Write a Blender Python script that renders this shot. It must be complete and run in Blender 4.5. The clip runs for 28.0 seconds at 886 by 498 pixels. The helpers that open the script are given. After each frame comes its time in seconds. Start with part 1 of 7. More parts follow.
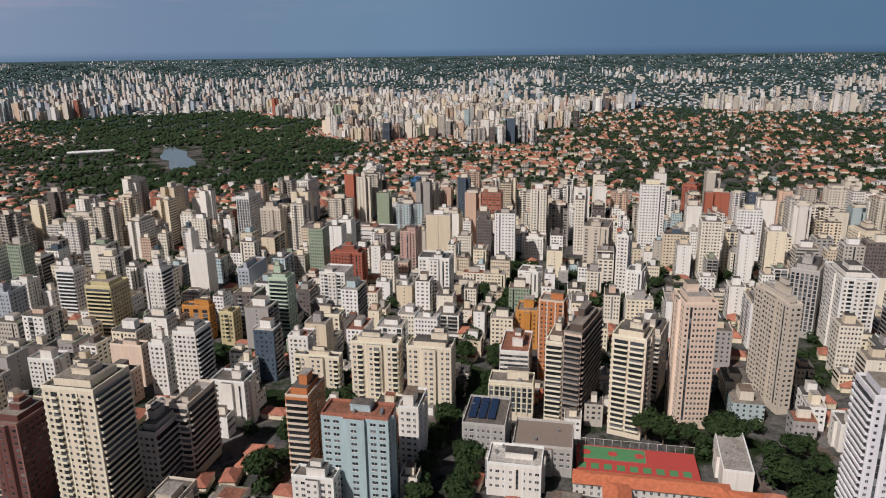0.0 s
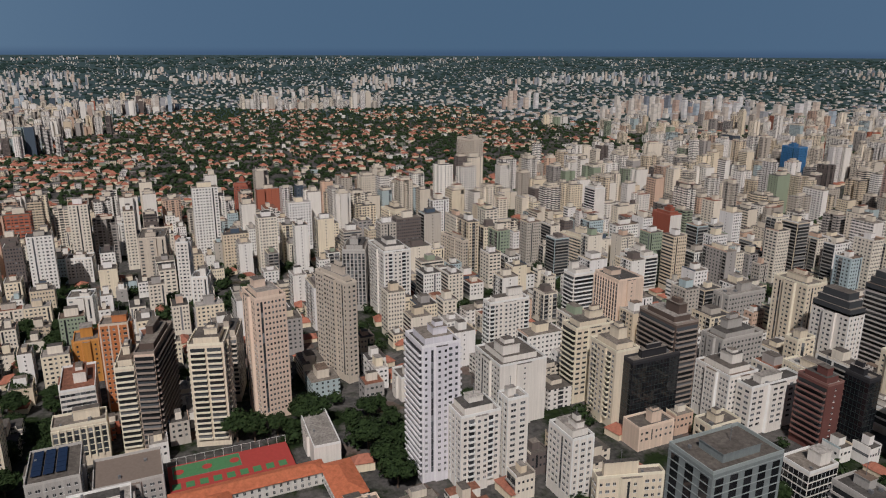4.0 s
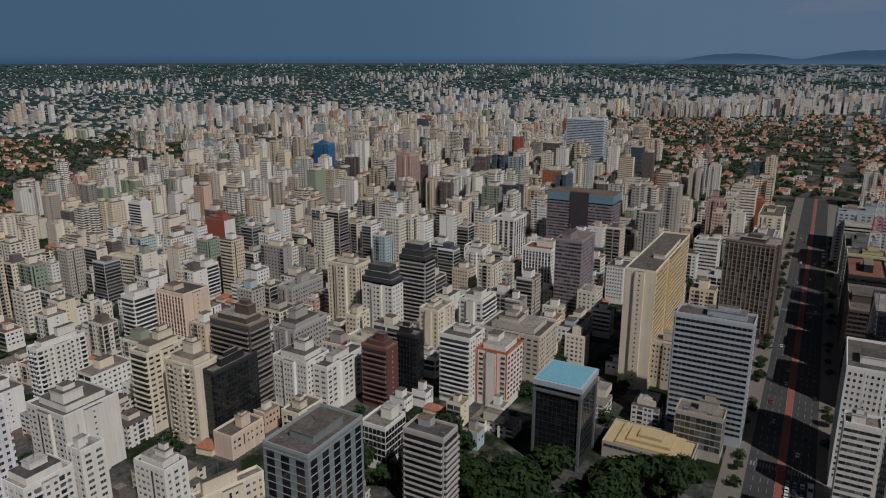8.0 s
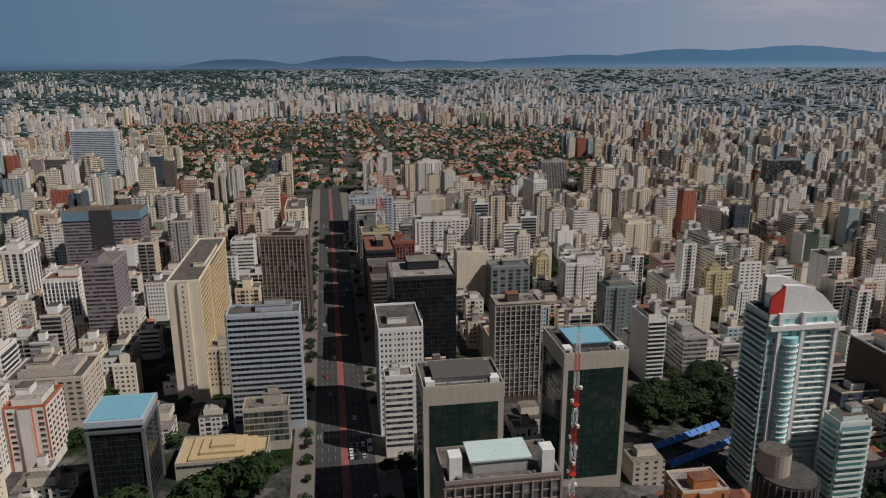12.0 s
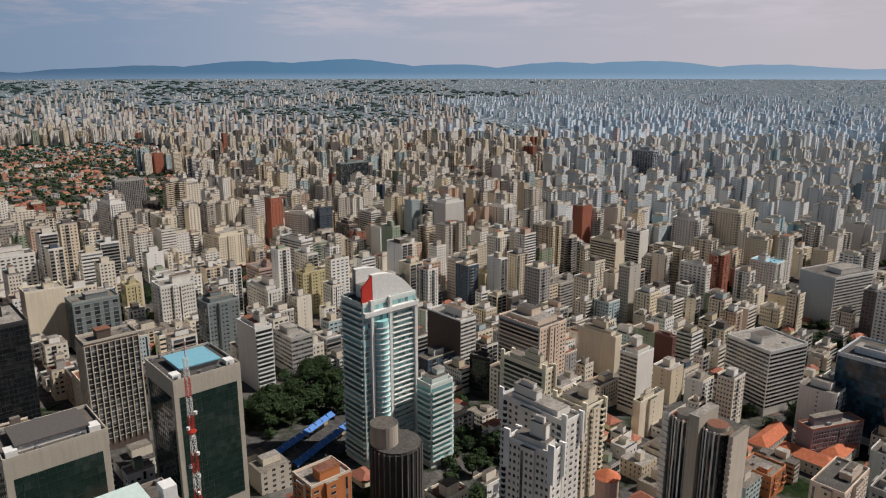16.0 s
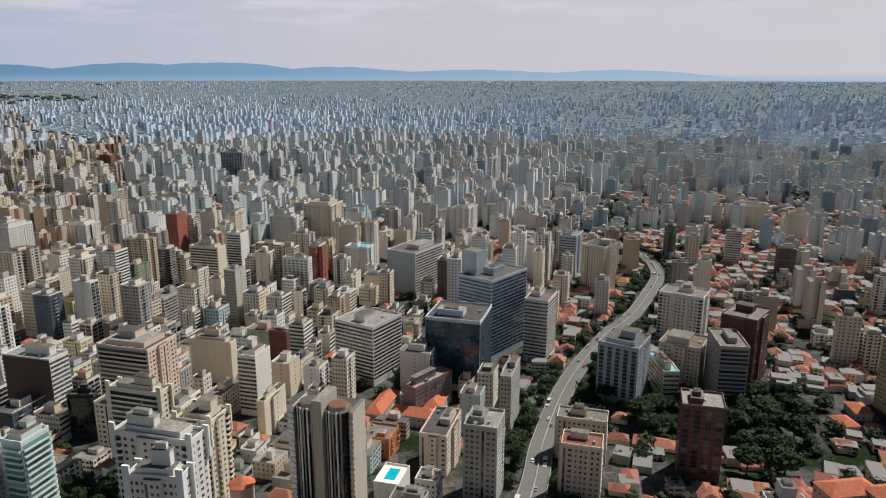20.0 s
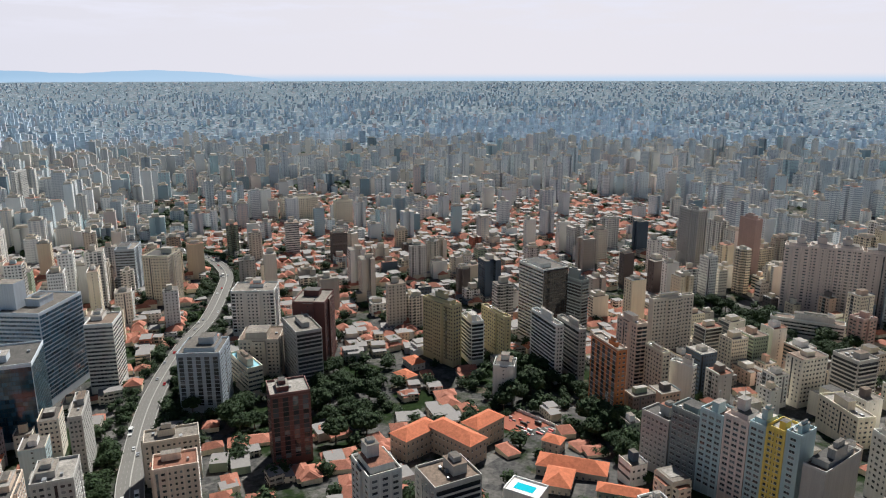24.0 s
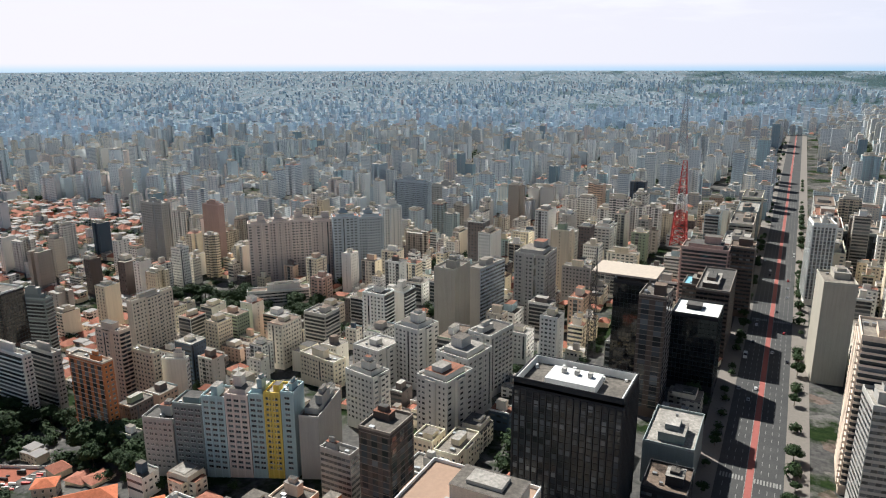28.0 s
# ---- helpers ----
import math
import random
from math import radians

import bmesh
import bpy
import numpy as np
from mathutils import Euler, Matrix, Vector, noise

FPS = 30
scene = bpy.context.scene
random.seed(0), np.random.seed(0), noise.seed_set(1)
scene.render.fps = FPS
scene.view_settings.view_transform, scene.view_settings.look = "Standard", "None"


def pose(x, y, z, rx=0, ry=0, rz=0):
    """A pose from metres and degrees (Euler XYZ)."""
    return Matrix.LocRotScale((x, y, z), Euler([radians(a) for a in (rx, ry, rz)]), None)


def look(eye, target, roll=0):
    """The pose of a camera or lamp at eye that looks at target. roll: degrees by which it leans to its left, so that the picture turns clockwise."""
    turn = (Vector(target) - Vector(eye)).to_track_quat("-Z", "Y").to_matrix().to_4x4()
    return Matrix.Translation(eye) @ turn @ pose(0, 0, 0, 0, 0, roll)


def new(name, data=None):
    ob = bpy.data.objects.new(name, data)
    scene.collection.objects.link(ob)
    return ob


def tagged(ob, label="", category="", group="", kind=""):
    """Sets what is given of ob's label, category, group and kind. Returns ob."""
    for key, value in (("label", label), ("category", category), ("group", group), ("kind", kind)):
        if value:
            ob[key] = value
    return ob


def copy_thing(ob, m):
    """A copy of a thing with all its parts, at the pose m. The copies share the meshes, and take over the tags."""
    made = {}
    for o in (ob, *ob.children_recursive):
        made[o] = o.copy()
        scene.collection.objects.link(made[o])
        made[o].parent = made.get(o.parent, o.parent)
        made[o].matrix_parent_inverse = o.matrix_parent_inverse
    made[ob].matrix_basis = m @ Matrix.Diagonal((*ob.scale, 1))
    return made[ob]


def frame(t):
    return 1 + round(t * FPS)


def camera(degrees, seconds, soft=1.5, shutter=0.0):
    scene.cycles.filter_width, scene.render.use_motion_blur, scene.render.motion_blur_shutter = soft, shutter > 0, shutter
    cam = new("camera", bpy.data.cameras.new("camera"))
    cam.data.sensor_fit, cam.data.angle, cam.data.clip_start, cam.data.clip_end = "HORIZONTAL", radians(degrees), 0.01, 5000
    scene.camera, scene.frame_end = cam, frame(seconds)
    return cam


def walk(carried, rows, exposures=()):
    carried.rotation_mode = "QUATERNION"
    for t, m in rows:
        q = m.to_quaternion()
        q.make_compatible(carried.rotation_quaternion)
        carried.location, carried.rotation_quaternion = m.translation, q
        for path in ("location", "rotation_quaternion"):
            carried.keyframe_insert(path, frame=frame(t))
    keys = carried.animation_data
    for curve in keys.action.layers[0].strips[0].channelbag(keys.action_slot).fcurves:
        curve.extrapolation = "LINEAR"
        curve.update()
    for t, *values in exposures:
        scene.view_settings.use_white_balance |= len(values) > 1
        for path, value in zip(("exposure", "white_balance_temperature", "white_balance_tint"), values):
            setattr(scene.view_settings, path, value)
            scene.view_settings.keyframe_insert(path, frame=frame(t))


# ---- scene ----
import collections

H = 200.0          # height of the camera over the avenue
LENS = 64.6
cam = camera(LENS, 28.0, soft=1.12)


def turn(yaw, pitch, roll):
    """Yaw clockwise from the avenue's far end (+y), pitch up, in degrees."""
    a, b = radians(yaw), radians(pitch)
    way = Vector((math.sin(a) * math.cos(b), math.cos(a) * math.cos(b), math.sin(b)))
    eye = Vector((0, 0, H))
    return look(eye, eye + way * 100, roll)


# seconds, yaw, pitch, roll
TURNS = [
    (0.0, -101.44, -15.82, -0.70),
    (0.5, -96.89, -15.91, -0.53),
    (1.0, -92.20, -15.98, -0.29),
    (1.5, -87.68, -16.00, -0.13),
    (2.0, -82.96, -15.99, -0.05),
    (2.5, -78.56, -15.99, 0.01),
    (3.0, -73.95, -15.97, 0.08),
    (3.5, -69.61, -15.92, 0.17),
    (5.5, -52.89, -15.57, 0.33),
    (6.0, -48.76, -15.48, 0.28),
    (6.5, -44.45, -15.40, 0.22),
    (7.0, -39.76, -15.34, 0.15),
    (7.5, -34.04, -15.30, 0.09),
    (8.0, -29.20, -15.28, 0.04),
    (8.5, -24.20, -15.28, -0.03),
    (9.0, -19.43, -15.28, -0.12),
    (9.5, -14.64, -15.25, -0.18),
    (10.0, -9.67, -15.21, -0.19),
    (10.5, -4.92, -15.15, -0.19),
    (11.0, 0.00, -15.08, -0.20),
    (11.5, 4.11, -15.00, -0.21),
    (12.0, 8.51, -14.91, -0.22),
    (12.5, 12.79, -14.81, -0.23),
    (14.5, 29.60, -14.36, -0.17),
    (15.0, 33.72, -14.25, -0.07),
    (15.5, 37.67, -14.16, -0.01),
    (16.0, 41.74, -14.08, 0.02),
    (16.5, 45.66, -14.02, -0.00),
    (17.0, 49.82, -13.97, -0.04),
    (17.5, 53.89, -13.93, -0.04),
    (18.0, 58.03, -13.91, -0.04),
    (18.5, 62.01, -13.90, -0.03),
    (19.0, 66.22, -13.91, 0.01),
    (19.5, 70.31, -13.93, 0.03),
    (20.0, 74.37, -13.94, 0.05),
    (20.5, 78.64, -13.94, 0.05),
    (21.0, 82.74, -13.92, 0.03),
    (21.5, 87.05, -13.90, 0.05),
    (23.5, 105.11, -13.87, -0.02),
    (24.0, 109.86, -13.90, -0.06),
    (24.5, 115.73, -13.95, -0.11),
    (25.0, 121.04, -14.00, -0.13),
    (25.5, 126.47, -14.07, -0.10),
    (26.0, 131.51, -14.14, -0.08),
    (26.5, 136.65, -14.24, -0.08),
    (27.0, 141.63, -14.38, -0.11),
    (27.5, 147.13, -14.53, -0.13),
    (28.0, 152.49, -14.69, -0.12),
]
walk(cam, [(t, turn(y, p, r)) for t, y, p, r in TURNS],
     exposures=[(0, -0.06, 5700, 15), (3, -0.37, 5680, 15.5), (5.5, -0.64, 5600, 13.5), (8, -0.8, 5480, 11.5), (10, -0.74, 5540, 11.5), (12.5, -0.34, 5740, 12.5), (15, 0.0, 5820, 12), (18, 0.08, 5760, 11), (21, 0.38, 5530, 7.5), (24, 0.68, 5520, 7), (28, 0.92, 5520, 6)])

# ---- light ----
SUN_AZ, SUN_EL = 121.0, 50.0
sun_way = Vector((math.sin(radians(SUN_AZ)) * math.cos(radians(SUN_EL)),
                  math.cos(radians(SUN_AZ)) * math.cos(radians(SUN_EL)), math.sin(radians(SUN_EL))))
lamp = bpy.data.lights.new("sun", "SUN")
lamp.energy, lamp.angle, lamp.color = 5.0, radians(0.6), (1.0, 0.88, 0.72)
sun = new("sun", lamp)
sun.matrix_world = look(sun_way * 1000, (0, 0, 0))

world = bpy.data.worlds.new("sky")
scene.world = world
world.use_nodes = True


class Nodes:
    """A short way to write node trees."""

    def __init__(self, tree):
        self.t = tree
        tree.nodes.clear()

    def add(self, kind, ins=None, **props):
        n = self.t.nodes.new(kind)
        for k, v in props.items():
            setattr(n, k, v)
        for k, v in (ins or {}).items():
            s = n.inputs[k]
            if isinstance(v, bpy.types.NodeSocket):
                self.t.links.new(v, s)
            else:
                s.default_value = v
        return n

    def math(self, op, a, b=None, clamp=False):
        n = self.add("ShaderNodeMath", {0: a}, operation=op, use_clamp=clamp)
        if b is not None:
            if isinstance(b, bpy.types.NodeSocket):
                self.t.links.new(b, n.inputs[1])
            else:
                n.inputs[1].default_value = b
        return n.outputs[0]

    def mix(self, f, a, b, mode="MIX"):
        n = self.add("ShaderNodeMix", data_type="RGBA", blend_type=mode)
        for i, v in ((0, f), (6, a), (7, b)):
            if isinstance(v, bpy.types.NodeSocket):
                self.t.links.new(v, n.inputs[i])
            else:
                n.inputs[i].default_value = v
        return n.outputs[2]

    def ramp(self, f, stops, interp="LINEAR"):
        n = self.add("ShaderNodeValToRGB", {0: f})
        r = n.color_ramp
        r.interpolation = interp
        while len(r.elements) < len(stops):
            r.elements.new(0.5)
        for e, (p, c) in zip(r.elements, stops):
            e.position, e.color = p, c if len(c) == 4 else (*c, 1)
        return n.outputs[0]

    def noise(self, vec, scale, detail=4.0, rough=0.55):
        n = self.add("ShaderNodeTexNoise", {"Scale": scale, "Detail": detail, "Roughness": rough})
        if vec is not None:
            self.t.links.new(vec, n.inputs["Vector"])
        return n.outputs["Fac"]


w = Nodes(world.node_tree)
sky = w.add("ShaderNodeTexSky", sky_type="NISHITA", sun_disc=False, sun_elevation=radians(SUN_EL),
            sun_rotation=radians(SUN_AZ), altitude=800.0, air_density=1.2, dust_density=2.5, ozone_density=1.5)
co = w.add("ShaderNodeTexCoord").outputs["Generated"]
sep = w.add("ShaderNodeSeparateXYZ", {0: co})
# haze and thin cloud, paler towards the sun's side of the sky
toward = w.add("ShaderNodeVectorMath", {0: co, 1: Vector((math.sin(radians(SUN_AZ)), math.cos(radians(SUN_AZ)), 0.0))},
               operation="DOT_PRODUCT").outputs["Value"]
side = w.math("MULTIPLY_ADD", toward, 0.5)
side.node.inputs[2].default_value = 0.5
VEIL = [(0.0, (0.108, 0.18, 0.25)), (0.06, (0.122, 0.196, 0.27)), (0.14, (0.165, 0.25, 0.32)), (0.26, (0.185, 0.25, 0.32)), (0.38, (0.24, 0.295, 0.37)), (0.50, (0.355, 0.38, 0.425)),
                     (0.78, (0.51, 0.455, 0.445)), (1.0, (0.56, 0.485, 0.45))]
veil = w.ramp(side, VEIL)
stretch = w.add("ShaderNodeMapping", {0: co, 3: (2.2, 2.2, 16.0)}).outputs[0]
puff = w.noise(stretch, 2.9, 7.0, 0.62)
thick = w.ramp(puff, [(0.47, (0, 0, 0)), (0.62, (1, 1, 1))])
rise = w.ramp(sep.outputs[2], [(0.035, (0, 0, 0)), (0.10, (1, 1, 1))])
open_side = w.ramp(side, [(0.12, (0, 0, 0)), (0.22, (1, 1, 1))])
cloudy = w.math("MULTIPLY", w.math("MULTIPLY", w.math("MULTIPLY", thick, rise), open_side), 0.9)
cloud = w.ramp(side, [(0.0, (0.20, 0.24, 0.32)), (0.25, (0.30, 0.28, 0.31)), (0.50, (0.62, 0.52, 0.51)), (0.75, (0.60, 0.53, 0.52)), (1.0, (0.56, 0.50, 0.49))])
low = w.mix(cloudy, veil, cloud)
clear = w.mix(1.0, sky.outputs[0], (0.018, 0.018, 0.018, 1), "MULTIPLY")
high = w.ramp(sep.outputs[2], [(0.11, (0, 0, 0)), (0.32, (1, 1, 1))])
both = w.mix(w.math("MULTIPLY", high, 0.95), low, clear)
bg = w.add("ShaderNodeBackground", {0: both, 1: 1.0})
w.add("ShaderNodeOutputWorld", {0: bg.outputs[0]})

# ---- materials ----
def material(name):
    m = bpy.data.materials.new(name)
    m.use_nodes = True
    return m, Nodes(m.node_tree)


def finish(n, color, rough=0.8, metal=0.0, bump=None, strength=0.3, dist=0.05, spec=0.4):
    ins = {"Base Color": color, "Roughness": rough, "Metallic": metal, "Specular IOR Level": spec}
    if bump is not None:
        ins["Normal"] = n.add("ShaderNodeBump", {"Height": bump, "Strength": strength, "Distance": dist}).outputs[0]
    b = n.add("ShaderNodeBsdfPrincipled", ins)
    n.add("ShaderNodeOutputMaterial", {0: b.outputs[0]})


def where(n):
    return n.add("ShaderNodeNewGeometry").outputs["Position"]


def streaks(n, p):
    """Rain streaks running down a wall, 0 to 1."""
    s = n.add("ShaderNodeMapping", {0: p, 3: (0.9, 0.9, 0.035)}).outputs[0]
    return n.ramp(n.noise(s, 1.0, 5.0, 0.65), [(0.40, (0, 0, 0)), (0.75, (1, 1, 1))])


def painted(name, rgb, wear=0.35, rough=0.8):
    """Weathered paint or render on a wall."""
    m, n = material(name)
    p = where(n)
    base = n.mix(n.noise(p, 0.09, 3.0), [c * 0.86 for c in rgb] + [1], [min(1, c * 1.06) for c in rgb] + [1])
    grime = n.mix(n.math("MULTIPLY", streaks(n, p), wear), base, [c * 0.45 + 0.02 for c in rgb] + [1])
    fine = n.noise(p, 2.5, 3.0)
    col = n.mix(0.12, grime, n.ramp(fine, [(0.3, (0.1, 0.1, 0.1)), (0.7, (0.9, 0.9, 0.88))]), "OVERLAY")
    finish(n, col, rough, bump=fine, strength=0.15)
    return m


PAINT = {}


def paint(rgb, wear=0.35):
    key = (tuple(round(c, 3) for c in rgb), wear)
    if key not in PAINT:
        PAINT[key] = painted("weathered_paint", rgb, wear)
    return PAINT[key]


def roof_mat():
    """Flat roofs: stained concrete, gravel and membranes, each roof with its own tone."""
    m, n = material("roof_concrete")
    p = where(n)
    k = n.math("FRACT", n.math("ADD", n.math("MULTIPLY", n.add("ShaderNodeNewGeometry").outputs["Random Per Island"], 29.0), n.math("MULTIPLY", n.add("ShaderNodeObjectInfo").outputs["Random"], 13.0)))
    tone = n.ramp(k, [(0.0, (0.15, 0.135, 0.12)), (0.28, (0.25, 0.225, 0.195)), (0.5, (0.10, 0.095, 0.09)), (0.66, (0.36, 0.34, 0.315)), (0.82, (0.20, 0.15, 0.115)), (0.91, (0.27, 0.12, 0.075)), (0.96, (0.50, 0.48, 0.45))], "CONSTANT")
    a = n.mix(n.ramp(n.noise(p, 0.12, 5.0, 0.7), [(0.3, (0, 0, 0)), (0.7, (1, 1, 1))]), n.mix(1.0, tone, (0.45, 0.44, 0.43, 1), "MULTIPLY"), tone)
    fine = n.ramp(n.noise(p, 0.7, 4.0), [(0.3, (0.6, 0.59, 0.57)), (0.7, (1.25, 1.22, 1.18))])
    finish(n, n.mix(1.0, a, fine, "MULTIPLY"), 0.9, bump=n.noise(p, 1.5), strength=0.3)
    return m


def glass_mat(name, rgb, rough=0.12, vary=0.6):
    """Window glass with rooms behind it: each pane a little different."""
    m, n = material(name)
    r = n.add("ShaderNodeNewGeometry").outputs["Random Per Island"]
    o = n.add("ShaderNodeObjectInfo").outputs["Random"]
    k = n.math("FRACT", n.math("ADD", r, n.math("MULTIPLY", o, 7.3)))
    even = vary < 0.1
    dark, pale = [c * (0.85 if even else 0.45) for c in rgb] + [1], [min(1, c * (1.15 if even else 1.9) + 0.03 * vary) for c in rgb] + [1]
    col = n.ramp(k, [(0.0, dark), (0.55, [*rgb, 1]), (0.86, pale), (1.0, [c * (1 - vary * .3) + 0.3 * vary for c in rgb] + [1])])
    finish(n, col, rough, 0.0, spec=0.6)
    return m


def tiles_mat(name="clay_tiles", rgb=(0.25, 0.09, 0.05)):
    m, n = material(name)
    p = where(n)
    k = n.add("ShaderNodeNewGeometry").outputs["Random Per Island"]
    a = n.mix(k, [c * 0.6 + 0.02 for c in rgb] + [1], [c * 1.25 + 0.03 for c in rgb] + [1])
    col = n.mix(0.6, a, n.ramp(n.noise(p, 0.5, 5.0, 0.7), [(0.3, [c * 0.5 for c in rgb]), (0.7, [c * 1.3 + .02 for c in rgb])]))
    wv = n.add("ShaderNodeTexWave", {"Vector": p, "Scale": 1.1, "Distortion": 0.6}, wave_type="BANDS", bands_direction="DIAGONAL").outputs["Fac"]
    finish(n, col, 0.9, bump=wv, strength=0.4, dist=0.12)
    return m


def leaf_mat(name, dark, pale):
    m, n = material(name)
    p = where(n)
    k = n.add("ShaderNodeNewGeometry").outputs["Random Per Island"]
    a = n.mix(k, [*dark, 1], [*pale, 1])
    col = n.mix(0.55, a, n.ramp(n.noise(p, 0.45, 5.0, 0.7), [(0.3, [c * 0.5 for c in dark]), (0.72, [c * 1.15 for c in pale])]))
    finish(n, col, 0.75, bump=n.noise(p, 0.9, 3.0, 0.7), strength=0.9, dist=1.2, spec=0.2)
    return m


def asphalt_mat():
    m, n = material("asphalt")
    p = where(n)
    a = n.ramp(n.noise(p, 0.06, 6.0, 0.65), [(0.3, (0.026, 0.027, 0.029)), (0.7, (0.06, 0.059, 0.057))])
    col = n.mix(0.35, a, n.ramp(n.noise(p, 1.2, 3.0), [(0.3, (0.025, 0.025, 0.025)), (0.7, (0.075, 0.072, 0.07))]))
    finish(n, col, 0.9, bump=n.noise(p, 6.0), strength=0.2)
    return m


def ground_mat():
    """Yards, lanes and low roofs between the blocks, with planted patches."""
    m, n = material("town_ground")
    p = where(n)
    v = n.add("ShaderNodeTexVoronoi", {"Vector": p, "Scale": 0.075}).outputs["Color"]
    tone = n.add("ShaderNodeSeparateColor", {0: v}).outputs[0]
    yard = n.ramp(tone, [(0.0, (0.04, 0.04, 0.04)), (0.35, (0.06, 0.058, 0.055)), (0.6, (0.085, 0.08, 0.073)), (0.80, (0.13, 0.085, 0.065)),
                         (0.88, (0.14, 0.13, 0.12))], "CONSTANT")
    green = n.ramp(n.noise(p, 0.02, 6.0, 0.7), [(0.48, (0, 0, 0)), (0.58, (1, 1, 1))])
    grass = n.ramp(n.noise(p, 0.25, 4.0), [(0.3, (0.010, 0.017, 0.008)), (0.7, (0.024, 0.036, 0.014))])
    dirt = n.mix(0.45, yard, n.ramp(n.noise(p, 0.35, 5.0), [(0.3, (0.04, 0.04, 0.04)), (0.7, (0.17, 0.16, 0.15))]))
    near_ = n.mix(green, dirt, grass)
    # far suburbs: roofs too small to tell apart, with groves between, both coloured bluish for haze
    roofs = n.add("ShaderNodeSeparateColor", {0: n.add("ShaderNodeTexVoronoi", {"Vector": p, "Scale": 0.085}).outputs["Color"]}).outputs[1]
    hazed_suburb = n.ramp(roofs, [(0.0, (0.10, 0.135, 0.16)), (0.22, (0.125, 0.165, 0.195)), (0.45, (0.145, 0.18, 0.21)), (0.62, (0.185, 0.18, 0.19)), (0.78, (0.18, 0.215, 0.245)), (0.93, (0.34, 0.37, 0.40))], "CONSTANT")
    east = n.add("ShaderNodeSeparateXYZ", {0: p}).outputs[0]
    # groves thin out eastward, so the haze-pale ground shows there
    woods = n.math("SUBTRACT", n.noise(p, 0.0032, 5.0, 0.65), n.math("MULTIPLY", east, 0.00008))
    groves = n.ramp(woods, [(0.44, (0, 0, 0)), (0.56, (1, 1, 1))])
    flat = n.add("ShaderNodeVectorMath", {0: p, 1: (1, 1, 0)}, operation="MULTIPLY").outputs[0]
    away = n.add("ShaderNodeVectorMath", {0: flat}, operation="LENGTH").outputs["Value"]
    far_ = n.mix(n.math("MULTIPLY", groves, 0.85), hazed_suburb, (0.03, 0.055, 0.055, 1))
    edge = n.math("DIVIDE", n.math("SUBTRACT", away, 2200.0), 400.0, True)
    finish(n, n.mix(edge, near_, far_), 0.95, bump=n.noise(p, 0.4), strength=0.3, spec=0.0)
    return m


def plain(name, rgb, rough=0.6, metal=0.0):
    m, n = material(name)
    p = where(n)
    col = n.mix(n.noise(p, 0.6, 5.0, 0.6), [c * 0.72 for c in rgb] + [1], [min(1, c * 1.15) for c in rgb] + [1])
    finish(n, col, rough, metal, bump=n.noise(p, 3.0), strength=0.1)
    return m


WALLS = [(0.0, (0.76, 0.70, 0.59)), (0.19, (0.82, 0.80, 0.75)), (0.40, (0.68, 0.58, 0.43)), (0.48, (0.50, 0.46, 0.40)), (0.54, (0.80, 0.71, 0.54)),
         (0.65, (0.38, 0.36, 0.34)), (0.70, (0.82, 0.80, 0.77)), (0.82, (0.62, 0.45, 0.34)), (0.865, (0.15, 0.125, 0.115)), (0.90, (0.40, 0.13, 0.075)),
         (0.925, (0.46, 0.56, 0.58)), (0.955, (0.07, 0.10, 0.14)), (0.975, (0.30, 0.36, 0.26))]


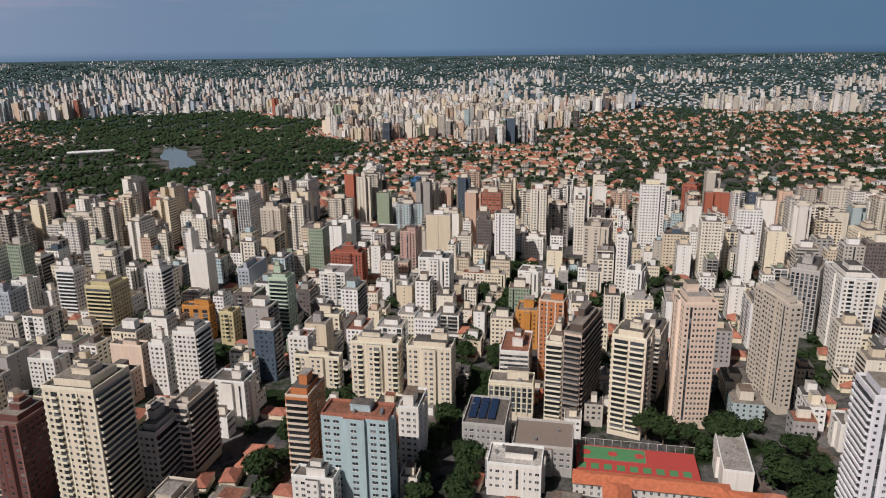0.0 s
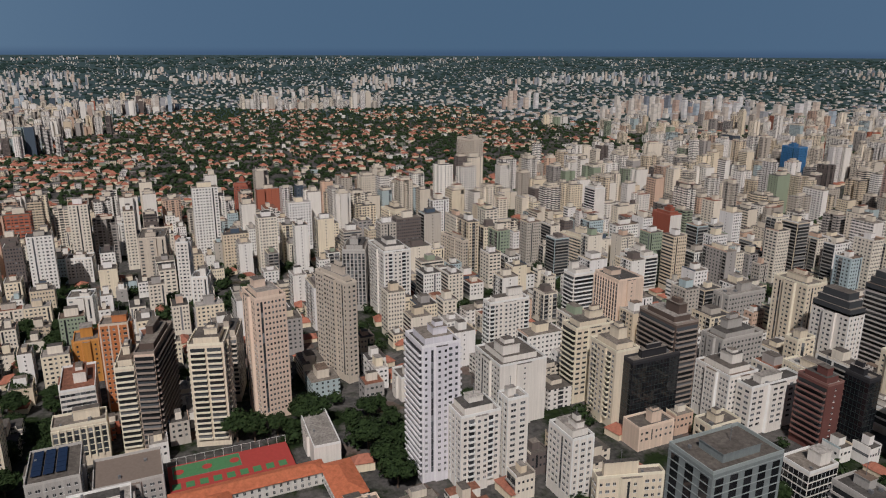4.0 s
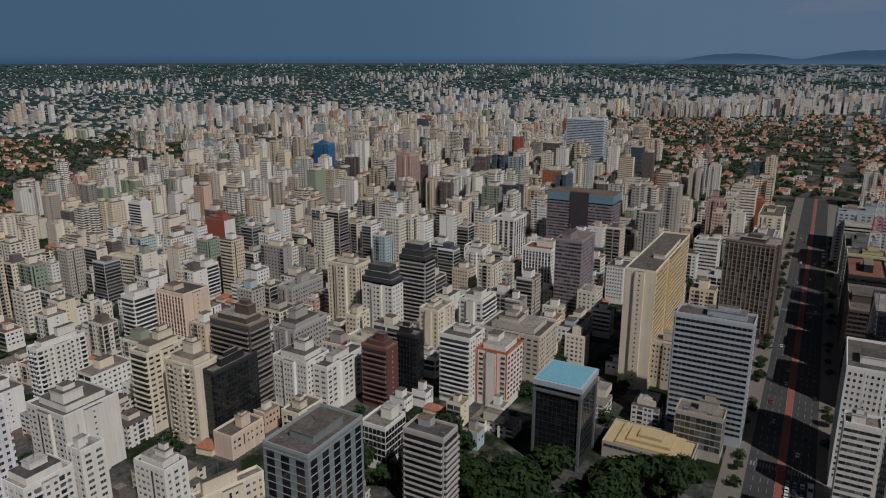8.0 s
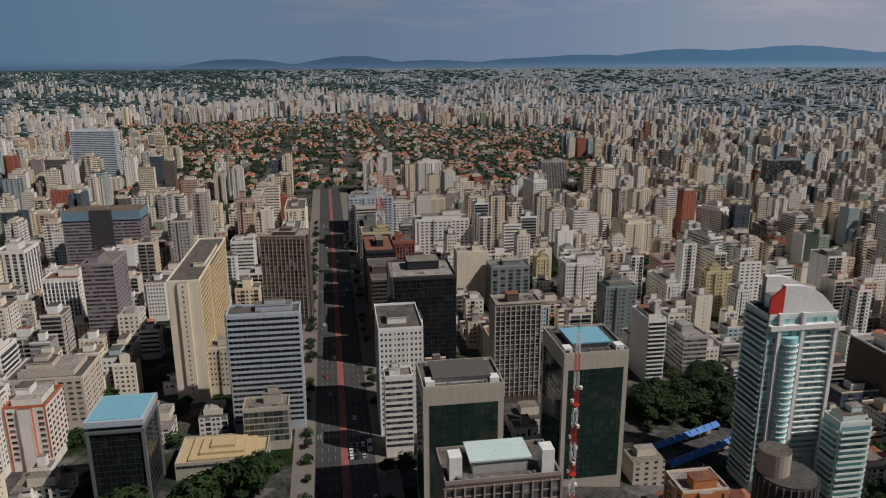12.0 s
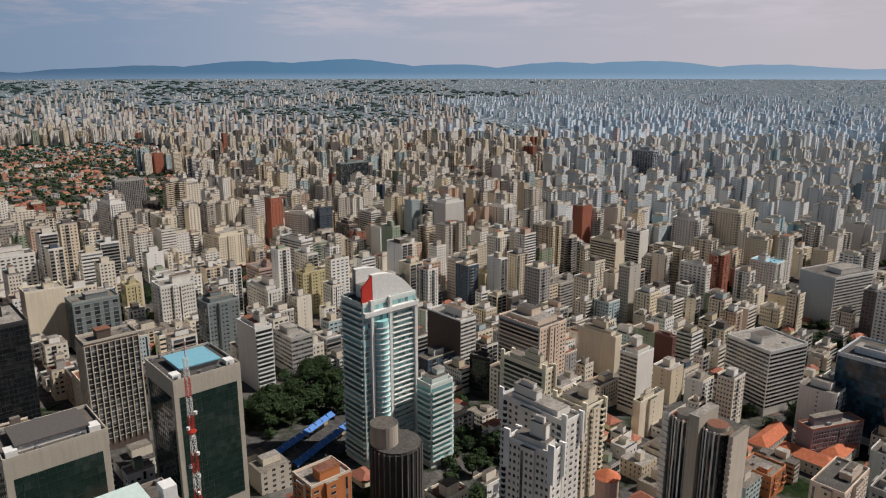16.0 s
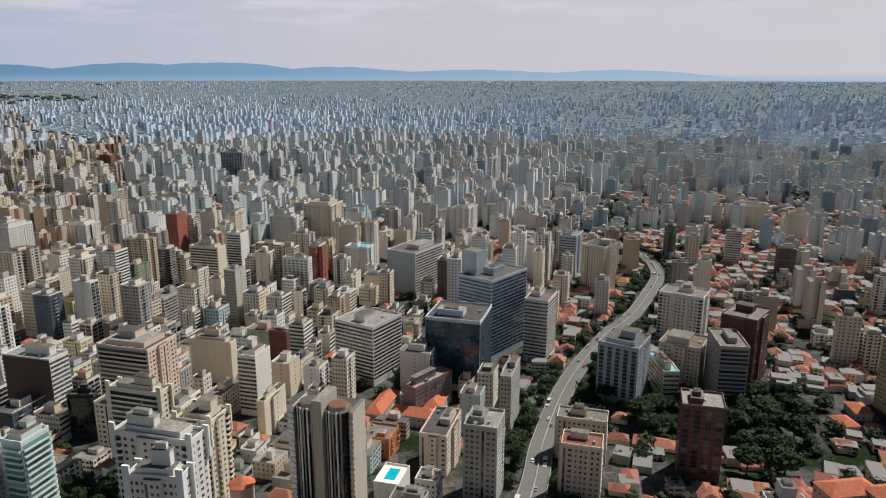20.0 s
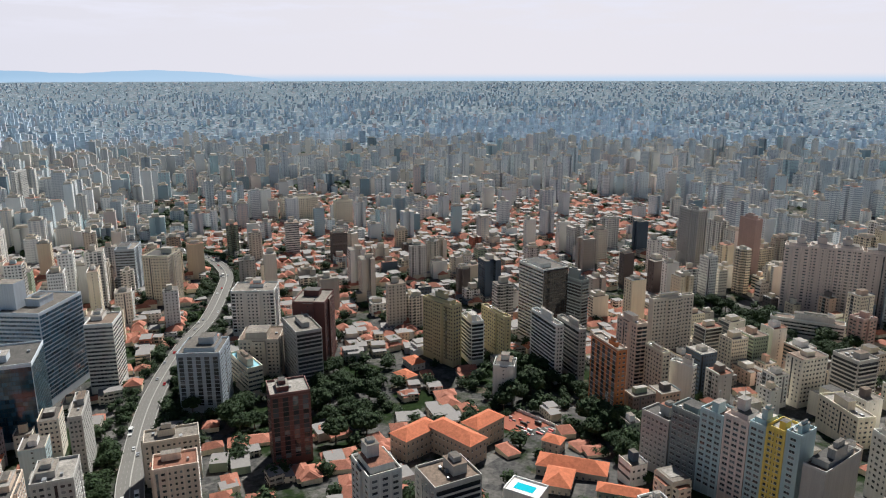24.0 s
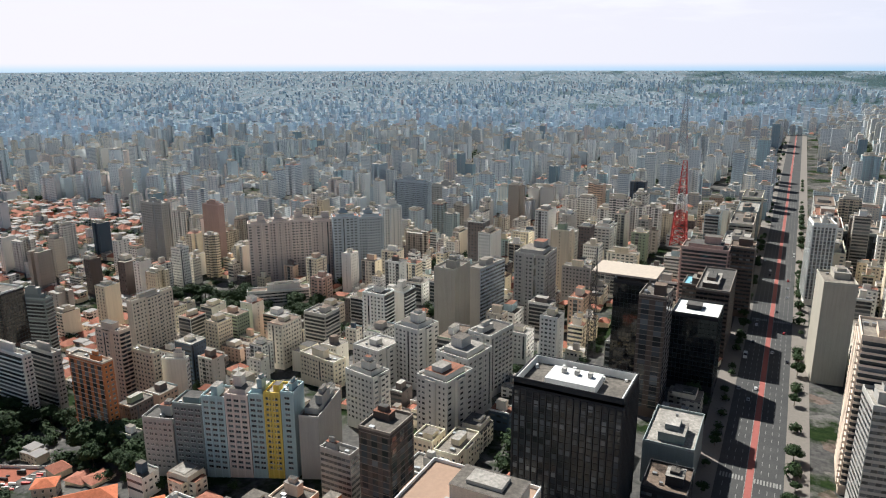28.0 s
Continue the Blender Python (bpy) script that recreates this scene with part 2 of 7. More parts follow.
def city_wall(name, own, stops=WALLS, room=1.0):
    """Walls of the repeated blocks of flats: storeys and windows by UVs in metres, colour by the house."""
    m, n = material(name)
    p = where(n)
    if own:
        k = n.add("ShaderNodeObjectInfo").outputs["Random"]
    else:
        k = n.add("ShaderNodeNewGeometry").outputs["Random Per Island"]
    base = n.ramp(k, stops, "CONSTANT")
    k2 = n.math("FRACT", n.math("MULTIPLY", k, 37.0))
    k3 = n.math("FRACT", n.math("MULTIPLY", k, 91.0))
    tint = n.mix(k2, (0.82, 0.80, 0.78, 1), (1.05, 1.03, 1.0, 1))
    base = n.mix(1.0, base, tint, "MULTIPLY")
    base = n.mix(n.math("MULTIPLY", streaks(n, p), 0.35), base, n.mix(1.0, base, (0.5, 0.48, 0.46, 1), "MULTIPLY"))
    # room above 1: haze blue is mixed into the wall colour
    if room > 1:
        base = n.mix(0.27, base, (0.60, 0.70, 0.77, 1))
    if own:
        finish(n, base, 0.85, bump=n.noise(p, 2.0), strength=0.15)
        return m
    uv = n.add("ShaderNodeUVMap").outputs[0]
    s = n.add("ShaderNodeSeparateXYZ", {0: uv})
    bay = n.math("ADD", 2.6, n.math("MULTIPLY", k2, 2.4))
    u = n.math("FRACT", n.math("DIVIDE", s.outputs[0], bay))
    vv = n.math("FRACT", n.math("DIVIDE", s.outputs[1], 3.05))
    du = n.math("ABSOLUTE", n.math("SUBTRACT", u, 0.5))
    wide = n.math("ADD", 0.17, n.math("MULTIPLY", n.math("POWER", k3, 3.0), 0.34))
    inu = n.math("LESS_THAN", du, wide)
    inv = n.math("LESS_THAN", n.math("ABSOLUTE", n.math("SUBTRACT", vv, 0.52)), 0.22)
    # some blocks: a column painted dark for the shade of recessed balconies; others: blank gable walls
    k4 = n.math("FRACT", n.math("MULTIPLY", k, 173.0))
    third = n.math("FRACT", n.math("DIVIDE", n.math("FLOOR", n.math("DIVIDE", s.outputs[0], bay)), 3.0))
    column = n.math("MULTIPLY", n.math("LESS_THAN", n.math("ABSOLUTE", n.math("SUBTRACT", third, 0.333)), 0.1), n.math("GREATER_THAN", k4, 0.55))
    slot = n.math("MULTIPLY", n.math("LESS_THAN", du, 0.44), n.math("GREATER_THAN", vv, 0.30))
    gable = n.math("MULTIPLY", n.math("GREATER_THAN", s.outputs[0], 500.0), n.math("LESS_THAN", k4, 0.38))
    hole = n.math("MAXIMUM", n.math("MULTIPLY", inu, inv), n.math("MULTIPLY", column, slot))
    hole = n.math("MULTIPLY", hole, n.math("SUBTRACT", 1.0, gable))
    cell = n.add("ShaderNodeCombineXYZ", {0: n.math("FLOOR", n.math("DIVIDE", s.outputs[0], bay)), 1: n.math("FLOOR", n.math("DIVIDE", s.outputs[1], 3.05)), 2: n.math("MULTIPLY", k, 100.0)})
    rnd = n.add("ShaderNodeTexWhiteNoise", {0: cell.outputs[0]}).outputs[0]
    pane = n.ramp(rnd, [(0.0, (0.02, 0.022, 0.026)), (0.5, (0.05, 0.052, 0.055)), (0.85, (0.13, 0.12, 0.11)), (1.0, (0.3, 0.28, 0.26))])
    # the panes are paled with haze blue as well
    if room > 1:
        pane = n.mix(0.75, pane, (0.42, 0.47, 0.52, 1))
    col = n.mix(hole, base, pane)
    b = n.add("ShaderNodeBump", {"Height": n.math("SUBTRACT", 1.0, hole), "Strength": 0.5, "Distance": 0.15}).outputs[0]
    rough = n.math("SUBTRACT", 0.85, n.math("MULTIPLY", hole, 0.6))
    bs = n.add("ShaderNodeBsdfPrincipled", {"Base Color": col, "Roughness": rough, "Normal": b})
    n.add("ShaderNodeOutputMaterial", {0: bs.outputs[0]})
    return m


def crowd_wall():
    """Plain walls of a crowd of blocks, one colour to each."""
    m, n = material("crowd_wall")
    p = where(n)
    k = n.add("ShaderNodeNewGeometry").outputs["Random Per Island"]
    base = n.ramp(k, [q if q[0] != 0.90 else (0.925, q[1]) for q in WALLS], "CONSTANT")
    base = n.mix(n.math("MULTIPLY", streaks(n, p), 0.4), base, n.mix(1.0, base, (0.5, 0.48, 0.46, 1), "MULTIPLY"))
    finish(n, base, 0.85, bump=n.noise(p, 2.0), strength=0.15)
    return m


M_ROOF = roof_mat()
M_CITY = city_wall("flats_wall", False)
M_OWN = city_wall("flats_wall_plain", True)
M_CROWD = crowd_wall()


def distant_wall(name, stops):
    """Towers too far off to show their windows, one colour to each."""
    m, n = material(name)
    k = n.add("ShaderNodeNewGeometry").outputs["Random Per Island"]
    p = where(n)
    base = n.ramp(k, stops, "CONSTANT")
    bands = n.add("ShaderNodeMapping", {0: p, 3: (0.05, 0.05, 0.16)}).outputs[0]
    col = n.mix(n.ramp(n.noise(bands, 1.0, 3.0), [(0.42, (0, 0, 0)), (0.62, (0.45, 0.45, 0.45))]), base, n.mix(1.0, base, (0.45, 0.48, 0.52, 1), "MULTIPLY"))
    finish(n, col, 0.85, spec=0.2)
    return m


M_FARW = distant_wall("distant_warm_wall", [(0.0, (0.66, 0.61, 0.54)), (0.2, (0.72, 0.69, 0.64)), (0.38, (0.55, 0.49, 0.42)), (0.5, (0.62, 0.52, 0.43)), (0.62, (0.40, 0.40, 0.41)),
                                            (0.72, (0.70, 0.68, 0.66)), (0.82, (0.50, 0.38, 0.31)), (0.88, (0.22, 0.25, 0.29)), (0.93, (0.42, 0.48, 0.53)), (0.97, (0.12, 0.14, 0.17))])
# Blue of the distance haze is put into these wall colours.
M_FAR = distant_wall("distant_hazed_wall", [(0.0, (0.68, 0.77, 0.84)), (0.25, (0.78, 0.83, 0.87)), (0.45, (0.62, 0.71, 0.80)), (0.6, (0.78, 0.76, 0.76)),
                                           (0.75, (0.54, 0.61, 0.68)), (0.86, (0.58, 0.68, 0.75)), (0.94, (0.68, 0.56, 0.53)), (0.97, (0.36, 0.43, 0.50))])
# Flats farther east, their colours paled in place of haze.
M_PALE = city_wall("haze_pale_flats_wall", False, [(0.0, (0.80, 0.77, 0.72)), (0.2, (0.82, 0.82, 0.81)), (0.42, (0.68, 0.68, 0.68)), (0.55, (0.80, 0.72, 0.60)), (0.68, (0.60, 0.67, 0.70)),
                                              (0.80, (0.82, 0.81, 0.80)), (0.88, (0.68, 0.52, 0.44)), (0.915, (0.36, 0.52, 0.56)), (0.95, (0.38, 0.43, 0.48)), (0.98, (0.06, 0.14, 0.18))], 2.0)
M_GLASS = glass_mat("window_glass", (0.045, 0.05, 0.055))
M_GLASSG = glass_mat("green_glass", (0.016, 0.034, 0.028), 0.08, 0.06)
M_GLASSB = glass_mat("blue_glass", (0.025, 0.065, 0.10), 0.08, 0.15)
M_BLACKG = glass_mat("black_glass", (0.012, 0.013, 0.016), 0.06, 0.05)
M_AQUA = glass_mat("aqua_glass", (0.20, 0.36, 0.36), 0.10, 0.3)
M_TILES = tiles_mat("clay_tiles", (0.33, 0.12, 0.07))
M_LEAF = leaf_mat("tree_leaves", (0.012, 0.026, 0.010), (0.036, 0.062, 0.020))
M_LEAFN = leaf_mat("street_tree_leaves", (0.010, 0.023, 0.008), (0.036, 0.062, 0.017))
# Far foliage, with the blue of haze put into its green.
M_FARLEAF = leaf_mat("distant_hazed_leaves", (0.012, 0.028, 0.026), (0.028, 0.054, 0.045))
M_BARK = plain("bark", (0.12, 0.09, 0.065), 0.9)
M_ASPHALT = asphalt_mat()
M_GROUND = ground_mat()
M_PAVE = plain("paving", (0.17, 0.15, 0.13), 0.9)
M_WHITE = plain("white_paint", (0.74, 0.73, 0.70), 0.6)
M_CONC = plain("concrete", (0.36, 0.345, 0.32), 0.85)
M_METAL = plain("grey_metal", (0.30, 0.31, 0.32), 0.45, 0.6)
M_RED = plain("red_paint", (0.50, 0.045, 0.03), 0.5)
M_FRAME = plain("dark_window_frame", (0.03, 0.04, 0.038), 0.5)
M_DARK = plain("dark_recess", (0.035, 0.033, 0.032), 0.8)
M_WATER = plain("pool_water", (0.03, 0.42, 0.52), 0.1)
M_TANK = plain("blue_tank", (0.10, 0.24, 0.42), 0.5)

# ---- mesh helpers ----
class Mesh:
    """Gathers boxes and faces with metres as UVs, then becomes one mesh."""

    def __init__(self):
        self.v, self.f, self.m, self.uv = [], [], [], []

    def face(self, pts, mat=0, uv=None):
        i = len(self.v)
        self.v.extend(pts)
        self.f.append(tuple(range(i, i + len(pts))))
        self.m.append(mat)
        self.uv.extend(uv or [(0, 0)] * len(pts))

    def box(self, x0, y0, z0, x1, y1, z1, mat=0, top=None, bottom=False):
        i = len(self.v)
        self.v.extend([(x0, y0, z0), (x1, y0, z0), (x1, y1, z0), (x0, y1, z0), (x0, y0, z1), (x1, y0, z1), (x1, y1, z1), (x0, y1, z1)])
        for a, b, c, d, L in ((0, 1, 5, 4, x1 - x0), (1, 2, 6, 5, y1 - y0), (2, 3, 7, 6, x1 - x0), (3, 0, 4, 7, y1 - y0)):
            self.f.append((i + a, i + b, i + c, i + d))
            self.m.append(mat)
            self.uv.extend([(0, 0), (L, 0), (L, z1 - z0), (0, z1 - z0)])
        self.f.append((i + 4, i + 5, i + 6, i + 7))
        self.m.append(mat if top is None else top)
        self.uv.extend([(0, 0)] * 4)
        if bottom:
            self.f.append((i + 3, i + 2, i + 1, i))
            self.m.append(mat)
            self.uv.extend([(0, 0)] * 4)

    def prism(self, cx, cy, z0, z1, r, n=12, mat=0, top=None, r1=None):
        r1 = r if r1 is None else r1
        i = len(self.v)
        for z, q in ((z0, r), (z1, r1)):
            self.v.extend((cx + q * math.cos(2 * math.pi * k / n), cy + q * math.sin(2 * math.pi * k / n), z) for k in range(n))
        for k in range(n):
            j = (k + 1) % n
            self.f.append((i + k, i + j, i + n + j, i + n + k))
            self.m.append(mat)
            self.uv.extend([(0, 0)] * 4)
        self.f.append(tuple(i + n + k for k in range(n)))
        self.m.append(mat if top is None else top)
        self.uv.extend([(0, 0)] * n)

    def bar(self, a, b, t=0.15, mat=0):
        """A square bar from a to b."""
        a, b = Vector(a), Vector(b)
        d = (b - a).normalized()
        s = d.cross(Vector((0, 0, 1)) if abs(d.z) < 0.9 else Vector((1, 0, 0))).normalized() * t / 2
        u = d.cross(s).normalized() * t / 2
        q = [a - s - u, a + s - u, a + s + u, a - s + u, b - s - u, b + s - u, b + s + u, b - s + u]
        for f in ((0, 1, 5, 4), (1, 2, 6, 5), (2, 3, 7, 6), (3, 0, 4, 7), (4, 5, 6, 7), (3, 2, 1, 0)):
            self.face([tuple(q[k]) for k in f], mat)

    def data(self, name, mats, smooth=False):
        me = bpy.data.meshes.new(name)
        me.from_pydata(self.v, [], self.f)
        for m in mats:
            me.materials.append(m)
        me.polygons.foreach_set("material_index", self.m)
        me.uv_layers.new(name="UVMap").data.foreach_set("uv", np.array(self.uv, dtype=np.float32).ravel())
        if smooth:
            me.polygons.foreach_set("use_smooth", [True] * len(self.f))
        me.update()
        return me


def part(name, mesh, mats, parent, label=""):
    """One mesh object under a thing or a part."""
    if isinstance(mesh, Mesh):
        mesh = mesh.data(name, mats if isinstance(mats, (list, tuple)) else [mats])
    ob = new(name, mesh)
    ob.parent = parent
    return tagged(ob, label)


def thing(name, m, label, category, group="", kind=""):
    ob = new(name)
    ob.empty_display_size = 1
    ob.matrix_world = m
    return tagged(ob, label, category, group, kind)


def many(name, template, mats, pos, size, rot, label, category, kind="stuff", uvs=None, mat_ids=None, jitter=0.0, parent=None, smooth=False):
    """One mesh of many scaled and turned copies of a small template (verts, quads or triangles)."""
    tv, tf = np.array(template[0], np.float64), np.array(template[1], np.int64)
    n, nv, nf, k = len(pos), len(tv), len(tf), tf.shape[1]
    pos, size, rot = np.asarray(pos, float), np.asarray(size, float), np.asarray(rot, float)
    v = tv[None] * size[:, None, :]
    if jitter:
        v = v + np.random.RandomState(len(pos)).uniform(-jitter, jitter, v.shape) * size[:, None, :]
    c, s = np.cos(rot)[:, None], np.sin(rot)[:, None]
    v = np.stack([v[..., 0] * c - v[..., 1] * s, v[..., 0] * s + v[..., 1] * c, v[..., 2]], -1) + pos[:, None, :]
    f = (tf[None] + (np.arange(n) * nv)[:, None, None]).reshape(-1)
    me = bpy.data.meshes.new(name)
    me.vertices.add(n * nv)
    me.vertices.foreach_set("co", v.reshape(-1).astype(np.float32))
    me.loops.add(n * nf * k)
    me.loops.foreach_set("vertex_index", f.astype(np.int32))
    me.polygons.add(n * nf)
    me.polygons.foreach_set("loop_start", (np.arange(n * nf) * k).astype(np.int32))
    me.polygons.foreach_set("loop_total", np.full(n * nf, k, np.int32))
    for m in mats:
        me.materials.append(m)
    if mat_ids is not None:
        me.polygons.foreach_set("material_index", np.tile(np.array(mat_ids, np.int32), n))
    if uvs is not None:
        # uvs: for each loop (axis 0 = width, 1 = depth, 2 = none; fraction u, fraction v)
        ax, fu, fv = (np.array(q) for q in zip(*uvs))
        L = np.where(ax[None] == 0, size[:, [0]], np.where(ax[None] == 1, size[:, [1]], 0.0))
        uv = np.stack([L * fu[None] + 1000.0 * (ax[None] == 1), size[:, [2]] * fv[None] * (ax[None] < 2)], -1)
        lay = me.uv_layers.new(name="UVMap")
        lay.data.foreach_set("uv", uv.reshape(-1).astype(np.float32))
    me.polygons.foreach_set("use_smooth", np.full(n * nf, smooth, bool))
    me.update(calc_edges=True)
    me.validate()
    ob = new(name, me)
    if parent:
        ob.parent = parent
    return tagged(ob, label, category, kind=kind)


BOX_V = [(-.5, -.5, 0), (.5, -.5, 0), (.5, .5, 0), (-.5, .5, 0), (-.5, -.5, 1), (.5, -.5, 1), (.5, .5, 1), (-.5, .5, 1)]
BOX_F = [(0, 1, 5, 4), (1, 2, 6, 5), (2, 3, 7, 6), (3, 0, 4, 7), (4, 5, 6, 7)]
BOX_UV = sum([[(a, 0, 0), (a, 1, 0), (a, 1, 1), (a, 0, 1)] for a in (0, 1, 0, 1)], []) + [(2, 0, 0)] * 4
# a hipped-roof house: walls to 0.6, ridge to 1
HOUSE_V = BOX_V[:4] + [(-.5, -.5, .62), (.5, -.5, .62), (.5, .5, .62), (-.5, .5, .62), (-.55, -.55, .6), (.55, -.55, .6), (.55, .55, .6), (-.55, .55, .6), (-.2, 0, 1), (.2, 0, 1), (.2, 0, 1), (-.2, 0, 1)]
HOUSE_F = [(0, 1, 5, 4), (1, 2, 6, 5), (2, 3, 7, 6), (3, 0, 4, 7), (8, 9, 13, 12), (10, 11, 15, 14), (9, 10, 14, 13), (11, 8, 12, 15)]


def ico(level):
    bm = bmesh.new()
    bmesh.ops.create_icosphere(bm, subdivisions=level, radius=1.0)
    out = [tuple(v.co) for v in bm.verts], [tuple(v.index for v in f.verts) for f in bm.faces]
    bm.free()
    return out


def land(x, y):
    """The height of the land: a ridge under the avenue, falling off to both sides, rising slowly far off."""
    return float(lands(np.array([[x, y]]))[0])


def lands(p):
    r = np.hypot(p[:, 0], p[:, 1])
    fall = np.minimum(40.0, 0.11 * np.maximum(0.0, p[:, 0] - 80)) + np.minimum(25.0, 0.03 * np.maximum(0.0, -p[:, 0] - 80))
    fall = fall * np.clip((4500.0 - r) / 1400.0, 0.0, 1.0)
    return 152.0 * np.maximum(0.0, (r - 2300.0) / 2500.0) ** 1.75 - fall


def az(x, y):
    return math.degrees(math.atan2(x, y))


# ---- ground ----
def ground():
    """One sheet of land out to the horizon, in rings."""
    radii = [20, 50, 80, 110, 140, 170, 200] + list(range(240, 1200, 40)) + list(range(1200, 2600, 70)) + list(range(2600, 4901, 115)) + [4905]
    n = 300
    p = np.array([(0.0, 0.0)] + [(r * math.sin(2 * math.pi * k / n), r * math.cos(2 * math.pi * k / n)) for r in radii for k in range(n)])
    v = [tuple(q) for q in np.column_stack([p, lands(p)])]
    f = [(0, 1 + (k + 1) % n, 1 + k) for k in range(n)]
    for i in range(len(radii) - 1):
        a, b = 1 + i * n, 1 + (i + 1) * n
        f += [(a + k, a + (k + 1) % n, b + (k + 1) % n, b + k) for k in range(n)]
    me = bpy.data.meshes.new("ground")
    me.from_pydata(v, [], f)
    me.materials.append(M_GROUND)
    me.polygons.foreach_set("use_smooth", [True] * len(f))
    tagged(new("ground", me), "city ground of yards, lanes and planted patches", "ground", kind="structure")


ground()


def hills():
    """Two glowing rings at the horizon: painted haze, and the blue hills in front of it."""
    sunward = Vector((math.sin(radians(SUN_AZ)), math.cos(radians(SUN_AZ)), 0))
    # Haze and its paling towards the sun are put into these emission colours.
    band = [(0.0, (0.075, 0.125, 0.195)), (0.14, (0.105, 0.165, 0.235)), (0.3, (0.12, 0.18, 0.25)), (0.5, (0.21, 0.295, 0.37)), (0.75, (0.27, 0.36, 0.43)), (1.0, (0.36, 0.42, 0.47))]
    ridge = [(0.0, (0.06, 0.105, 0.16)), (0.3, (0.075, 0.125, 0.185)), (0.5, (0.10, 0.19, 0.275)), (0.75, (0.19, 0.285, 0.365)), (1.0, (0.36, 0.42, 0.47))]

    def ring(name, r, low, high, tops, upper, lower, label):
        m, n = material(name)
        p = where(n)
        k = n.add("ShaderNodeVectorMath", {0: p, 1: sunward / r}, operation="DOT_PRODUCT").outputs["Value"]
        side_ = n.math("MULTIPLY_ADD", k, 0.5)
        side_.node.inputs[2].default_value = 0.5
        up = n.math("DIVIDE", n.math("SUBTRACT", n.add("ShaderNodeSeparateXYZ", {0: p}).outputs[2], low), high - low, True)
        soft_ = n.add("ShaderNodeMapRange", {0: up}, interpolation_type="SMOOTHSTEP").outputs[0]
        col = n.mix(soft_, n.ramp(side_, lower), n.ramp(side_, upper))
        # The ring glows by itself and takes no sunlight.
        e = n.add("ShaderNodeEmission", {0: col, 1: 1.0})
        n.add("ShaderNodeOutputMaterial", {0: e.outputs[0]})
        mb = Mesh()
        N = 540
        for k in range(N):
            a, b = 2 * math.pi * k / N, 2 * math.pi * (k + 1) / N
            mb.face([(r * math.sin(a), r * math.cos(a), 60), (r * math.sin(b), r * math.cos(b), 60),
                     (r * math.sin(b), r * math.cos(b), tops(b)), (r * math.sin(a), r * math.cos(a), tops(a))])
        tagged(new("backdrop", mb.data("backdrop", [m])), label, "hills", kind="structure")

    def crest(a):
        d = math.degrees(a) % 360
        d = d - 360 if d > 180 else d
        bump = 0.5 + 0.5 * noise.noise((d * 0.11, 3.3, 0)) + 0.35 * noise.noise((d * 0.33, 7.7, 0)) + 0.15 * noise.noise((d * 0.9, 1.1, 0))
        e = -1.2
        for c, wd, h in ((-7.0, 3.2, .35), (1.4, 3.0, .55), (8, 5, .2), (20, 7, .6), (27, 5, 0.95), (34, 5, 1.1), (42, 5, 0.72), (51, 4.5, 0.92), (57, 5.5, 0.95), (66, 6, .6), (77, 8, 0.42), (88, 6, 0.4)):
            e = max(e, -1.2 + (h + 1.2) * math.exp(-((d - c) / (wd * 2.1)) ** 2) * (0.93 + 0.09 * bump + 0.03 * noise.noise((d * 1.7, 2.2, 0)) + 0.02 * noise.noise((d * 4.1, 5.2, 0))))
        return H + 4970 * math.tan(radians(e))

    ring("far_haze_glow", 4985.0, 158.0, 224.0, lambda a: 228.0, VEIL, band, "glowing ring of painted blue haze along the horizon")
    ring("far_hills_glow", 4970.0, 158.0, 215.0, crest, ridge, band, "glowing blue hills with painted haze along the horizon")


hills()

# ---- buildings ----
# footprints (x, y, half width, half depth, turn) are kept free of other buildings
FLOOR = 3.05


GRID, WIDE = collections.defaultdict(list), []


def claim(x, y, w, d, rot=0.0):
    spot = (x, y, w / 2, d / 2, radians(rot))
    reach = math.hypot(w, d) / 2 + 24
    if reach > 200:
        WIDE.append(spot)
        return
    for i in range(int((x - reach) // 60), int((x + reach) // 60) + 1):
        for j in range(int((y - reach) // 60), int((y + reach) // 60) + 1):
            GRID[i, j].append(spot)


def is_free(x, y, r):
    for cx, cy, hw, hd, a in WIDE + GRID[int(x // 60), int(y // 60)]:
        dx, dy = x - cx, y - cy
        u, v = dx * math.cos(a) + dy * math.sin(a), -dx * math.sin(a) + dy * math.cos(a)
        if abs(u) < hw + r and abs(v) < hd + r:
            return False
    return True


WIN = {}


def window_mesh(w, h, glass):
    """A window: frame standing proud of the wall, one pane, a sill. It looks along -y."""
    key = (round(w, 1), round(h, 1), glass.name)
    if key not in WIN:
        mb = Mesh()
        mb.face([(-w / 2, -0.05, 0), (w / 2, -0.05, 0), (w / 2, -0.05, h), (-w / 2, -0.05, h)], 0)
        mb.box(-w / 2 - .1, -0.28, -0.14, w / 2 + .1, 0, 0, 1)
        mb.box(-0.04, -0.09, 0, 0.04, 0, h, 1)
        WIN[key] = mb.data("window", [glass, M_WHITE])
    return WIN[key]


def pane_mesh(w, h, glass):
    key = (round(w, 1), round(h, 1), glass.name, "pane")
    if key not in WIN:
        mb = Mesh()
        mb.box(-w / 2 + .05, -0.07, .05, w / 2 - .05, 0, h - .05)
        WIN[key] = mb.data("pane", [glass])
    return WIN[key]


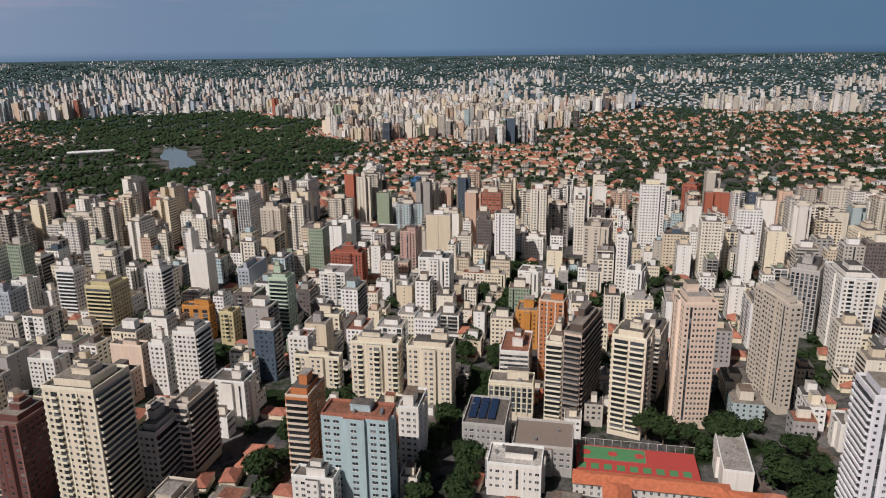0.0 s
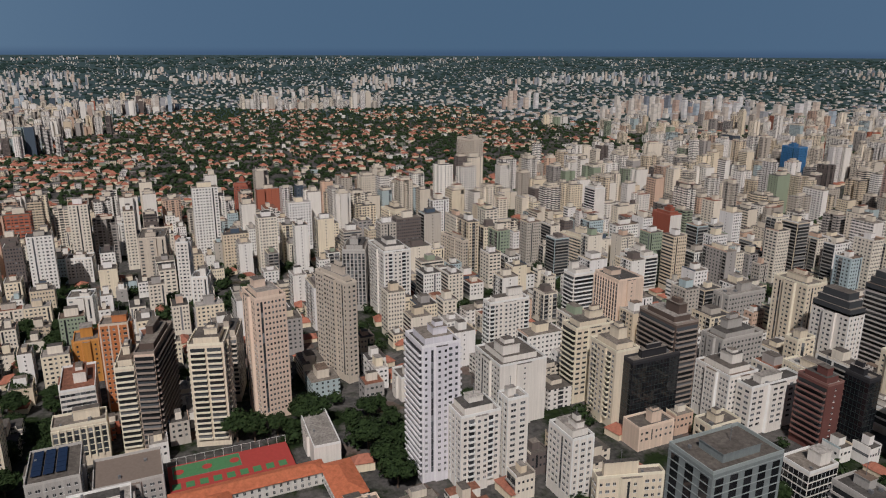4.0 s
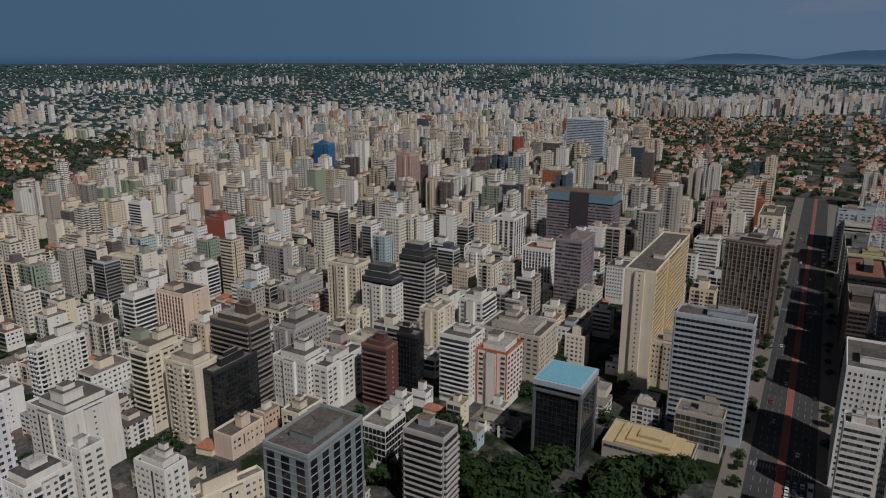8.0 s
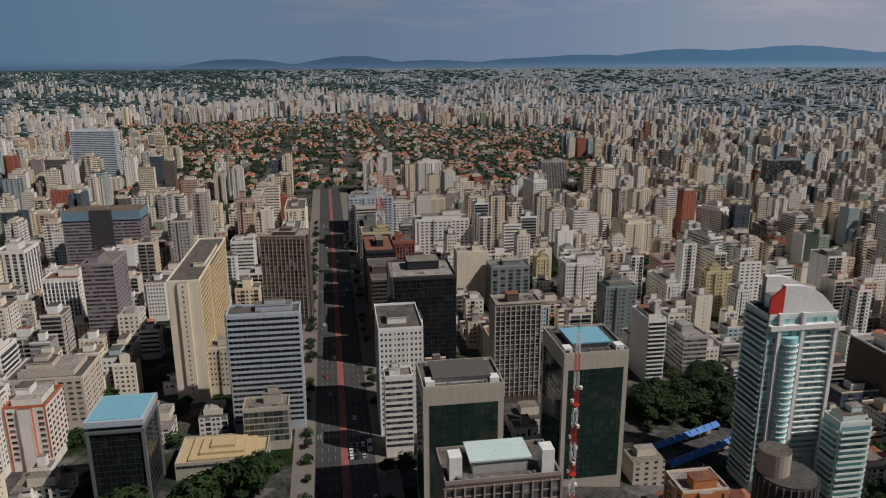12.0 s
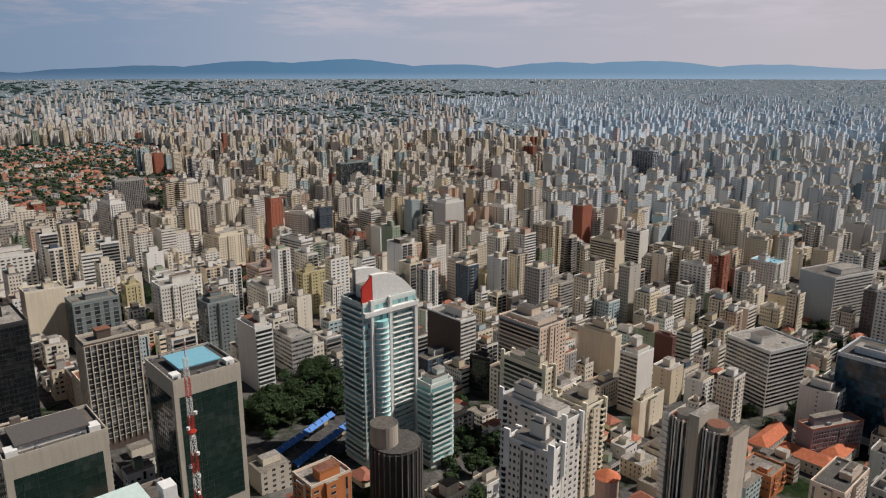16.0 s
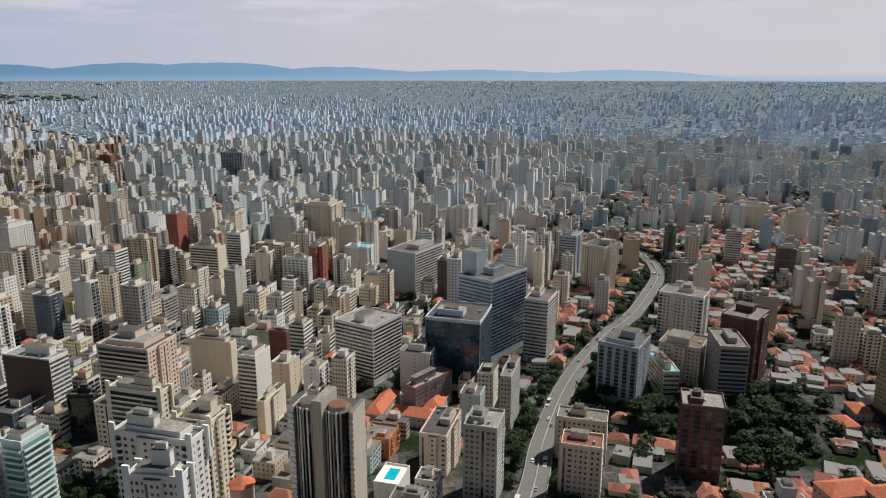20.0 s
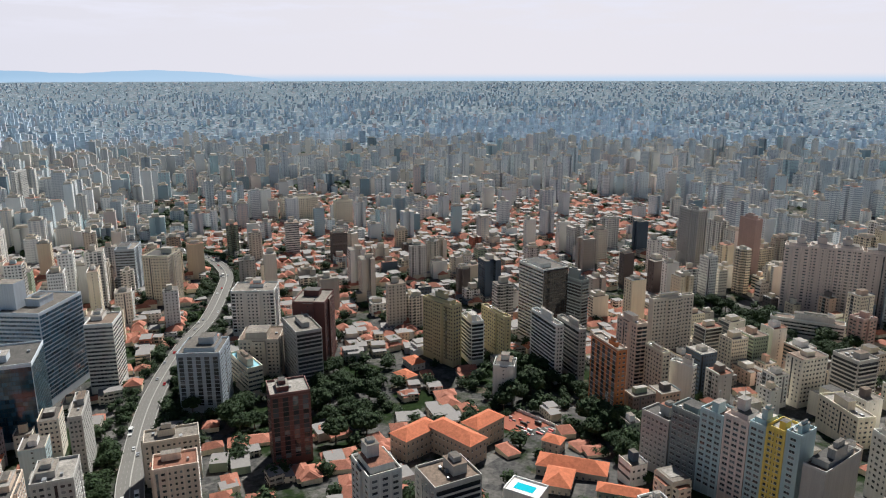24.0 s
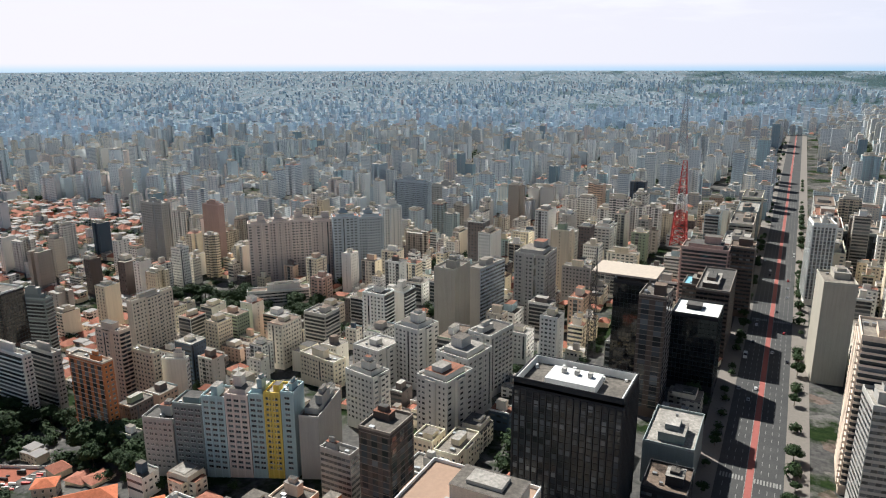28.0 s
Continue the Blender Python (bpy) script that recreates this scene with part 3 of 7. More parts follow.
def facade(style, L, h, z0, rng):
    """What stands on a wall of length L: (kind, u, z, width, height). Kinds: w window, b balcony, s strip, f fin, m mullion."""
    out = []
    nf = max(1, int((h - z0) / FLOOR))
    fh = (h - z0) / nf
    if style == "K":
        return out
    if style == "k":
        for i in range(nf):
            out.append(("w", L * 0.5, z0 + i * fh + 1.1, 1.0, 1.0))
        return out
    if style in "pPqbc":
        bay = {"p": 3.1, "P": 4.6, "q": 2.2, "b": 3.6, "c": 3.6}[style]
        nb = max(1, round((L - 1.2) / bay))
        step = (L - 1.0) / nb
        # one bay gets a dark glass strip in place of a recess's shade
        dark_bay = rng.randrange(nb) if style in "pPq" and nb > 3 and rng.random() < .5 else -1
        if dark_bay >= 0:
            out.append(("s", 0.5 + (dark_bay + 0.5) * step, z0 + .6, 1.3, h - z0 - 1.2))
        for i in range(nf):
            for k in range(nb):
                u, z = 0.5 + (k + 0.5) * step, z0 + i * fh
                if k == dark_bay:
                    continue
                if style == "b" and (k % 3 == 1 or nb < 3 and k == 0):
                    out.append(("b", u, z, step * 0.94, fh))
                elif style == "c" and k in (0, nb - 1):
                    out.append(("b", u, z, step * 0.9, fh))
                else:
                    ww = {"p": (1.15, 1.9, 1.3)[k % 3], "P": 2.7, "q": 1.1, "b": 1.5, "c": 1.5}[style]
                    out.append(("w", u, z + 1.0, ww, 1.35))
    elif style == "B":
        for i in range(nf):
            out.append(("b", L / 2, z0 + i * fh, L * 0.94, fh))
    elif style == "H":
        for i in range(nf):
            out.append(("b", L * 0.27, z0 + i * fh, L * 0.40, fh))
            out.append(("b", L * 0.73, z0 + i * fh, L * 0.40, fh))
    elif style == "s":
        for i in range(nf):
            out.append(("s", L / 2, z0 + i * fh + 0.95, L * 0.97, 1.55))
    elif style == "S":
        for i in range(nf):
            out.append(("s", L / 2, z0 + i * fh + 0.5, L * 0.97, fh - 0.75))
    elif style == "v":
        nb = max(2, round(L / 3.0))
        for k in range(nb):
            out.append(("s", (k + 0.5) * L / nb, z0 + 1, L / nb * 0.62, h - z0 - 2.5))
            out.append(("f", k * L / nb, z0, 0.5, h - z0))
        for i in range(nf):
            out.append(("t", L / 2, z0 + i * fh + fh - .5, L * 0.98, 0.45))
        out.append(("f", L, z0, 0.5, h - z0))
    elif style == "V":
        nb = max(2, round(L / 6.5))
        for k in range(nb):
            out.append(("s", (k + 0.5) * L / nb, z0 + 1, L / nb * 0.55, h - z0 - 2.0))
        for i in range(nf):
            out.append(("t", L / 2, z0 + i * fh + fh - .6, L * 0.96, 0.35))
    elif style == "G":
        out.append(("s", L / 2, z0 + 0.5, L * 0.86, h - z0 - 7.0))
        nb = max(2, round(L / 3.2))
        for k in range(1, nb):
            out.append(("m", L * .07 + k * L * .86 / nb, z0 + 0.5, 0.12, h - z0 - 7.0))
        for i in range(1, nf - 2):
            out.append(("t", L / 2, z0 + i * fh, L * 0.86, 0.16))
    elif style == "g":
        out.append(("s", L / 2, z0 + 0.5, L * 0.985, h - z0 - 1.0))
        nb = max(2, round(L / 2.4))
        for k in range(1, nb):
            out.append(("m", k * L / nb, z0 + 0.5, 0.14, h - z0 - 1.0))
        for i in range(1, nf):
            out.append(("t", L / 2, z0 + i * fh, L * 0.985, 0.22))
    return out


FACES = (("-y", 0), ("+x", 90), ("+y", 180), ("-x", 270))


def tower(x, y, w, d, h, rot=0.0, wall=(0.66, 0.61, 0.52), front="p", side="p", back=None, trim=None, glass=None, name="apartment_building",
          label="", near=False, top="plain", base=5.0, roof=None, lift=0.32, group="", z=0.0, wear=0.35, parapet=1.3, wall2=None, cap=None):
    """A block with its storeys. front: the walls that face along y, side: those along x. back: the wall at +y where it differs."""
    rng = random.Random(int(abs(x) * 31 + abs(y) * 17 + h))
    claim(x, y, w, d, rot)
    glass = glass or M_GLASS
    mw = wall if isinstance(wall, bpy.types.Material) else paint(wall, wear)
    mt = trim if isinstance(trim, bpy.types.Material) else paint(trim if trim else [min(0.8, c * 1.08 + 0.03) for c in wall] if not isinstance(wall, bpy.types.Material) else (0.7, 0.7, 0.68), 0.2)
    ob = thing(name, pose(x, y, z, 0, 0, rot), label or "weathered pale apartment tower with rows of windows", "building", group)
    body = Mesh()
    plan = []        # the outline, with its bays: (x, y, material of the wall that starts here)
    gl, tr, n_near = Mesh(), Mesh(), 0
    for k, (side_name, turn_deg) in enumerate(FACES):
        L = w if k in (0, 2) else d
        off = d / 2 if k in (0, 2) else w / 2
        yaw = radians(turn_deg + rot)
        faces_us = near and -(math.sin(yaw) * x - math.cos(yaw) * y) > 0
        style = front if k == 0 else (back or front) if k == 2 else side
        a = radians(turn_deg)
        ca, sa = math.cos(a), math.sin(a)

        bay = 1.4 if style in "pPqbck" and L > 13 and (int(abs(x) + abs(y)) + k) % 3 else 0.0
        if bay:
            bu0, bu1 = L * .34, L * .66

        def at(u, out, zz):
            if bay and bu0 < u < bu1:
                out += bay
            px, py = u - L / 2, -off - out
            return (px * ca - py * sa, px * sa + py * ca, zz)

        def slab(u0, u1, o0, o1, z0, z1, mat, mesh):
            q = [at(u0, o1, z0), at(u1, o1, z0), at(u1, o0, z0), at(u0, o0, z0), at(u0, o1, z1), at(u1, o1, z1), at(u1, o0, z1), at(u0, o0, z1)]
            for f in ((0, 1, 5, 4), (1, 2, 6, 5), (3, 0, 4, 7), (4, 5, 6, 7), (3, 2, 1, 0)):
                mesh.face([q[i] for i in f], mat)

        for u, out in [(0, 0)] + ([(bu0, 0), (bu0, bay), (bu1, bay), (bu1, 0)] if bay else []):
            px, py = u - L / 2, -off - out
            plan.append((px * ca - py * sa, px * sa + py * ca, 2 if wall2 and k in (1, 3) else 0))
        if style in "pPqbc" and (int(abs(x)) + k) % 2 and L > 9:
            for fu in (.02, .335, .665, .98):
                slab(L * fu - .4, L * fu + .4, -.02, .12, 0, h + .2, 0, tr)
        for kind, u, zz, ww, hh in facade(style, L, h - 1.0, base, rng):
            if bay and kind == "w" and (abs(u - bu0) < ww / 2 + .1 or abs(u - bu1) < ww / 2 + .1):
                continue
            if kind == "b" and bay:
                u = min(max(u, .1), L - .1)
                if u - ww / 2 < bu0 < u + ww / 2 or u - ww / 2 < bu1 < u + ww / 2:
                    if bu0 < u < bu1:
                        ww = min(ww, 2 * min(u - bu0, bu1 - u) - .1)
                    else:
                        e = bu0 if u < bu0 else bu1
                        ww = min(ww, 2 * abs(e - u) - .1)
                    if ww < .8:
                        continue
            if kind == "w":
                if faces_us and n_near < 80:
                    m = part("window", window_mesh(ww, hh, glass), None, ob)
                    m.matrix_local = Matrix.Translation(at(u, 0, zz)) @ Matrix.Rotation(a, 4, "Z")
                    n_near += 1
                else:
                    gl.face([at(u - ww / 2, .04, zz), at(u + ww / 2, .04, zz), at(u + ww / 2, .04, zz + hh), at(u - ww / 2, .04, zz + hh)], 0)
                    slab(u - ww / 2 - .1, u + ww / 2 + .1, 0, .22, zz - .16, zz - .02, 0, tr)
            elif kind == "b":
                gl.face([at(u - ww / 2, .04, zz + .1), at(u + ww / 2, .04, zz + .1), at(u + ww / 2, .04, zz + hh - .5), at(u - ww / 2, .04, zz + hh - .5)], 0)
                slab(u - ww / 2, u + ww / 2, 0, 1.25, zz - .1, zz + .1, 0, tr)
                slab(u - ww / 2, u + ww / 2, 1.1, 1.25, zz + .1, zz + 1.05, 0, tr)
                for e in (u - ww / 2, u + ww / 2 - .15):
                    slab(e, e + .15, 0, 1.1, zz + .1, zz + 1.05, 0, tr)
            elif kind == "s":
                n = max(1, int(ww / 2.4))
                rows = max(1, round(hh / FLOOR))
                for i in range(n):
                    for j in range(rows):
                        u0, u1 = u - ww / 2 + ww * i / n, u - ww / 2 + ww * (i + 1) / n
                        z0, z1 = zz + hh * j / rows, zz + hh * (j + 1) / rows
                        if faces_us and n_near < 80:
                            m = part("pane", pane_mesh(u1 - u0, z1 - z0, glass), None, ob)
                            m.matrix_local = Matrix.Translation(at((u0 + u1) / 2, 0, z0)) @ Matrix.Rotation(a, 4, "Z")
                            n_near += 1
                        else:
                            gl.face([at(u0, .04, z0), at(u1, .04, z0), at(u1, .04, z1), at(u0, .04, z1)], 0)
                        if rows == 1 and i:
                            slab(u0 - .04, u0 + .04, .04, .12, z0, z1, 0, tr)
            elif kind == "f":
                slab(u - ww / 2, u + ww / 2, -0.2, .6, zz, zz + hh, 0, tr)
            elif kind == "m":
                slab(u - ww / 2, u + ww / 2, .04, .14, zz, zz + hh, 1, gl)
            elif kind == "t":
                slab(u - ww / 2, u + ww / 2, .04, .16, zz, zz + hh, *((1, gl) if style in "gG" else (0, tr)))
    n = len(plan)
    body.v = [(px, py, zz) for zz in (-6, h) for px, py, mk in plan]
    body.f = [(i, (i + 1) % n, n + (i + 1) % n, n + i) for i in range(n)] + [tuple(range(n, 2 * n))]
    body.m = [mk for px, py, mk in plan] + [1]
    body.uv = [(0, 0)] * (5 * n)
    part("wall", body, [mw, roof or M_ROOF, paint(wall2, wear) if wall2 else mw], ob)
    if gl.f:
        tagged(part("glazing", gl, [glass, M_FRAME], ob), kind="stuff")
    if tr.f:
        tagged(part("balcony_front" if front in "bBHc" or side in "bBHc" else "trim", tr, mt, ob), kind="stuff")
    crown(ob, w, d, h, mw, cap if isinstance(cap, bpy.types.Material) else mt, rng, top, roof, lift, parapet)
    return ob


def crown(ob, w, d, h, mw, mt, rng, top, roof, lift, parapet):
    """What stands on the roof: parapet, lift house, tank, vents."""
    pa = Mesh()
    t = 0.35
    if parapet:
        pa.box(-w / 2, -d / 2, h, w / 2, -d / 2 + t, h + parapet)
        pa.box(-w / 2, d / 2 - t, h, w / 2, d / 2, h + parapet)
        pa.box(-w / 2, -d / 2 + t, h, -w / 2 + t, d / 2 - t, h + parapet)
        pa.box(w / 2 - t, -d / 2 + t, h, w / 2, d / 2 - t, h + parapet)
        part("parapet", pa, mt, ob)
    lw, ld = w * (0.24 + 0.36 * rng.random()), d * (0.24 + 0.30 * rng.random())
    ox, oy = rng.uniform(-.20, .20) * w, rng.uniform(-.20, .20) * d
    if top == "dark":
        for k, (s, z0) in enumerate(((.5, 0), (.42, 4.5), (.34, 9))):
            st = Mesh()
            st.box(-w * s, -d * s, h + z0, w * s, d * s, h + z0 + 4.5, 0, 1)
            part("roof_storey", st, [paint((0.05, 0.055, 0.06), 0.1), M_ROOF], ob, "dark stepped roof storey")
    elif top == "blue":
        st = Mesh()
        st.box(-w / 2, -d / 2, h, w / 2, d / 2, h + 10, 0, 1)
        part("roof_storey", st, [plain("blue_cladding", (0.17, 0.27, 0.34), 0.5), M_ROOF], ob, "blue-grey clad top storey")
        st = Mesh()
        st.box(-w * .14, -d / 2 - .6, h - 30, w * .14, -d / 2 + 4, h + 11, 0)
        part("shaft", st, paint((0.05, 0.045, 0.05), 0.1), ob, "dark central shaft")
    elif top == "black":
        for x0, y0, x1, y1 in ((-.5, -.5, .5, -.488), (-.5, .488, .5, .5), (-.5, -.488, -.488, .488), (.488, -.488, .5, .488)):
            p = Mesh()
            p.box(w * x0, d * y0, h, w * x1, d * y1, h + 4)
            part("screen_wall", p, mw, ob)
        for x0, y0, x1, y1 in ((-.486, -.486, .486, -.475), (-.486, .475, .486, .486), (-.486, -.474, -.475, .474), (.475, -.474, .486, .474)):
            p = Mesh()
            p.box(w * x0, d * y0, h, w * x1, d * y1, h + 3.6)
            part("inner_wall", p, M_WHITE, ob, "white inner face of the roof screen")
        p = Mesh()
        p.box(-w * .22, -d * .18, h, w * .24, d * .34, h + 4.2, 0, 0)
        room_ = part("plant_room", p, [M_WHITE], ob, "white rooftop plant room")
        for k in range(3):
            u = Mesh()
            u.box(-w * .15 + k * 6, -d * .02, h + 4.2, -w * .15 + k * 6 + 2, d * .06, h + 6.4)
            part("vent", u, M_CONC, room_)
        for k in range(16):
            u = Mesh()
            vx, vy = rng.uniform(-.45, .45) * w, rng.choice([rng.uniform(-.44, -.24), rng.uniform(.36, .45)]) * d
            u.prism(vx, vy, h, h + rng.uniform(1, 2.6), rng.uniform(.6, 1.2), 8)
            part("tank", u, M_WHITE, ob)
    elif top in ("heli", "pad", "white"):
        st = Mesh()
        zz = h + (3.0 if top != "white" else 5.0)
        kx, ky = {"heli": (.36, .34), "pad": (.31, .29), "white": (.27, .30)}[top]
        st.box(-w * (kx - .03), -d * (ky - .03), h, w * (kx - .03), d * (ky - .03), zz - .6, 0, 0)
        part("plant_room", st, [M_WHITE if top in ("heli", "black") else M_CONC], ob)
        pad = Mesh()
        pad.box(-w * kx, -d * ky, zz - .6, w * kx, d * ky, zz, 0, 0, True)
        part("roof_deck", pad, {"heli": plain("tar_deck", (0.10, 0.09, 0.085), .9), "pad": M_BLUEROOF, "white": plain("mint_deck", (0.55, 0.66, 0.62), .6), "black": M_CONC}[top], ob,
             {"heli": "dark flat roof deck", "pad": "pale blue roof deck", "white": "pale mint roof deck", "black": "grey roof deck"}[top])
        for sx in (-1, 1):
            un = Mesh()
            un.box(sx * w * .40 - 2, -d * .4, h, sx * w * .40 + 2, -d * .4 + 5, h + (8 if top == "white" else 2.2))
            part("cooling_unit", un, M_WHITE, ob)
        for k in range(12):
            vt = Mesh()
            vx, vy = rng.uniform(-.46, .46) * w, rng.choice([-.43, .45]) * d
            vt.prism(vx, vy, h, h + rng.uniform(.8, 2.0), rng.uniform(.5, 1.0), 8)
            part("vent", vt, M_METAL, ob)
    elif top == "canopy":
        st = Mesh()
        st.box(-w / 2 - 3, -d / 2 - 3, h + 4, w / 2 + 14, d / 2 + 3, h + 5.2, 0, 0, True)
        part("canopy", st, plain("pale_canopy", (0.44, 0.37, 0.30), .7), ob, "pale flat roof canopy")
        for sx in (-1, 1):
            for sy in (-1, 1):
                c = Mesh()
                c.box(sx * w * .45 - .5, sy * d * .45 - .5, h, sx * w * .45 + .5, sy * d * .45 + .5, h + 4)
                part("column", c, M_CONC, ob)
    elif top == "crest":
        n = 10
        arc = [(-w * .30 + w * .8 * k / n, h + 15 * math.cos(math.pi / 2 * (k / n) ** 1.6)) for k in range(n + 1)]
        for y0, y1 in ((-d * .46, -d * .30), (d * .30, d * .46)):
            fin = Mesh()
            for (x0, z0), (x1, z1) in zip(arc, arc[1:]):
                fin.face([(x0, y0, h), (x1, y0, h), (x1, y0, z1), (x0, y0, z0)])
                fin.face([(x1, y1, h), (x0, y1, h), (x0, y1, z0), (x1, y1, z1)])
                fin.face([(x0, y0, z0), (x1, y0, z1), (x1, y1, z1), (x0, y1, z0)])
            part("crest", fin, M_WHITE, ob, "white curved roof crest")
        st = Mesh()
        st.box(-w * .30, -d * .30, h, w * .34, d * .30, h + 7, 0, 1)
        part("penthouse", st, [M_WHITE, M_ROOF], ob)
        rd = Mesh()
        rd.face([(-w * .5, -d * .48, h), (-w * .31, -d * .48, h), (-w * .31, -d * .48, h + 15), (-w * .5, -d * .48, h + 9)])
        rd.face([(-w * .5, -d * .42, h), (-w * .5, -d * .42, h + 9), (-w * .31, -d * .42, h + 15), (-w * .31, -d * .42, h)])
        rd.face([(-w * .5, -d * .48, h), (-w * .5, -d * .48, h + 9), (-w * .5, -d * .42, h + 9), (-w * .5, -d * .42, h)])
        rd.face([(-w * .5, -d * .48, h + 9), (-w * .31, -d * .48, h + 15), (-w * .31, -d * .42, h + 15), (-w * .5, -d * .42, h + 9)])
        rd.face([(-w * .31, -d * .48, h), (-w * .31, -d * .42, h), (-w * .31, -d * .42, h + 15), (-w * .31, -d * .48, h + 15)])
        part("roof_panel", rd, M_RED, ob, "slanted red roof panel")
    if top == "fins":
        for sx in (-1, 1):
            for sy in (-1, 1):
                fn = Mesh()
                fn.box(sx * w * .5 - .5, sy * d * .5 - 1.4, h - 12, sx * w * .5 + .5, sy * d * .5 + 1.4, h + (4.5 if sx < 0 else 2.5))
                part("corner_pier", fn, mt, ob)
        top = "step"
    if top in ("plain", "step"):
        lh = 2.6 + 3.8 * rng.random() if lift else 0
        if top == "step":
            s = Mesh()
            s.box(-w * .36, -d * .36, h, w * .36, d * .36, h + 3.4, 0, 1)
            part("penthouse", s, [mw, M_ROOF], ob)
            h = h + 3.4
            lw, ld = w * .34, d * .36
        if lift:
            lb = Mesh()
            lb.box(ox - lw / 2, oy - ld / 2, h, ox + lw / 2, oy + ld / 2, h + lh, 0, 1)
            lb.box(ox - lw / 2 - .25, oy - ld / 2 - .25, h + lh - .3, ox + lw / 2 + .25, oy + ld / 2 + .25, h + lh + .15, 0, 1, True)
            ob = part("lift_house", lb, [mw, M_ROOF], ob)
            tower_ob = ob.parent
            if rng.random() < 0.5:
                tk = Mesh()
                tk.box(ox - lw * .25, oy - ld * .3, h + lh + .1, ox + lw * .3, oy + ld * .28, h + lh + 1.5 + 1.5 * rng.random(), 0, 1)
                part("water_tank", tk, [mw, M_ROOF], ob)
        for _ in range(rng.randint(2, 4) if top == "plain" else 0):
            cx, cy = rng.uniform(-.4, .4) * w, rng.uniform(-.4, .4) * d
            if top == "step" and abs(cx) < w * .36 and abs(cy) < d * .36 or abs(cx - ox) < lw / 2 + 1 and abs(cy - oy) < ld / 2 + 1:
                continue
            s = rng.uniform(.5, 1.4)
            unit = Mesh()
            unit.box(cx - s, cy - s * .7, h, cx + s, cy + s * .7, h + rng.uniform(.8, 1.8))
            part("roof_vent", unit, M_METAL, tower_ob if lift else ob)
        if rng.random() < .5 and lift:
            an = Mesh()
            an.bar((ox, oy, h + lh), (ox, oy, h + lh + 6), .16)
            an.bar((ox - .8, oy, h + lh + 4.5), (ox + .8, oy, h + lh + 4.5), .1)
            an.bar((ox - .6, oy, h + lh + 5.3), (ox + .6, oy, h + lh + 5.3), .1)
            part("antenna", an, M_METAL, ob)


def flats(mb, x, y, w, d, h, z, front, side):
    """A plainer block inside a crowd of blocks: wall, roof, windows, lift house."""
    rng = random.Random(int(x * 13 + y * 7))
    mb.box(x - w / 2, y - d / 2, z - 4, x + w / 2, y + d / 2, z + h, 0, 1)
    mb.box(x - w / 2, y - d / 2, z + h, x + w / 2, y - d / 2 + .3, z + h + 1)
    mb.box(x - w / 2, y + d / 2 - .3, z + h, x + w / 2, y + d / 2, z + h + 1)
    lw, ld = w * rng.uniform(.3, .55), d * rng.uniform(.3, .55)
    mb.box(x - lw / 2, y - ld / 2, z + h, x + lw / 2, y + ld / 2, z + h + rng.uniform(3, 6), 0, 1)
    for k, (_, turn_deg) in enumerate(FACES):
        a = radians(turn_deg)
        L, off = (w, d / 2) if k in (0, 2) else (d, w / 2)
        if -(math.sin(a) * x - math.cos(a) * y) < -20:
            continue
        ca, sa = math.cos(a), math.sin(a)

        def at(u, out, zz):
            px, py = u - L / 2, -off - out
            return (x + px * ca - py * sa, y + px * sa + py * ca, z + zz)

        for kind, u, zz, ww, hh in facade(front if k in (0, 2) else side, L, h - .6, 4.0, rng):
            if kind == "b":
                mb.face([at(u - ww / 2, .05, zz), at(u + ww / 2, .05, zz), at(u + ww / 2, .05, zz + hh - .5), at(u - ww / 2, .05, zz + hh - .5)], 2)
                q = [at(u - ww / 2, 1.2, zz - .1), at(u + ww / 2, 1.2, zz - .1), at(u + ww / 2, 1.2, zz + 1), at(u - ww / 2, 1.2, zz + 1), at(u - ww / 2, 0, zz - .1), at(u + ww / 2, 0, zz - .1)]
                mb.face(q[:4], 3), mb.face([q[4], q[5], q[1], q[0]][::-1], 3)
            elif kind in "ws":
                mb.face([at(u - ww / 2, .05, zz), at(u + ww / 2, .05, zz), at(u + ww / 2, .05, zz + hh), at(u - ww / 2, .05, zz + hh)], 2)


# wall colours
WHITE = (0.79, 0.75, 0.685)
SOFT_WHITE = (0.62, 0.60, 0.56)
CREAM = (0.75, 0.66, 0.51)
BEIGE = (0.58, 0.51, 0.42)
GREY = (0.42, 0.4, 0.37)
TAN = (0.72, 0.57, 0.45)
BRICK = (0.34, 0.1, 0.06)
ORANGE = (0.56, 0.25, 0.05)
BROWN = (0.11, 0.08, 0.065)
BLACK = (0.022, 0.022, 0.026)
YELLOW = (0.58, 0.5, 0.28)
PALE_BLUE = (0.42, 0.53, 0.55)
BLUE_GREY = (0.42, 0.46, 0.50)
MAROON = (0.15, 0.06, 0.05)
PALE_GREEN = (0.45, 0.55, 0.42)
BLUE = (0.04, 0.16, 0.36)
PINK = (0.5, 0.34, 0.29)
RUST = (0.52, 0.19, 0.065)
LILAC_WHITE = (0.72, 0.7, 0.74)
STEEL = (0.3, 0.33, 0.38)
GOLD = (0.58, 0.42, 0.2)
MAUVE = (0.27, 0.22, 0.24)
COOL_WHITE = (0.62, 0.66, 0.7)
CONCRETE = (0.44, 0.4, 0.33)
SLATE = (0.2, 0.23, 0.23)
SEA_WHITE = (0.62, 0.68, 0.64)
BRIGHT_YELLOW = (0.7, 0.52, 0.1)
ROSE = (0.68, 0.57, 0.51)
M_TERRACE = plain("worn_terrace_tiles", (0.30, 0.20, 0.14), 0.85)
M_COOLBAND = plain("blue_grey_cladding", (0.42, 0.47, 0.52), 0.5)
M_BLUEROOF = plain("blue_roof", (0.20, 0.42, 0.52), 0.6)
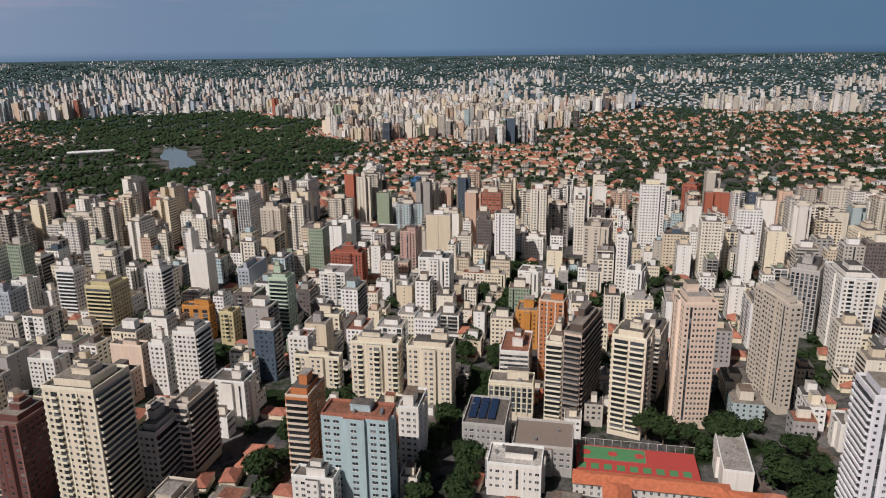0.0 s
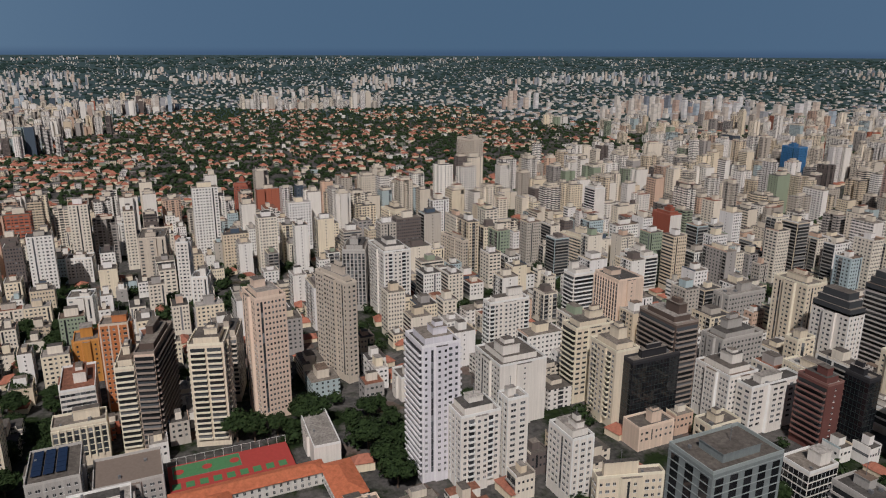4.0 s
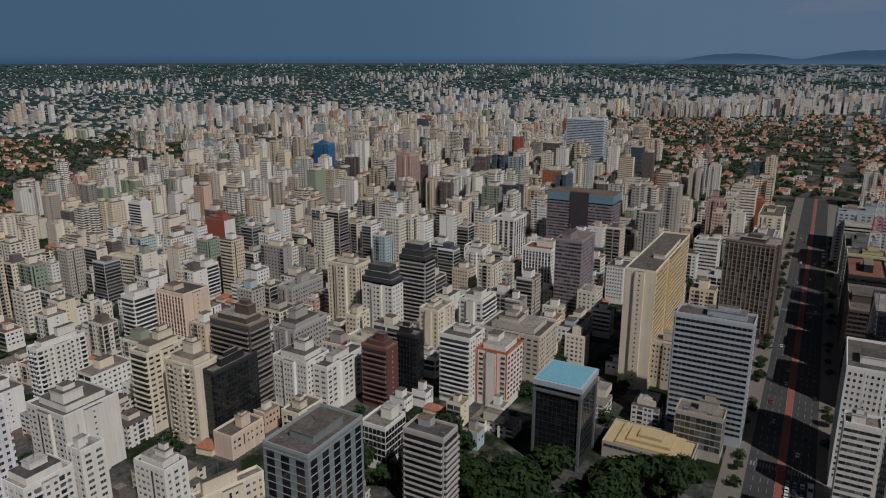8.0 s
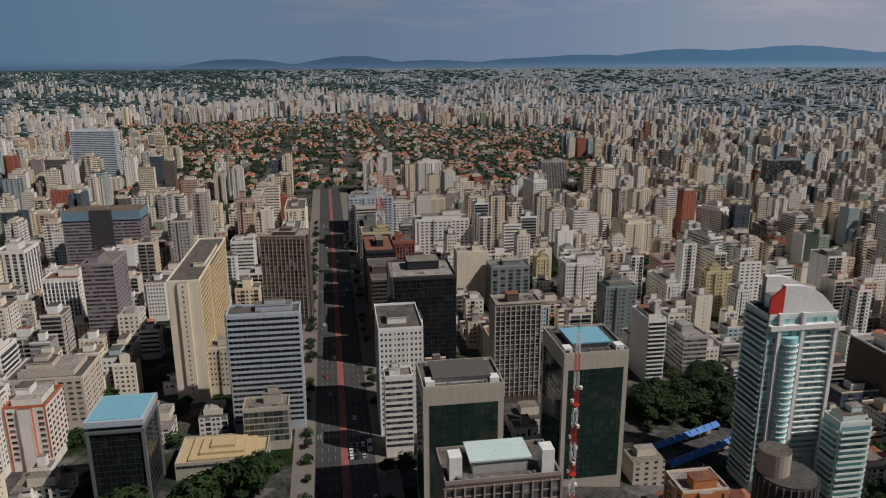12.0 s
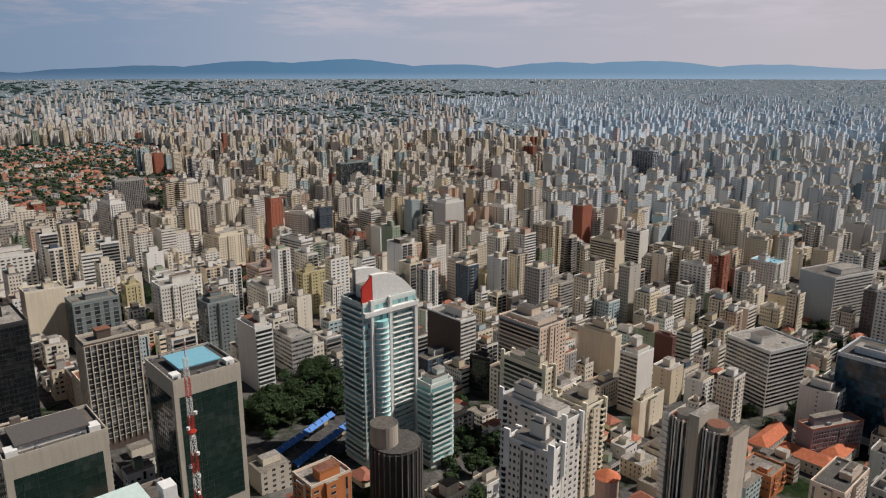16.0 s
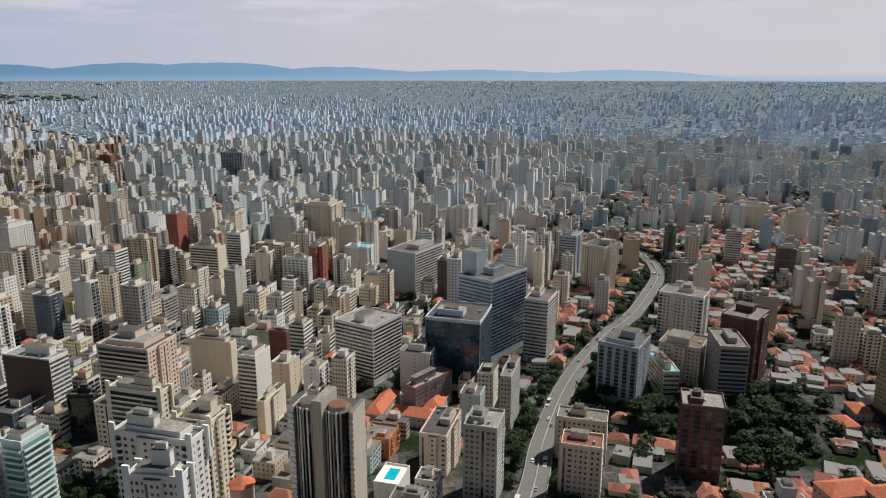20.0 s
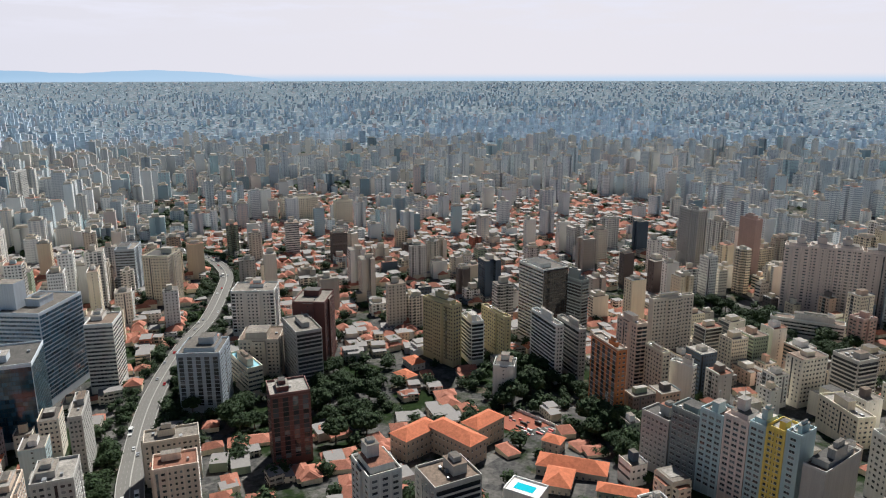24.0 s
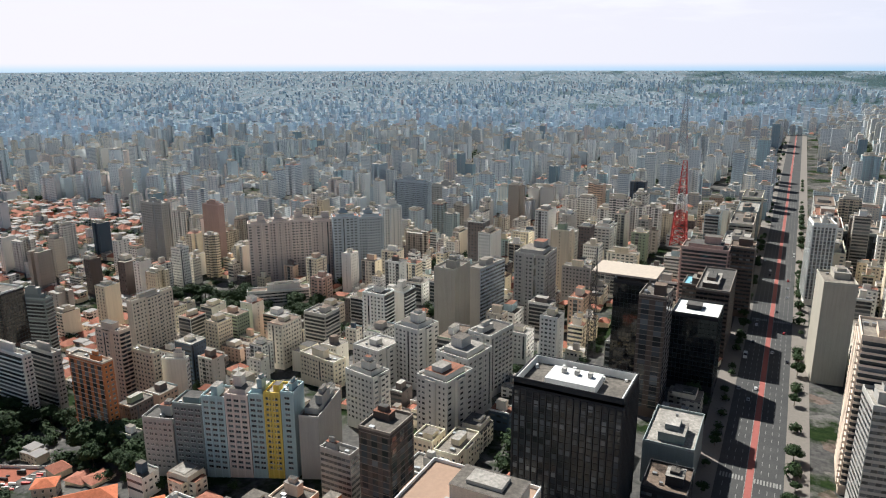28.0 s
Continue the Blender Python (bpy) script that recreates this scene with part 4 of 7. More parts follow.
COLOUR_WORDS = {WHITE: "white", SOFT_WHITE: "off-white", CREAM: "cream", BEIGE: "beige", GREY: "grey", TAN: "tan", BRICK: "red-brick", ORANGE: "orange", BROWN: "dark brown", BLACK: "black",
                YELLOW: "pale yellow", PALE_BLUE: "pale blue", BLUE_GREY: "blue-grey", MAROON: "maroon", PALE_GREEN: "pale green", BLUE: "deep blue", PINK: "dusty pink",
                RUST: "rust-coloured", LILAC_WHITE: "bright white", STEEL: "steel-grey", GOLD: "golden", MAUVE: "mauve-grey", COOL_WHITE: "cool white", CONCRETE: "bare concrete",
                SLATE: "slate-grey", SEA_WHITE: "pale sea-green", BRIGHT_YELLOW: "bright yellow", ROSE: "rose-beige"}
STYLE_WORDS = {"p": "rows of small windows", "P": "rows of wide windows", "q": "close rows of narrow windows", "b": "stacked balconies between windows", "c": "balconies at its corners",
               "B": "full-width balconies on every storey", "H": "paired balconies on every storey", "s": "ribbon windows on every storey", "S": "deep glazed storeys",
               "v": "tall vertical fins over glass", "V": "vertical glass strips", "g": "a glass curtain wall", "G": "deep green glass in a concrete frame", "k": "one column of small windows", "K": "blank side walls"}


def hero(x, y, w, d, h, rot, wall, front, side, **more):
    tall = "office_tower" if front in "sSvVgG" else "apartment_building"
    word = "tower" if h > 45 else "block"
    if h > 30 and min(w, d) > 8 and tall == "apartment_building" and int(abs(x) + abs(y) * 3) % 5 < 3:
        more.setdefault("top", "step")
    trims = {BLACK: (0.045, 0.043, 0.045), BROWN: (0.30, 0.25, 0.21), CONCRETE: (0.46, 0.42, 0.35), MAUVE: (0.34, 0.29, 0.31), RUST: (0.66, 0.55, 0.44), STEEL: (0.62, 0.64, 0.66),
             SLATE: (0.3, 0.34, 0.33), MAROON: (0.24, 0.13, 0.11)}
    return tower(x, y, w, d, h, rot, wall, front, side, name=tall, trim=more.pop("trim", trims.get(wall)),
                 label="%s %s with %s" % (COLOUR_WORDS[wall], word, STYLE_WORDS[front if front != "K" else side]), **more)



# ---- the avenue and its traffic ----
AVENUE = pose(2.2, 0, 0, 0, 0, 0.86)
M_LANE = plain("red_cycle_lane", (0.27, 0.08, 0.065), 0.85)
M_MARK = plain("road_marking", (0.22, 0.215, 0.20), 0.8)
M_SOLAR = plain("solar_glass", (0.02, 0.035, 0.075), 0.15)
M_COURT = plain("green_court", (0.07, 0.20, 0.08), 0.85)
M_COURTR = plain("red_court", (0.36, 0.05, 0.04), 0.85)
M_TARP = plain("blue_tarp", (0.03, 0.16, 0.50), 0.5)
M_ORROOF = tiles_mat("orange_tiles", (0.46, 0.13, 0.05))


def avenue():
    road = Mesh()
    road.box(-15.5, -2300, -0.6, 15.5, 1150, 0.04)
    road = tagged(new("road", road.data("road", [M_ASPHALT])), "wide grey asphalt avenue with lanes", "road", kind="structure")
    road.matrix_world = AVENUE
    lane = Mesh()
    lane.box(-1.6, -2300, 0, 1.6, 1150, 0.12)
    part("cycle_lane", lane, M_LANE, road, "red cycle lane along the middle")
    for x in (-1.9, 1.75):
        k = Mesh()
        k.box(x, -2300, 0, x + .15, 1150, 0.2)
        part("lane_kerb", k, M_CONC, road)
    dash = Mesh()
    for x in (-11.8, -8.4, -5.0, 5.0, 8.4, 11.8):
        for y in range(-1300, 900, 9):
            dash.box(x - .12, y, 0.04, x + .12, y + 4, 0.055)
    tagged(part("lane_markings", dash, M_MARK, road), kind="stuff")
    for y0 in (352, -346, -596, 610):
        for k in range(20):
            x = -14.4 + k * 1.45
            if abs(x + .35) < 2.4:
                continue
            s = Mesh()
            s.box(x, y0, 0.04, x + .75, y0 + 4.5, 0.058)
            part("crossing_stripe", s, M_MARK, road)
    for sx in (-1, 1):
        p = Mesh()
        a, b = sorted((sx * 15.5, sx * 27))
        p.box(a, -2300, -0.6, b, 1150, 0.2)
        pv = tagged(new("pavement", p.data("pavement", [M_PAVE])), "pale mosaic pavement along the avenue", "pavement", kind="structure")
        pv.matrix_world = AVENUE
    pz = Mesh()
    pz.box(-86, -330, -0.6, -27.02, -196, 0.16)
    pv = tagged(new("pavement", pz.data("pavement", [M_PAVE])), "worn pale paving of a square beside the avenue", "pavement", kind="structure")
    pv.matrix_world = AVENUE
    claim(2.2, -575, 56, 3450, 0.86)


avenue()


def car_meshes(paint_mat, L=4.4, W=1.8, Hc=1.45):
    body = Mesh()
    prof = [(-L / 2, .35), (-L / 2, .85), (-L * .28, .95), (-L * .14, Hc), (L * .24, Hc), (L * .40, .98), (L / 2, .9), (L / 2, .35)]
    for sx in (-1, 1):
        q = [(sx * W / 2, y, z) for y, z in prof]
        body.face(q if sx > 0 else q[::-1])
    for (y0, z0), (y1, z1) in zip(prof, prof[1:] + prof[:1]):
        body.face([(-W / 2, y0, z0), (-W / 2, y1, z1), (W / 2, y1, z1), (W / 2, y0, z0)])
    glass = []
    for (y0, z0), (y1, z1) in (((-L * .27, .99), (-L * .15, Hc - .04)), ((L * .25, Hc - .04), (L * .39, 1.02))):
        g = Mesh()
        o = .03
        g.face([(-W * .42, y0, z0 + o), (-W * .42, y1, z1 + o), (W * .42, y1, z1 + o), (W * .42, y0, z0 + o)])
        glass.append(g)
    for sx in (-1, 1):
        g = Mesh()
        g.face([(sx * (W / 2 + .02), y, z) for y, z in ((-L * .22, 1.0), (-L * .12, Hc - .08), (L * .22, Hc - .08), (L * .33, 1.0))])
        glass.append(g)
    return body, glass


def car(name, m, rgb, label, L=4.4, W=1.8, Hc=1.45):
    ob = thing(name, m, label, "vehicle", "vehicles on the roads")
    body, glass = car_meshes(None, L, W, Hc)
    part("body", body, plain("car_paint", rgb, 0.25), ob)
    for g in glass:
        part("window", g, M_BLACKG, ob)
    for sx in (-1, 1):
        for y in (-L * .31, L * .31):
            wh = Mesh()
            n = 10
            for k in range(n):
                a, b = 2 * math.pi * k / n, 2 * math.pi * (k + 1) / n
                x0, x1 = sx * (W / 2 - .15), sx * (W / 2 + .04)
                wh.face([(x0, y + .33 * math.cos(a), .33 + .33 * math.sin(a)), (x1, y + .33 * math.cos(a), .33 + .33 * math.sin(a)),
                         (x1, y + .33 * math.cos(b), .33 + .33 * math.sin(b)), (x0, y + .33 * math.cos(b), .33 + .33 * math.sin(b))])
                wh.face([(x1, y, .33), (x1, y + .33 * math.cos(a), .33 + .33 * math.sin(a)), (x1, y + .33 * math.cos(b), .33 + .33 * math.sin(b))])
            part("wheel", wh, M_DARK, ob)
    return ob


KINDS = [car("car", AVENUE @ pose(6.6, 372, .04), (0.62, 0.62, 0.62), "white car on the avenue"), car("car", AVENUE @ pose(10, 392, .04), (0.03, 0.03, 0.035), "black car on the avenue"),
         car("car", AVENUE @ pose(-7, 405, .04), (0.30, 0.31, 0.33), "silver-grey car on the avenue"), car("car", AVENUE @ pose(-10, 431, .04), (0.32, 0.03, 0.03), "dark red car on the avenue"),
         car("bus", AVENUE @ pose(13.4, 340, .04), (0.60, 0.60, 0.58), "long pale city bus on the avenue", 12.0, 2.6, 3.1)]


def traffic():
    rng = random.Random(21)
    spots = [(x, y) for x in (-13.4, -10.0, -6.7, -3.4, 3.4, 6.7, 10.0, 13.4) for y in range(-900, 880, 14)]
    for x, y in rng.sample(spots, 74):
        if abs(y) < 200 or abs(y - 352) < 30 or 330 < y < 440 or abs(y + 346) < 8:
            continue
        k = rng.choice([0, 0, 0, 1, 1, 2, 2, 3]) if abs(x) < 13 else rng.choice([0, 1, 2, 4])
        copy_thing(KINDS[k], AVENUE @ pose(x, y + rng.uniform(-3, 3), .04))
    for k in range(9):
        copy_thing(KINDS[rng.choice([0, 1, 2])], AVENUE @ pose((3.4, 6.7, 10.0)[k % 3], 342 - 6 * (k // 3), .04))


traffic()

EXPRESSWAY = [(300, 46), (362, 46), (419, 49), (484, 47), (550, 39), (635, 20), (708, -4), (793, -21), (867, -31), (934, -22), (985, -2), (1040, 40), (1100, 100)]


def smooth(pts, n=8):
    """Points along a smooth curve through pts."""
    out = []
    for i in range(len(pts) - 1):
        p = [Vector(pts[max(0, min(len(pts) - 1, i + k))]) for k in (-1, 0, 1, 2)]
        for k in range(n):
            t = k / n
            out.append(0.5 * ((2 * p[1]) + (p[2] - p[0]) * t + (2 * p[0] - 5 * p[1] + 4 * p[2] - p[3]) * t * t + (3 * p[1] - p[0] - 3 * p[2] + p[3]) * t ** 3))
    return out + [Vector(pts[-1])]


def ribbon(line, a, b, z0, z1):
    """A band between the offsets a and b of a line, from z0 to z1 above the land."""
    mb = Mesh()
    rows = []
    for i, p in enumerate(line):
        d = (line[min(i + 1, len(line) - 1)] - line[max(i - 1, 0)]).normalized()
        s = Vector((d.y, -d.x))
        g = land(p.x, p.y)
        l, r = p - s * a, p - s * b
        rows.append([(l.x, l.y, g + z0), (l.x, l.y, g + z1), (r.x, r.y, g + z1), (r.x, r.y, g + z0)])
    for u, v in zip(rows, rows[1:]):
        for k in range(3):
            mb.face([u[k], u[k + 1], v[k + 1], v[k]])
    return mb


def expressway():
    line = smooth(EXPRESSWAY)
    ob = tagged(new("expressway", ribbon(line, -7.8, 7.8, -3.0, 2.0).data("expressway", [plain("worn_concrete_road", (0.14, 0.132, 0.12), .9)])),
                "pale grey expressway curving between the blocks", "road", kind="structure")
    for a, b in ((-7.9, -7.5), (7.5, 7.9), (-.3, .3)):
        part("barrier", ribbon(line, a, b, 1.0, 2.9), M_CONC, ob)
    mk = Mesh()
    for off in (-5.1, -2.7, 2.7, 5.1):
        for i in range(0, len(line) - 1):
            p, q = line[i], line[i].lerp(line[i + 1], .5)
            d = (q - p).normalized()
            s = Vector((d.y, -d.x))
            a, b = p - s * (off - .1), p - s * (off + .1)
            c, e = q - s * (off + .1), q - s * (off - .1)
            mk.face([(v.x, v.y, land(v.x, v.y) + 2.03) for v in (a, b, c, e)][::-1])
    tagged(part("lane_markings", mk, M_MARK, ob), kind="stuff")
    rng = random.Random(3)
    for k in range(34):
        i = rng.randrange(4, len(line) - 8)
        d = (line[i + 1] - line[i]).normalized()
        s = Vector((d.y, -d.x)) * rng.choice([-6.3, -3.9, -1.6, 1.6, 3.9, 6.3])
        p = line[i] - s
        claim(p.x, p.y, 8, 8)
        copy_thing(KINDS[rng.choice([0, 0, 1, 2, 2, 3, 4])], pose(p.x, p.y, land(p.x, p.y) + 2.02, 0, 0, math.degrees(math.atan2(-d.x, d.y))))
    for p in line:
        claim(p.x, p.y, 17, 17)


expressway()

# ---- buildings that stand out ----
hero(-248.3, -213.2, 24.8, 25.3, 66.6, 0, CREAM, 'B', 'b', z=-5.0)
hero(-250.0, -252.3, 23.7, 15.2, 44.7, 0, MAROON, 'p', 'p', z=-5.1)
hero(-269.6, -194.4, 23.9, 9.5, 35.3, 0, GREY, 'B', 'p', z=-5.7)
hero(-289.1, -188.3, 26.4, 9.8, 41.3, 0, BEIGE, 'B', 'B', z=-6.3)
hero(-338.2, -192.9, 15.1, 20.7, 27.8, 0, WHITE, 'p', 'P', near=True, z=-7.7)
hero(-369.7, -236.0, 18.9, 15.4, 43.5, 0, WHITE, 'B', 'p', z=-8.7)
hero(-364.5, -255.8, 8.6, 10.6, 34.2, 0, WHITE, 'p', 'p', z=-8.5)
hero(-372.8, -284.0, 8.4, 22.6, 28.0, 0, TAN, 'p', 'K', z=-8.8)
hero(-352.7, -328.0, 13.8, 18.6, 24.4, 0, WHITE, 'p', 'p', z=-8.2)
hero(-440.1, -346.9, 21.9, 21.3, 46.1, 0, YELLOW, 'p', 'B', z=-10.8)
hero(-486.2, -416.4, 12.8, 17.2, 41.0, 0, WHITE, 'p', 'B', z=-12.2)
hero(-490.5, -337.3, 15.3, 15.3, 44.1, 0, WHITE, 'B', 'p', z=-12.3)
hero(-563.6, -348.2, 13.0, 5.6, 57.1, 0, WHITE, 'K', 'K', z=-14.5)
hero(-556.1, -334.7, 15.2, 15.0, 41.5, 0, WHITE, 'K', 'K', z=-14.3)
hero(-456.9, -283.8, 8.7, 22.7, 26.4, 0, ORANGE, 'p', 'V', z=-11.3)
hero(-451.0, -254.7, 11.7, 11.0, 25.9, 0, YELLOW, 'p', 'b', z=-11.1)
hero(-475.1, -222.3, 14.3, 15.1, 47.4, 0, PALE_GREEN, 'p', 'B', z=-11.9)
hero(-517.2, -267.4, 33.1, 10.0, 43.7, 0, BLUE_GREY, 'K', 'p', z=-13.1)
hero(-562.5, -210.4, 23.8, 23.4, 29.0, 0, WHITE, 'p', 'b', z=-14.5)
hero(-742.5, -380.6, 31.1, 15.4, 60.8, 0, WHITE, 'p', 'v', z=-19.9)
hero(-704.7, -333.6, 16.0, 23.2, 53.5, 0, BEIGE, 'p', 'p', z=-18.7)
hero(-967.2, -296.2, 37.3, 21.7, 64.0, 0, WHITE, 'p', 'p', z=-25.0)
hero(-922.2, -222.9, 26.8, 8.6, 56.5, 0, BLUE, 'g', 'g', glass=M_GLASSB, z=-25.0)
hero(-889.1, -366.7, 38.3, 16.0, 57.9, 0, WHITE, 'p', 'p', z=-24.3)
hero(-606.3, -213.4, 17.0, 30.5, 34.7, 0, BRICK, 'p', 'p', z=-15.8)
hero(-660.2, -166.2, 26.6, 15.5, 45.8, 0, PINK, 'p', 'p', z=-17.4)
hero(-548.0, -116.8, 20.2, 26.1, 49.6, 0, WHITE, 'p', 'p', z=-14.0)
hero(-466.7, -180.8, 14.5, 17.7, 23.7, 0, CREAM, 'p', 'p', z=-11.6)
hero(-481.5, -457.5, 13.0, 15.4, 30.4, 0, WHITE, 'p', 'p', z=-12.0)
hero(-436.0, -429.3, 17.3, 12.6, 37.2, 0, BLUE_GREY, 'p', 'p', z=-10.7)
hero(-616.4, -478.5, 15.3, 43.0, 21.4, 16, GREY, 's', 's', z=-16.1)
hero(-372.4, -154.2, 6.8, 29.2, 30.4, 0, CREAM, 'p', 'c', near=True, z=-8.8)
hero(-366.4, -114.7, 10.0, 29.1, 44.9, 0, CREAM, 'p', 'b', near=True, z=-8.6)
hero(-369.3, -82.4, 14.2, 26.0, 44.1, 0, CREAM, 'p', 'p', near=True, z=-8.7)
hero(-288.4, -127.2, 21.4, 11.4, 50.6, 0, RUST, 'p', 'B', near=True, z=-6.3)
hero(-273.6, -95.4, 14.0, 31.2, 48.6, -0, PALE_BLUE, 'p', 'P', near=True, cap=M_TILES, z=-5.8)
hero(-313.3, -79.9, 21.1, 10.1, 36.4, 0, WHITE, 'p', 'p', near=True, z=-7.0)
hero(-260.2, -112.5, 8.9, 19.7, 22.1, 0, WHITE, 'p', 'p', near=True, z=-5.4)
hero(-374.3, -35.5, 14.0, 25.5, 23.8, -0, CREAM, 'K', 'v', z=-8.8)
hero(-383.0, -9.6, 28.3, 9.5, 50.0, -8, CREAM, 'p', 'B', near=True, z=-9.1)
# Brown on the y walls paints in that side's shade; the x walls are tan.
hero(-387.6, 4.5, 43.6, 10.1, 57.6, -16, BROWN, 'B', 'B', wall2=TAN, z=-9.2)
hero(-370.2, 31.3, 22.0, 18.4, 59.4, -16, CREAM, 'b', 'H', near=True, top='step', z=-8.7)
hero(-422.6, 49.8, 28.5, 8.8, 43.1, -16, BEIGE, 'p', 'B', z=-10.3)
hero(-387.9, 64.6, 23.4, 17.9, 75.4, 8, TAN, 'p', 'q', near=True, top='step', z=-9.2)
hero(-422.2, 116.6, 38.0, 7.7, 69.0, 16, BEIGE, 'p', 'p', top='step', z=-10.3)
hero(-434.0, -15.0, 15.3, 15.8, 55.1, -8, RUST, 'p', 'p', z=-10.6)
hero(-488.2, -35.1, 20.1, 15.0, 29.3, 0, ORANGE, 'p', 'p', z=-12.2)
hero(-428.6, -37.9, 35.1, 18.4, 25.2, 0, WHITE, 'p', 's', z=-10.5)
hero(-635.0, 39.9, 14.7, 10.2, 54.5, -16, WHITE, 'p', 'p', z=-16.7)
hero(-576.6, 47.5, 17.8, 12.3, 38.1, -16, WHITE, 'p', 'p', z=-14.9)
hero(-722.3, 18.8, 41.1, 24.8, 45.3, -8, BEIGE, 'p', 'P', z=-19.3)
hero(-840.1, -15.2, 16.0, 16.0, 35.9, 0, WHITE, 'p', 'p', z=-22.8)
hero(-1007.3, 149.3, 22.0, 19.3, 41.7, -24, BRICK, 'p', 'p', z=-25.0)
hero(-557.4, 173.5, 38.8, 19.1, 53.5, -24, GREY, 'p', 'v', z=-14.3)
hero(-530.8, 193.4, 39.1, 23.4, 56.5, 0, WHITE, 'p', 'b', z=-13.5)
hero(-288.4, 126.8, 21.1, 20.0, 72.5, 0, LILAC_WHITE, 'B', 'p', near=True, top='step', z=-6.4)
hero(-271.1, 140.6, 17.1, 21.0, 40.0, 0, WHITE, 'p', 'b', near=True, z=-5.7)
hero(-267.4, 160.7, 9.9, 11.4, 43.8, 0, WHITE, 'P', 'P', near=True, z=-5.6)
hero(-324.9, 192.3, 30.5, 30.2, 38.4, 0, WHITE, 'p', 'k', z=-7.3)
hero(-407.3, 236.4, 9.6, 31.9, 40.0, 0, WHITE, 'c', 'c', top='step', z=-9.8)
hero(-324.3, 245.7, 14.3, 27.1, 48.6, 0, CREAM, 'B', 'P', z=-7.3)
hero(-402.4, 330.5, 28.3, 22.8, 47.5, 0, TAN, 'v', 'k', z=-9.7)
hero(-428.3, 312.7, 13.8, 18.5, 45.1, 0, WHITE, 'B', 'B', z=-10.4)
hero(-444.0, 3.0, 43.6, 6.2, 35.8, 8, WHITE, 'p', 'p', z=-10.9)
hero(-742.5, -48.6, 17.7, 23.4, 24.7, -8, WHITE, 'p', 'p', z=-19.9)
hero(-611.4, -42.9, 19.1, 18.5, 23.5, -8, WHITE, 'p', 'P', z=-15.9)
hero(-734.7, 166.2, 39.1, 5.2, 29.3, 8, WHITE, 'p', 'p', z=-19.6)
hero(-793.0, 297.6, 36.9, 19.5, 32.3, 8, CREAM, 'p', 'p', z=-21.4)
hero(-598.5, 286.4, 39.2, 6.4, 39.8, 8, BEIGE, 'p', 'p', z=-15.6)
hero(-294.3, 242.6, 23.6, 16.2, 46.6, 0, CREAM, 'b', 'K', near=True, z=-6.4)
hero(-292.3, 278.4, 30.9, 16.4, 59.0, 0, BROWN, 'B', 'B', z=-6.4)
hero(-278.4, 256.2, 8.0, 32.8, 42.8, -0, BLACK, 'g', 'g', glass=M_BLACKG, z=-6.0)
hero(-267.0, 301.4, 25.9, 21.4, 32.4, 0, WHITE, 'q', 'p', near=True, z=-5.6)
hero(-248.2, 314.6, 10.5, 38.3, 29.3, 0, WHITE, 'P', 'P', near=True, z=-5.0)
hero(-223.1, 321.5, 18.1, 12.0, 39.1, 0, MAROON, 'B', 'k', near=True, z=-4.3)
hero(-213.3, 340.6, 13.7, 9.3, 41.3, 0, BLACK, 'g', 'g', glass=M_BLACKG, z=-4.0)
hero(-151.2, 175.3, 20.1, 31.6, 72.3, 0, SLATE, 'V', 'V', near=True, glass=M_BLACKG, z=-2.1)
hero(-143.5, 245.3, 21.0, 13.3, 40.3, 0, GREY, 'B', 'B', z=-1.9)
hero(-185.5, 268.7, 15.5, 18.8, 24.1, 0, WHITE, 'S', 'S', glass=M_BLACKG, z=-3.2)
hero(-183.2, 351.8, 20.7, 19.9, 42.7, 0, WHITE, 'B', 'p', near=True, z=-3.1)
hero(-161.4, 359.6, 19.9, 23.4, 35.0, 0, WHITE, 'P', 'P', trim=(0.50, 0.13, 0.055), z=-2.4)
hero(-219.1, 445.5, 18.9, 24.2, 32.6, 0, WHITE, 'P', 'B', z=-4.2)
hero(-228.3, 400.4, 14.7, 23.9, 38.0, 0, CREAM, 'p', 'p', z=-4.5)
hero(-273.2, 447.7, 23.3, 15.6, 54.5, 0, GREY, 'B', 'B', top='dark', z=-5.8)
hero(-276.3, 403.7, 26.3, 14.0, 48.3, 0, WHITE, 'p', 'p', top='dark', z=-5.9)
hero(-319.4, 421.3, 27.5, 19.2, 54.1, 0, CREAM, 'p', 'p', z=-7.2)
hero(-583.8, 539.4, 28.8, 15.8, 43.6, 0, BRICK, 'K', 'K', wall2=WHITE, z=-15.1)
hero(-557.8, 405.8, 38.9, 16.8, 37.0, 8, CREAM, 's', 'p', top='step', z=-14.3)
hero(-1009.7, 509.1, 38.7, 22.4, 89.3, 8, BEIGE, 'v', 'p', z=-25.0)
hero(-571.0, 910.3, 25.8, 25.8, 71.3, 0, PINK, 'P', 'P', z=-14.7)
hero(-455.8, 875.2, 29.6, 30.1, 51.7, 0, WHITE, 'p', 'p', z=-11.3)
hero(-856.8, 1065.6, 35.8, 19.8, 64.1, 0, BLUE, 'p', 'p', glass=M_GLASSB, z=-23.3)
hero(-690.1, 520.1, 21.2, 15.0, 57.8, 0, WHITE, 'B', 'K', z=-18.3)
hero(-489.6, 425.7, 28.2, 15.0, 32.8, 0, WHITE, 'B', 'B', z=-12.3)
hero(-216.8, 192.1, 6.1, 32.0, 20.8, -16, CREAM, 'p', 'p', near=True, z=-4.1)
hero(-240.4, 176.6, 19.3, 11.9, 34.8, 0, WHITE, 'p', 'p', near=True, z=-4.8)
hero(-262.6, 243.4, 13.2, 23.8, 13.4, 0, TAN, 'K', 'p', z=-5.5)
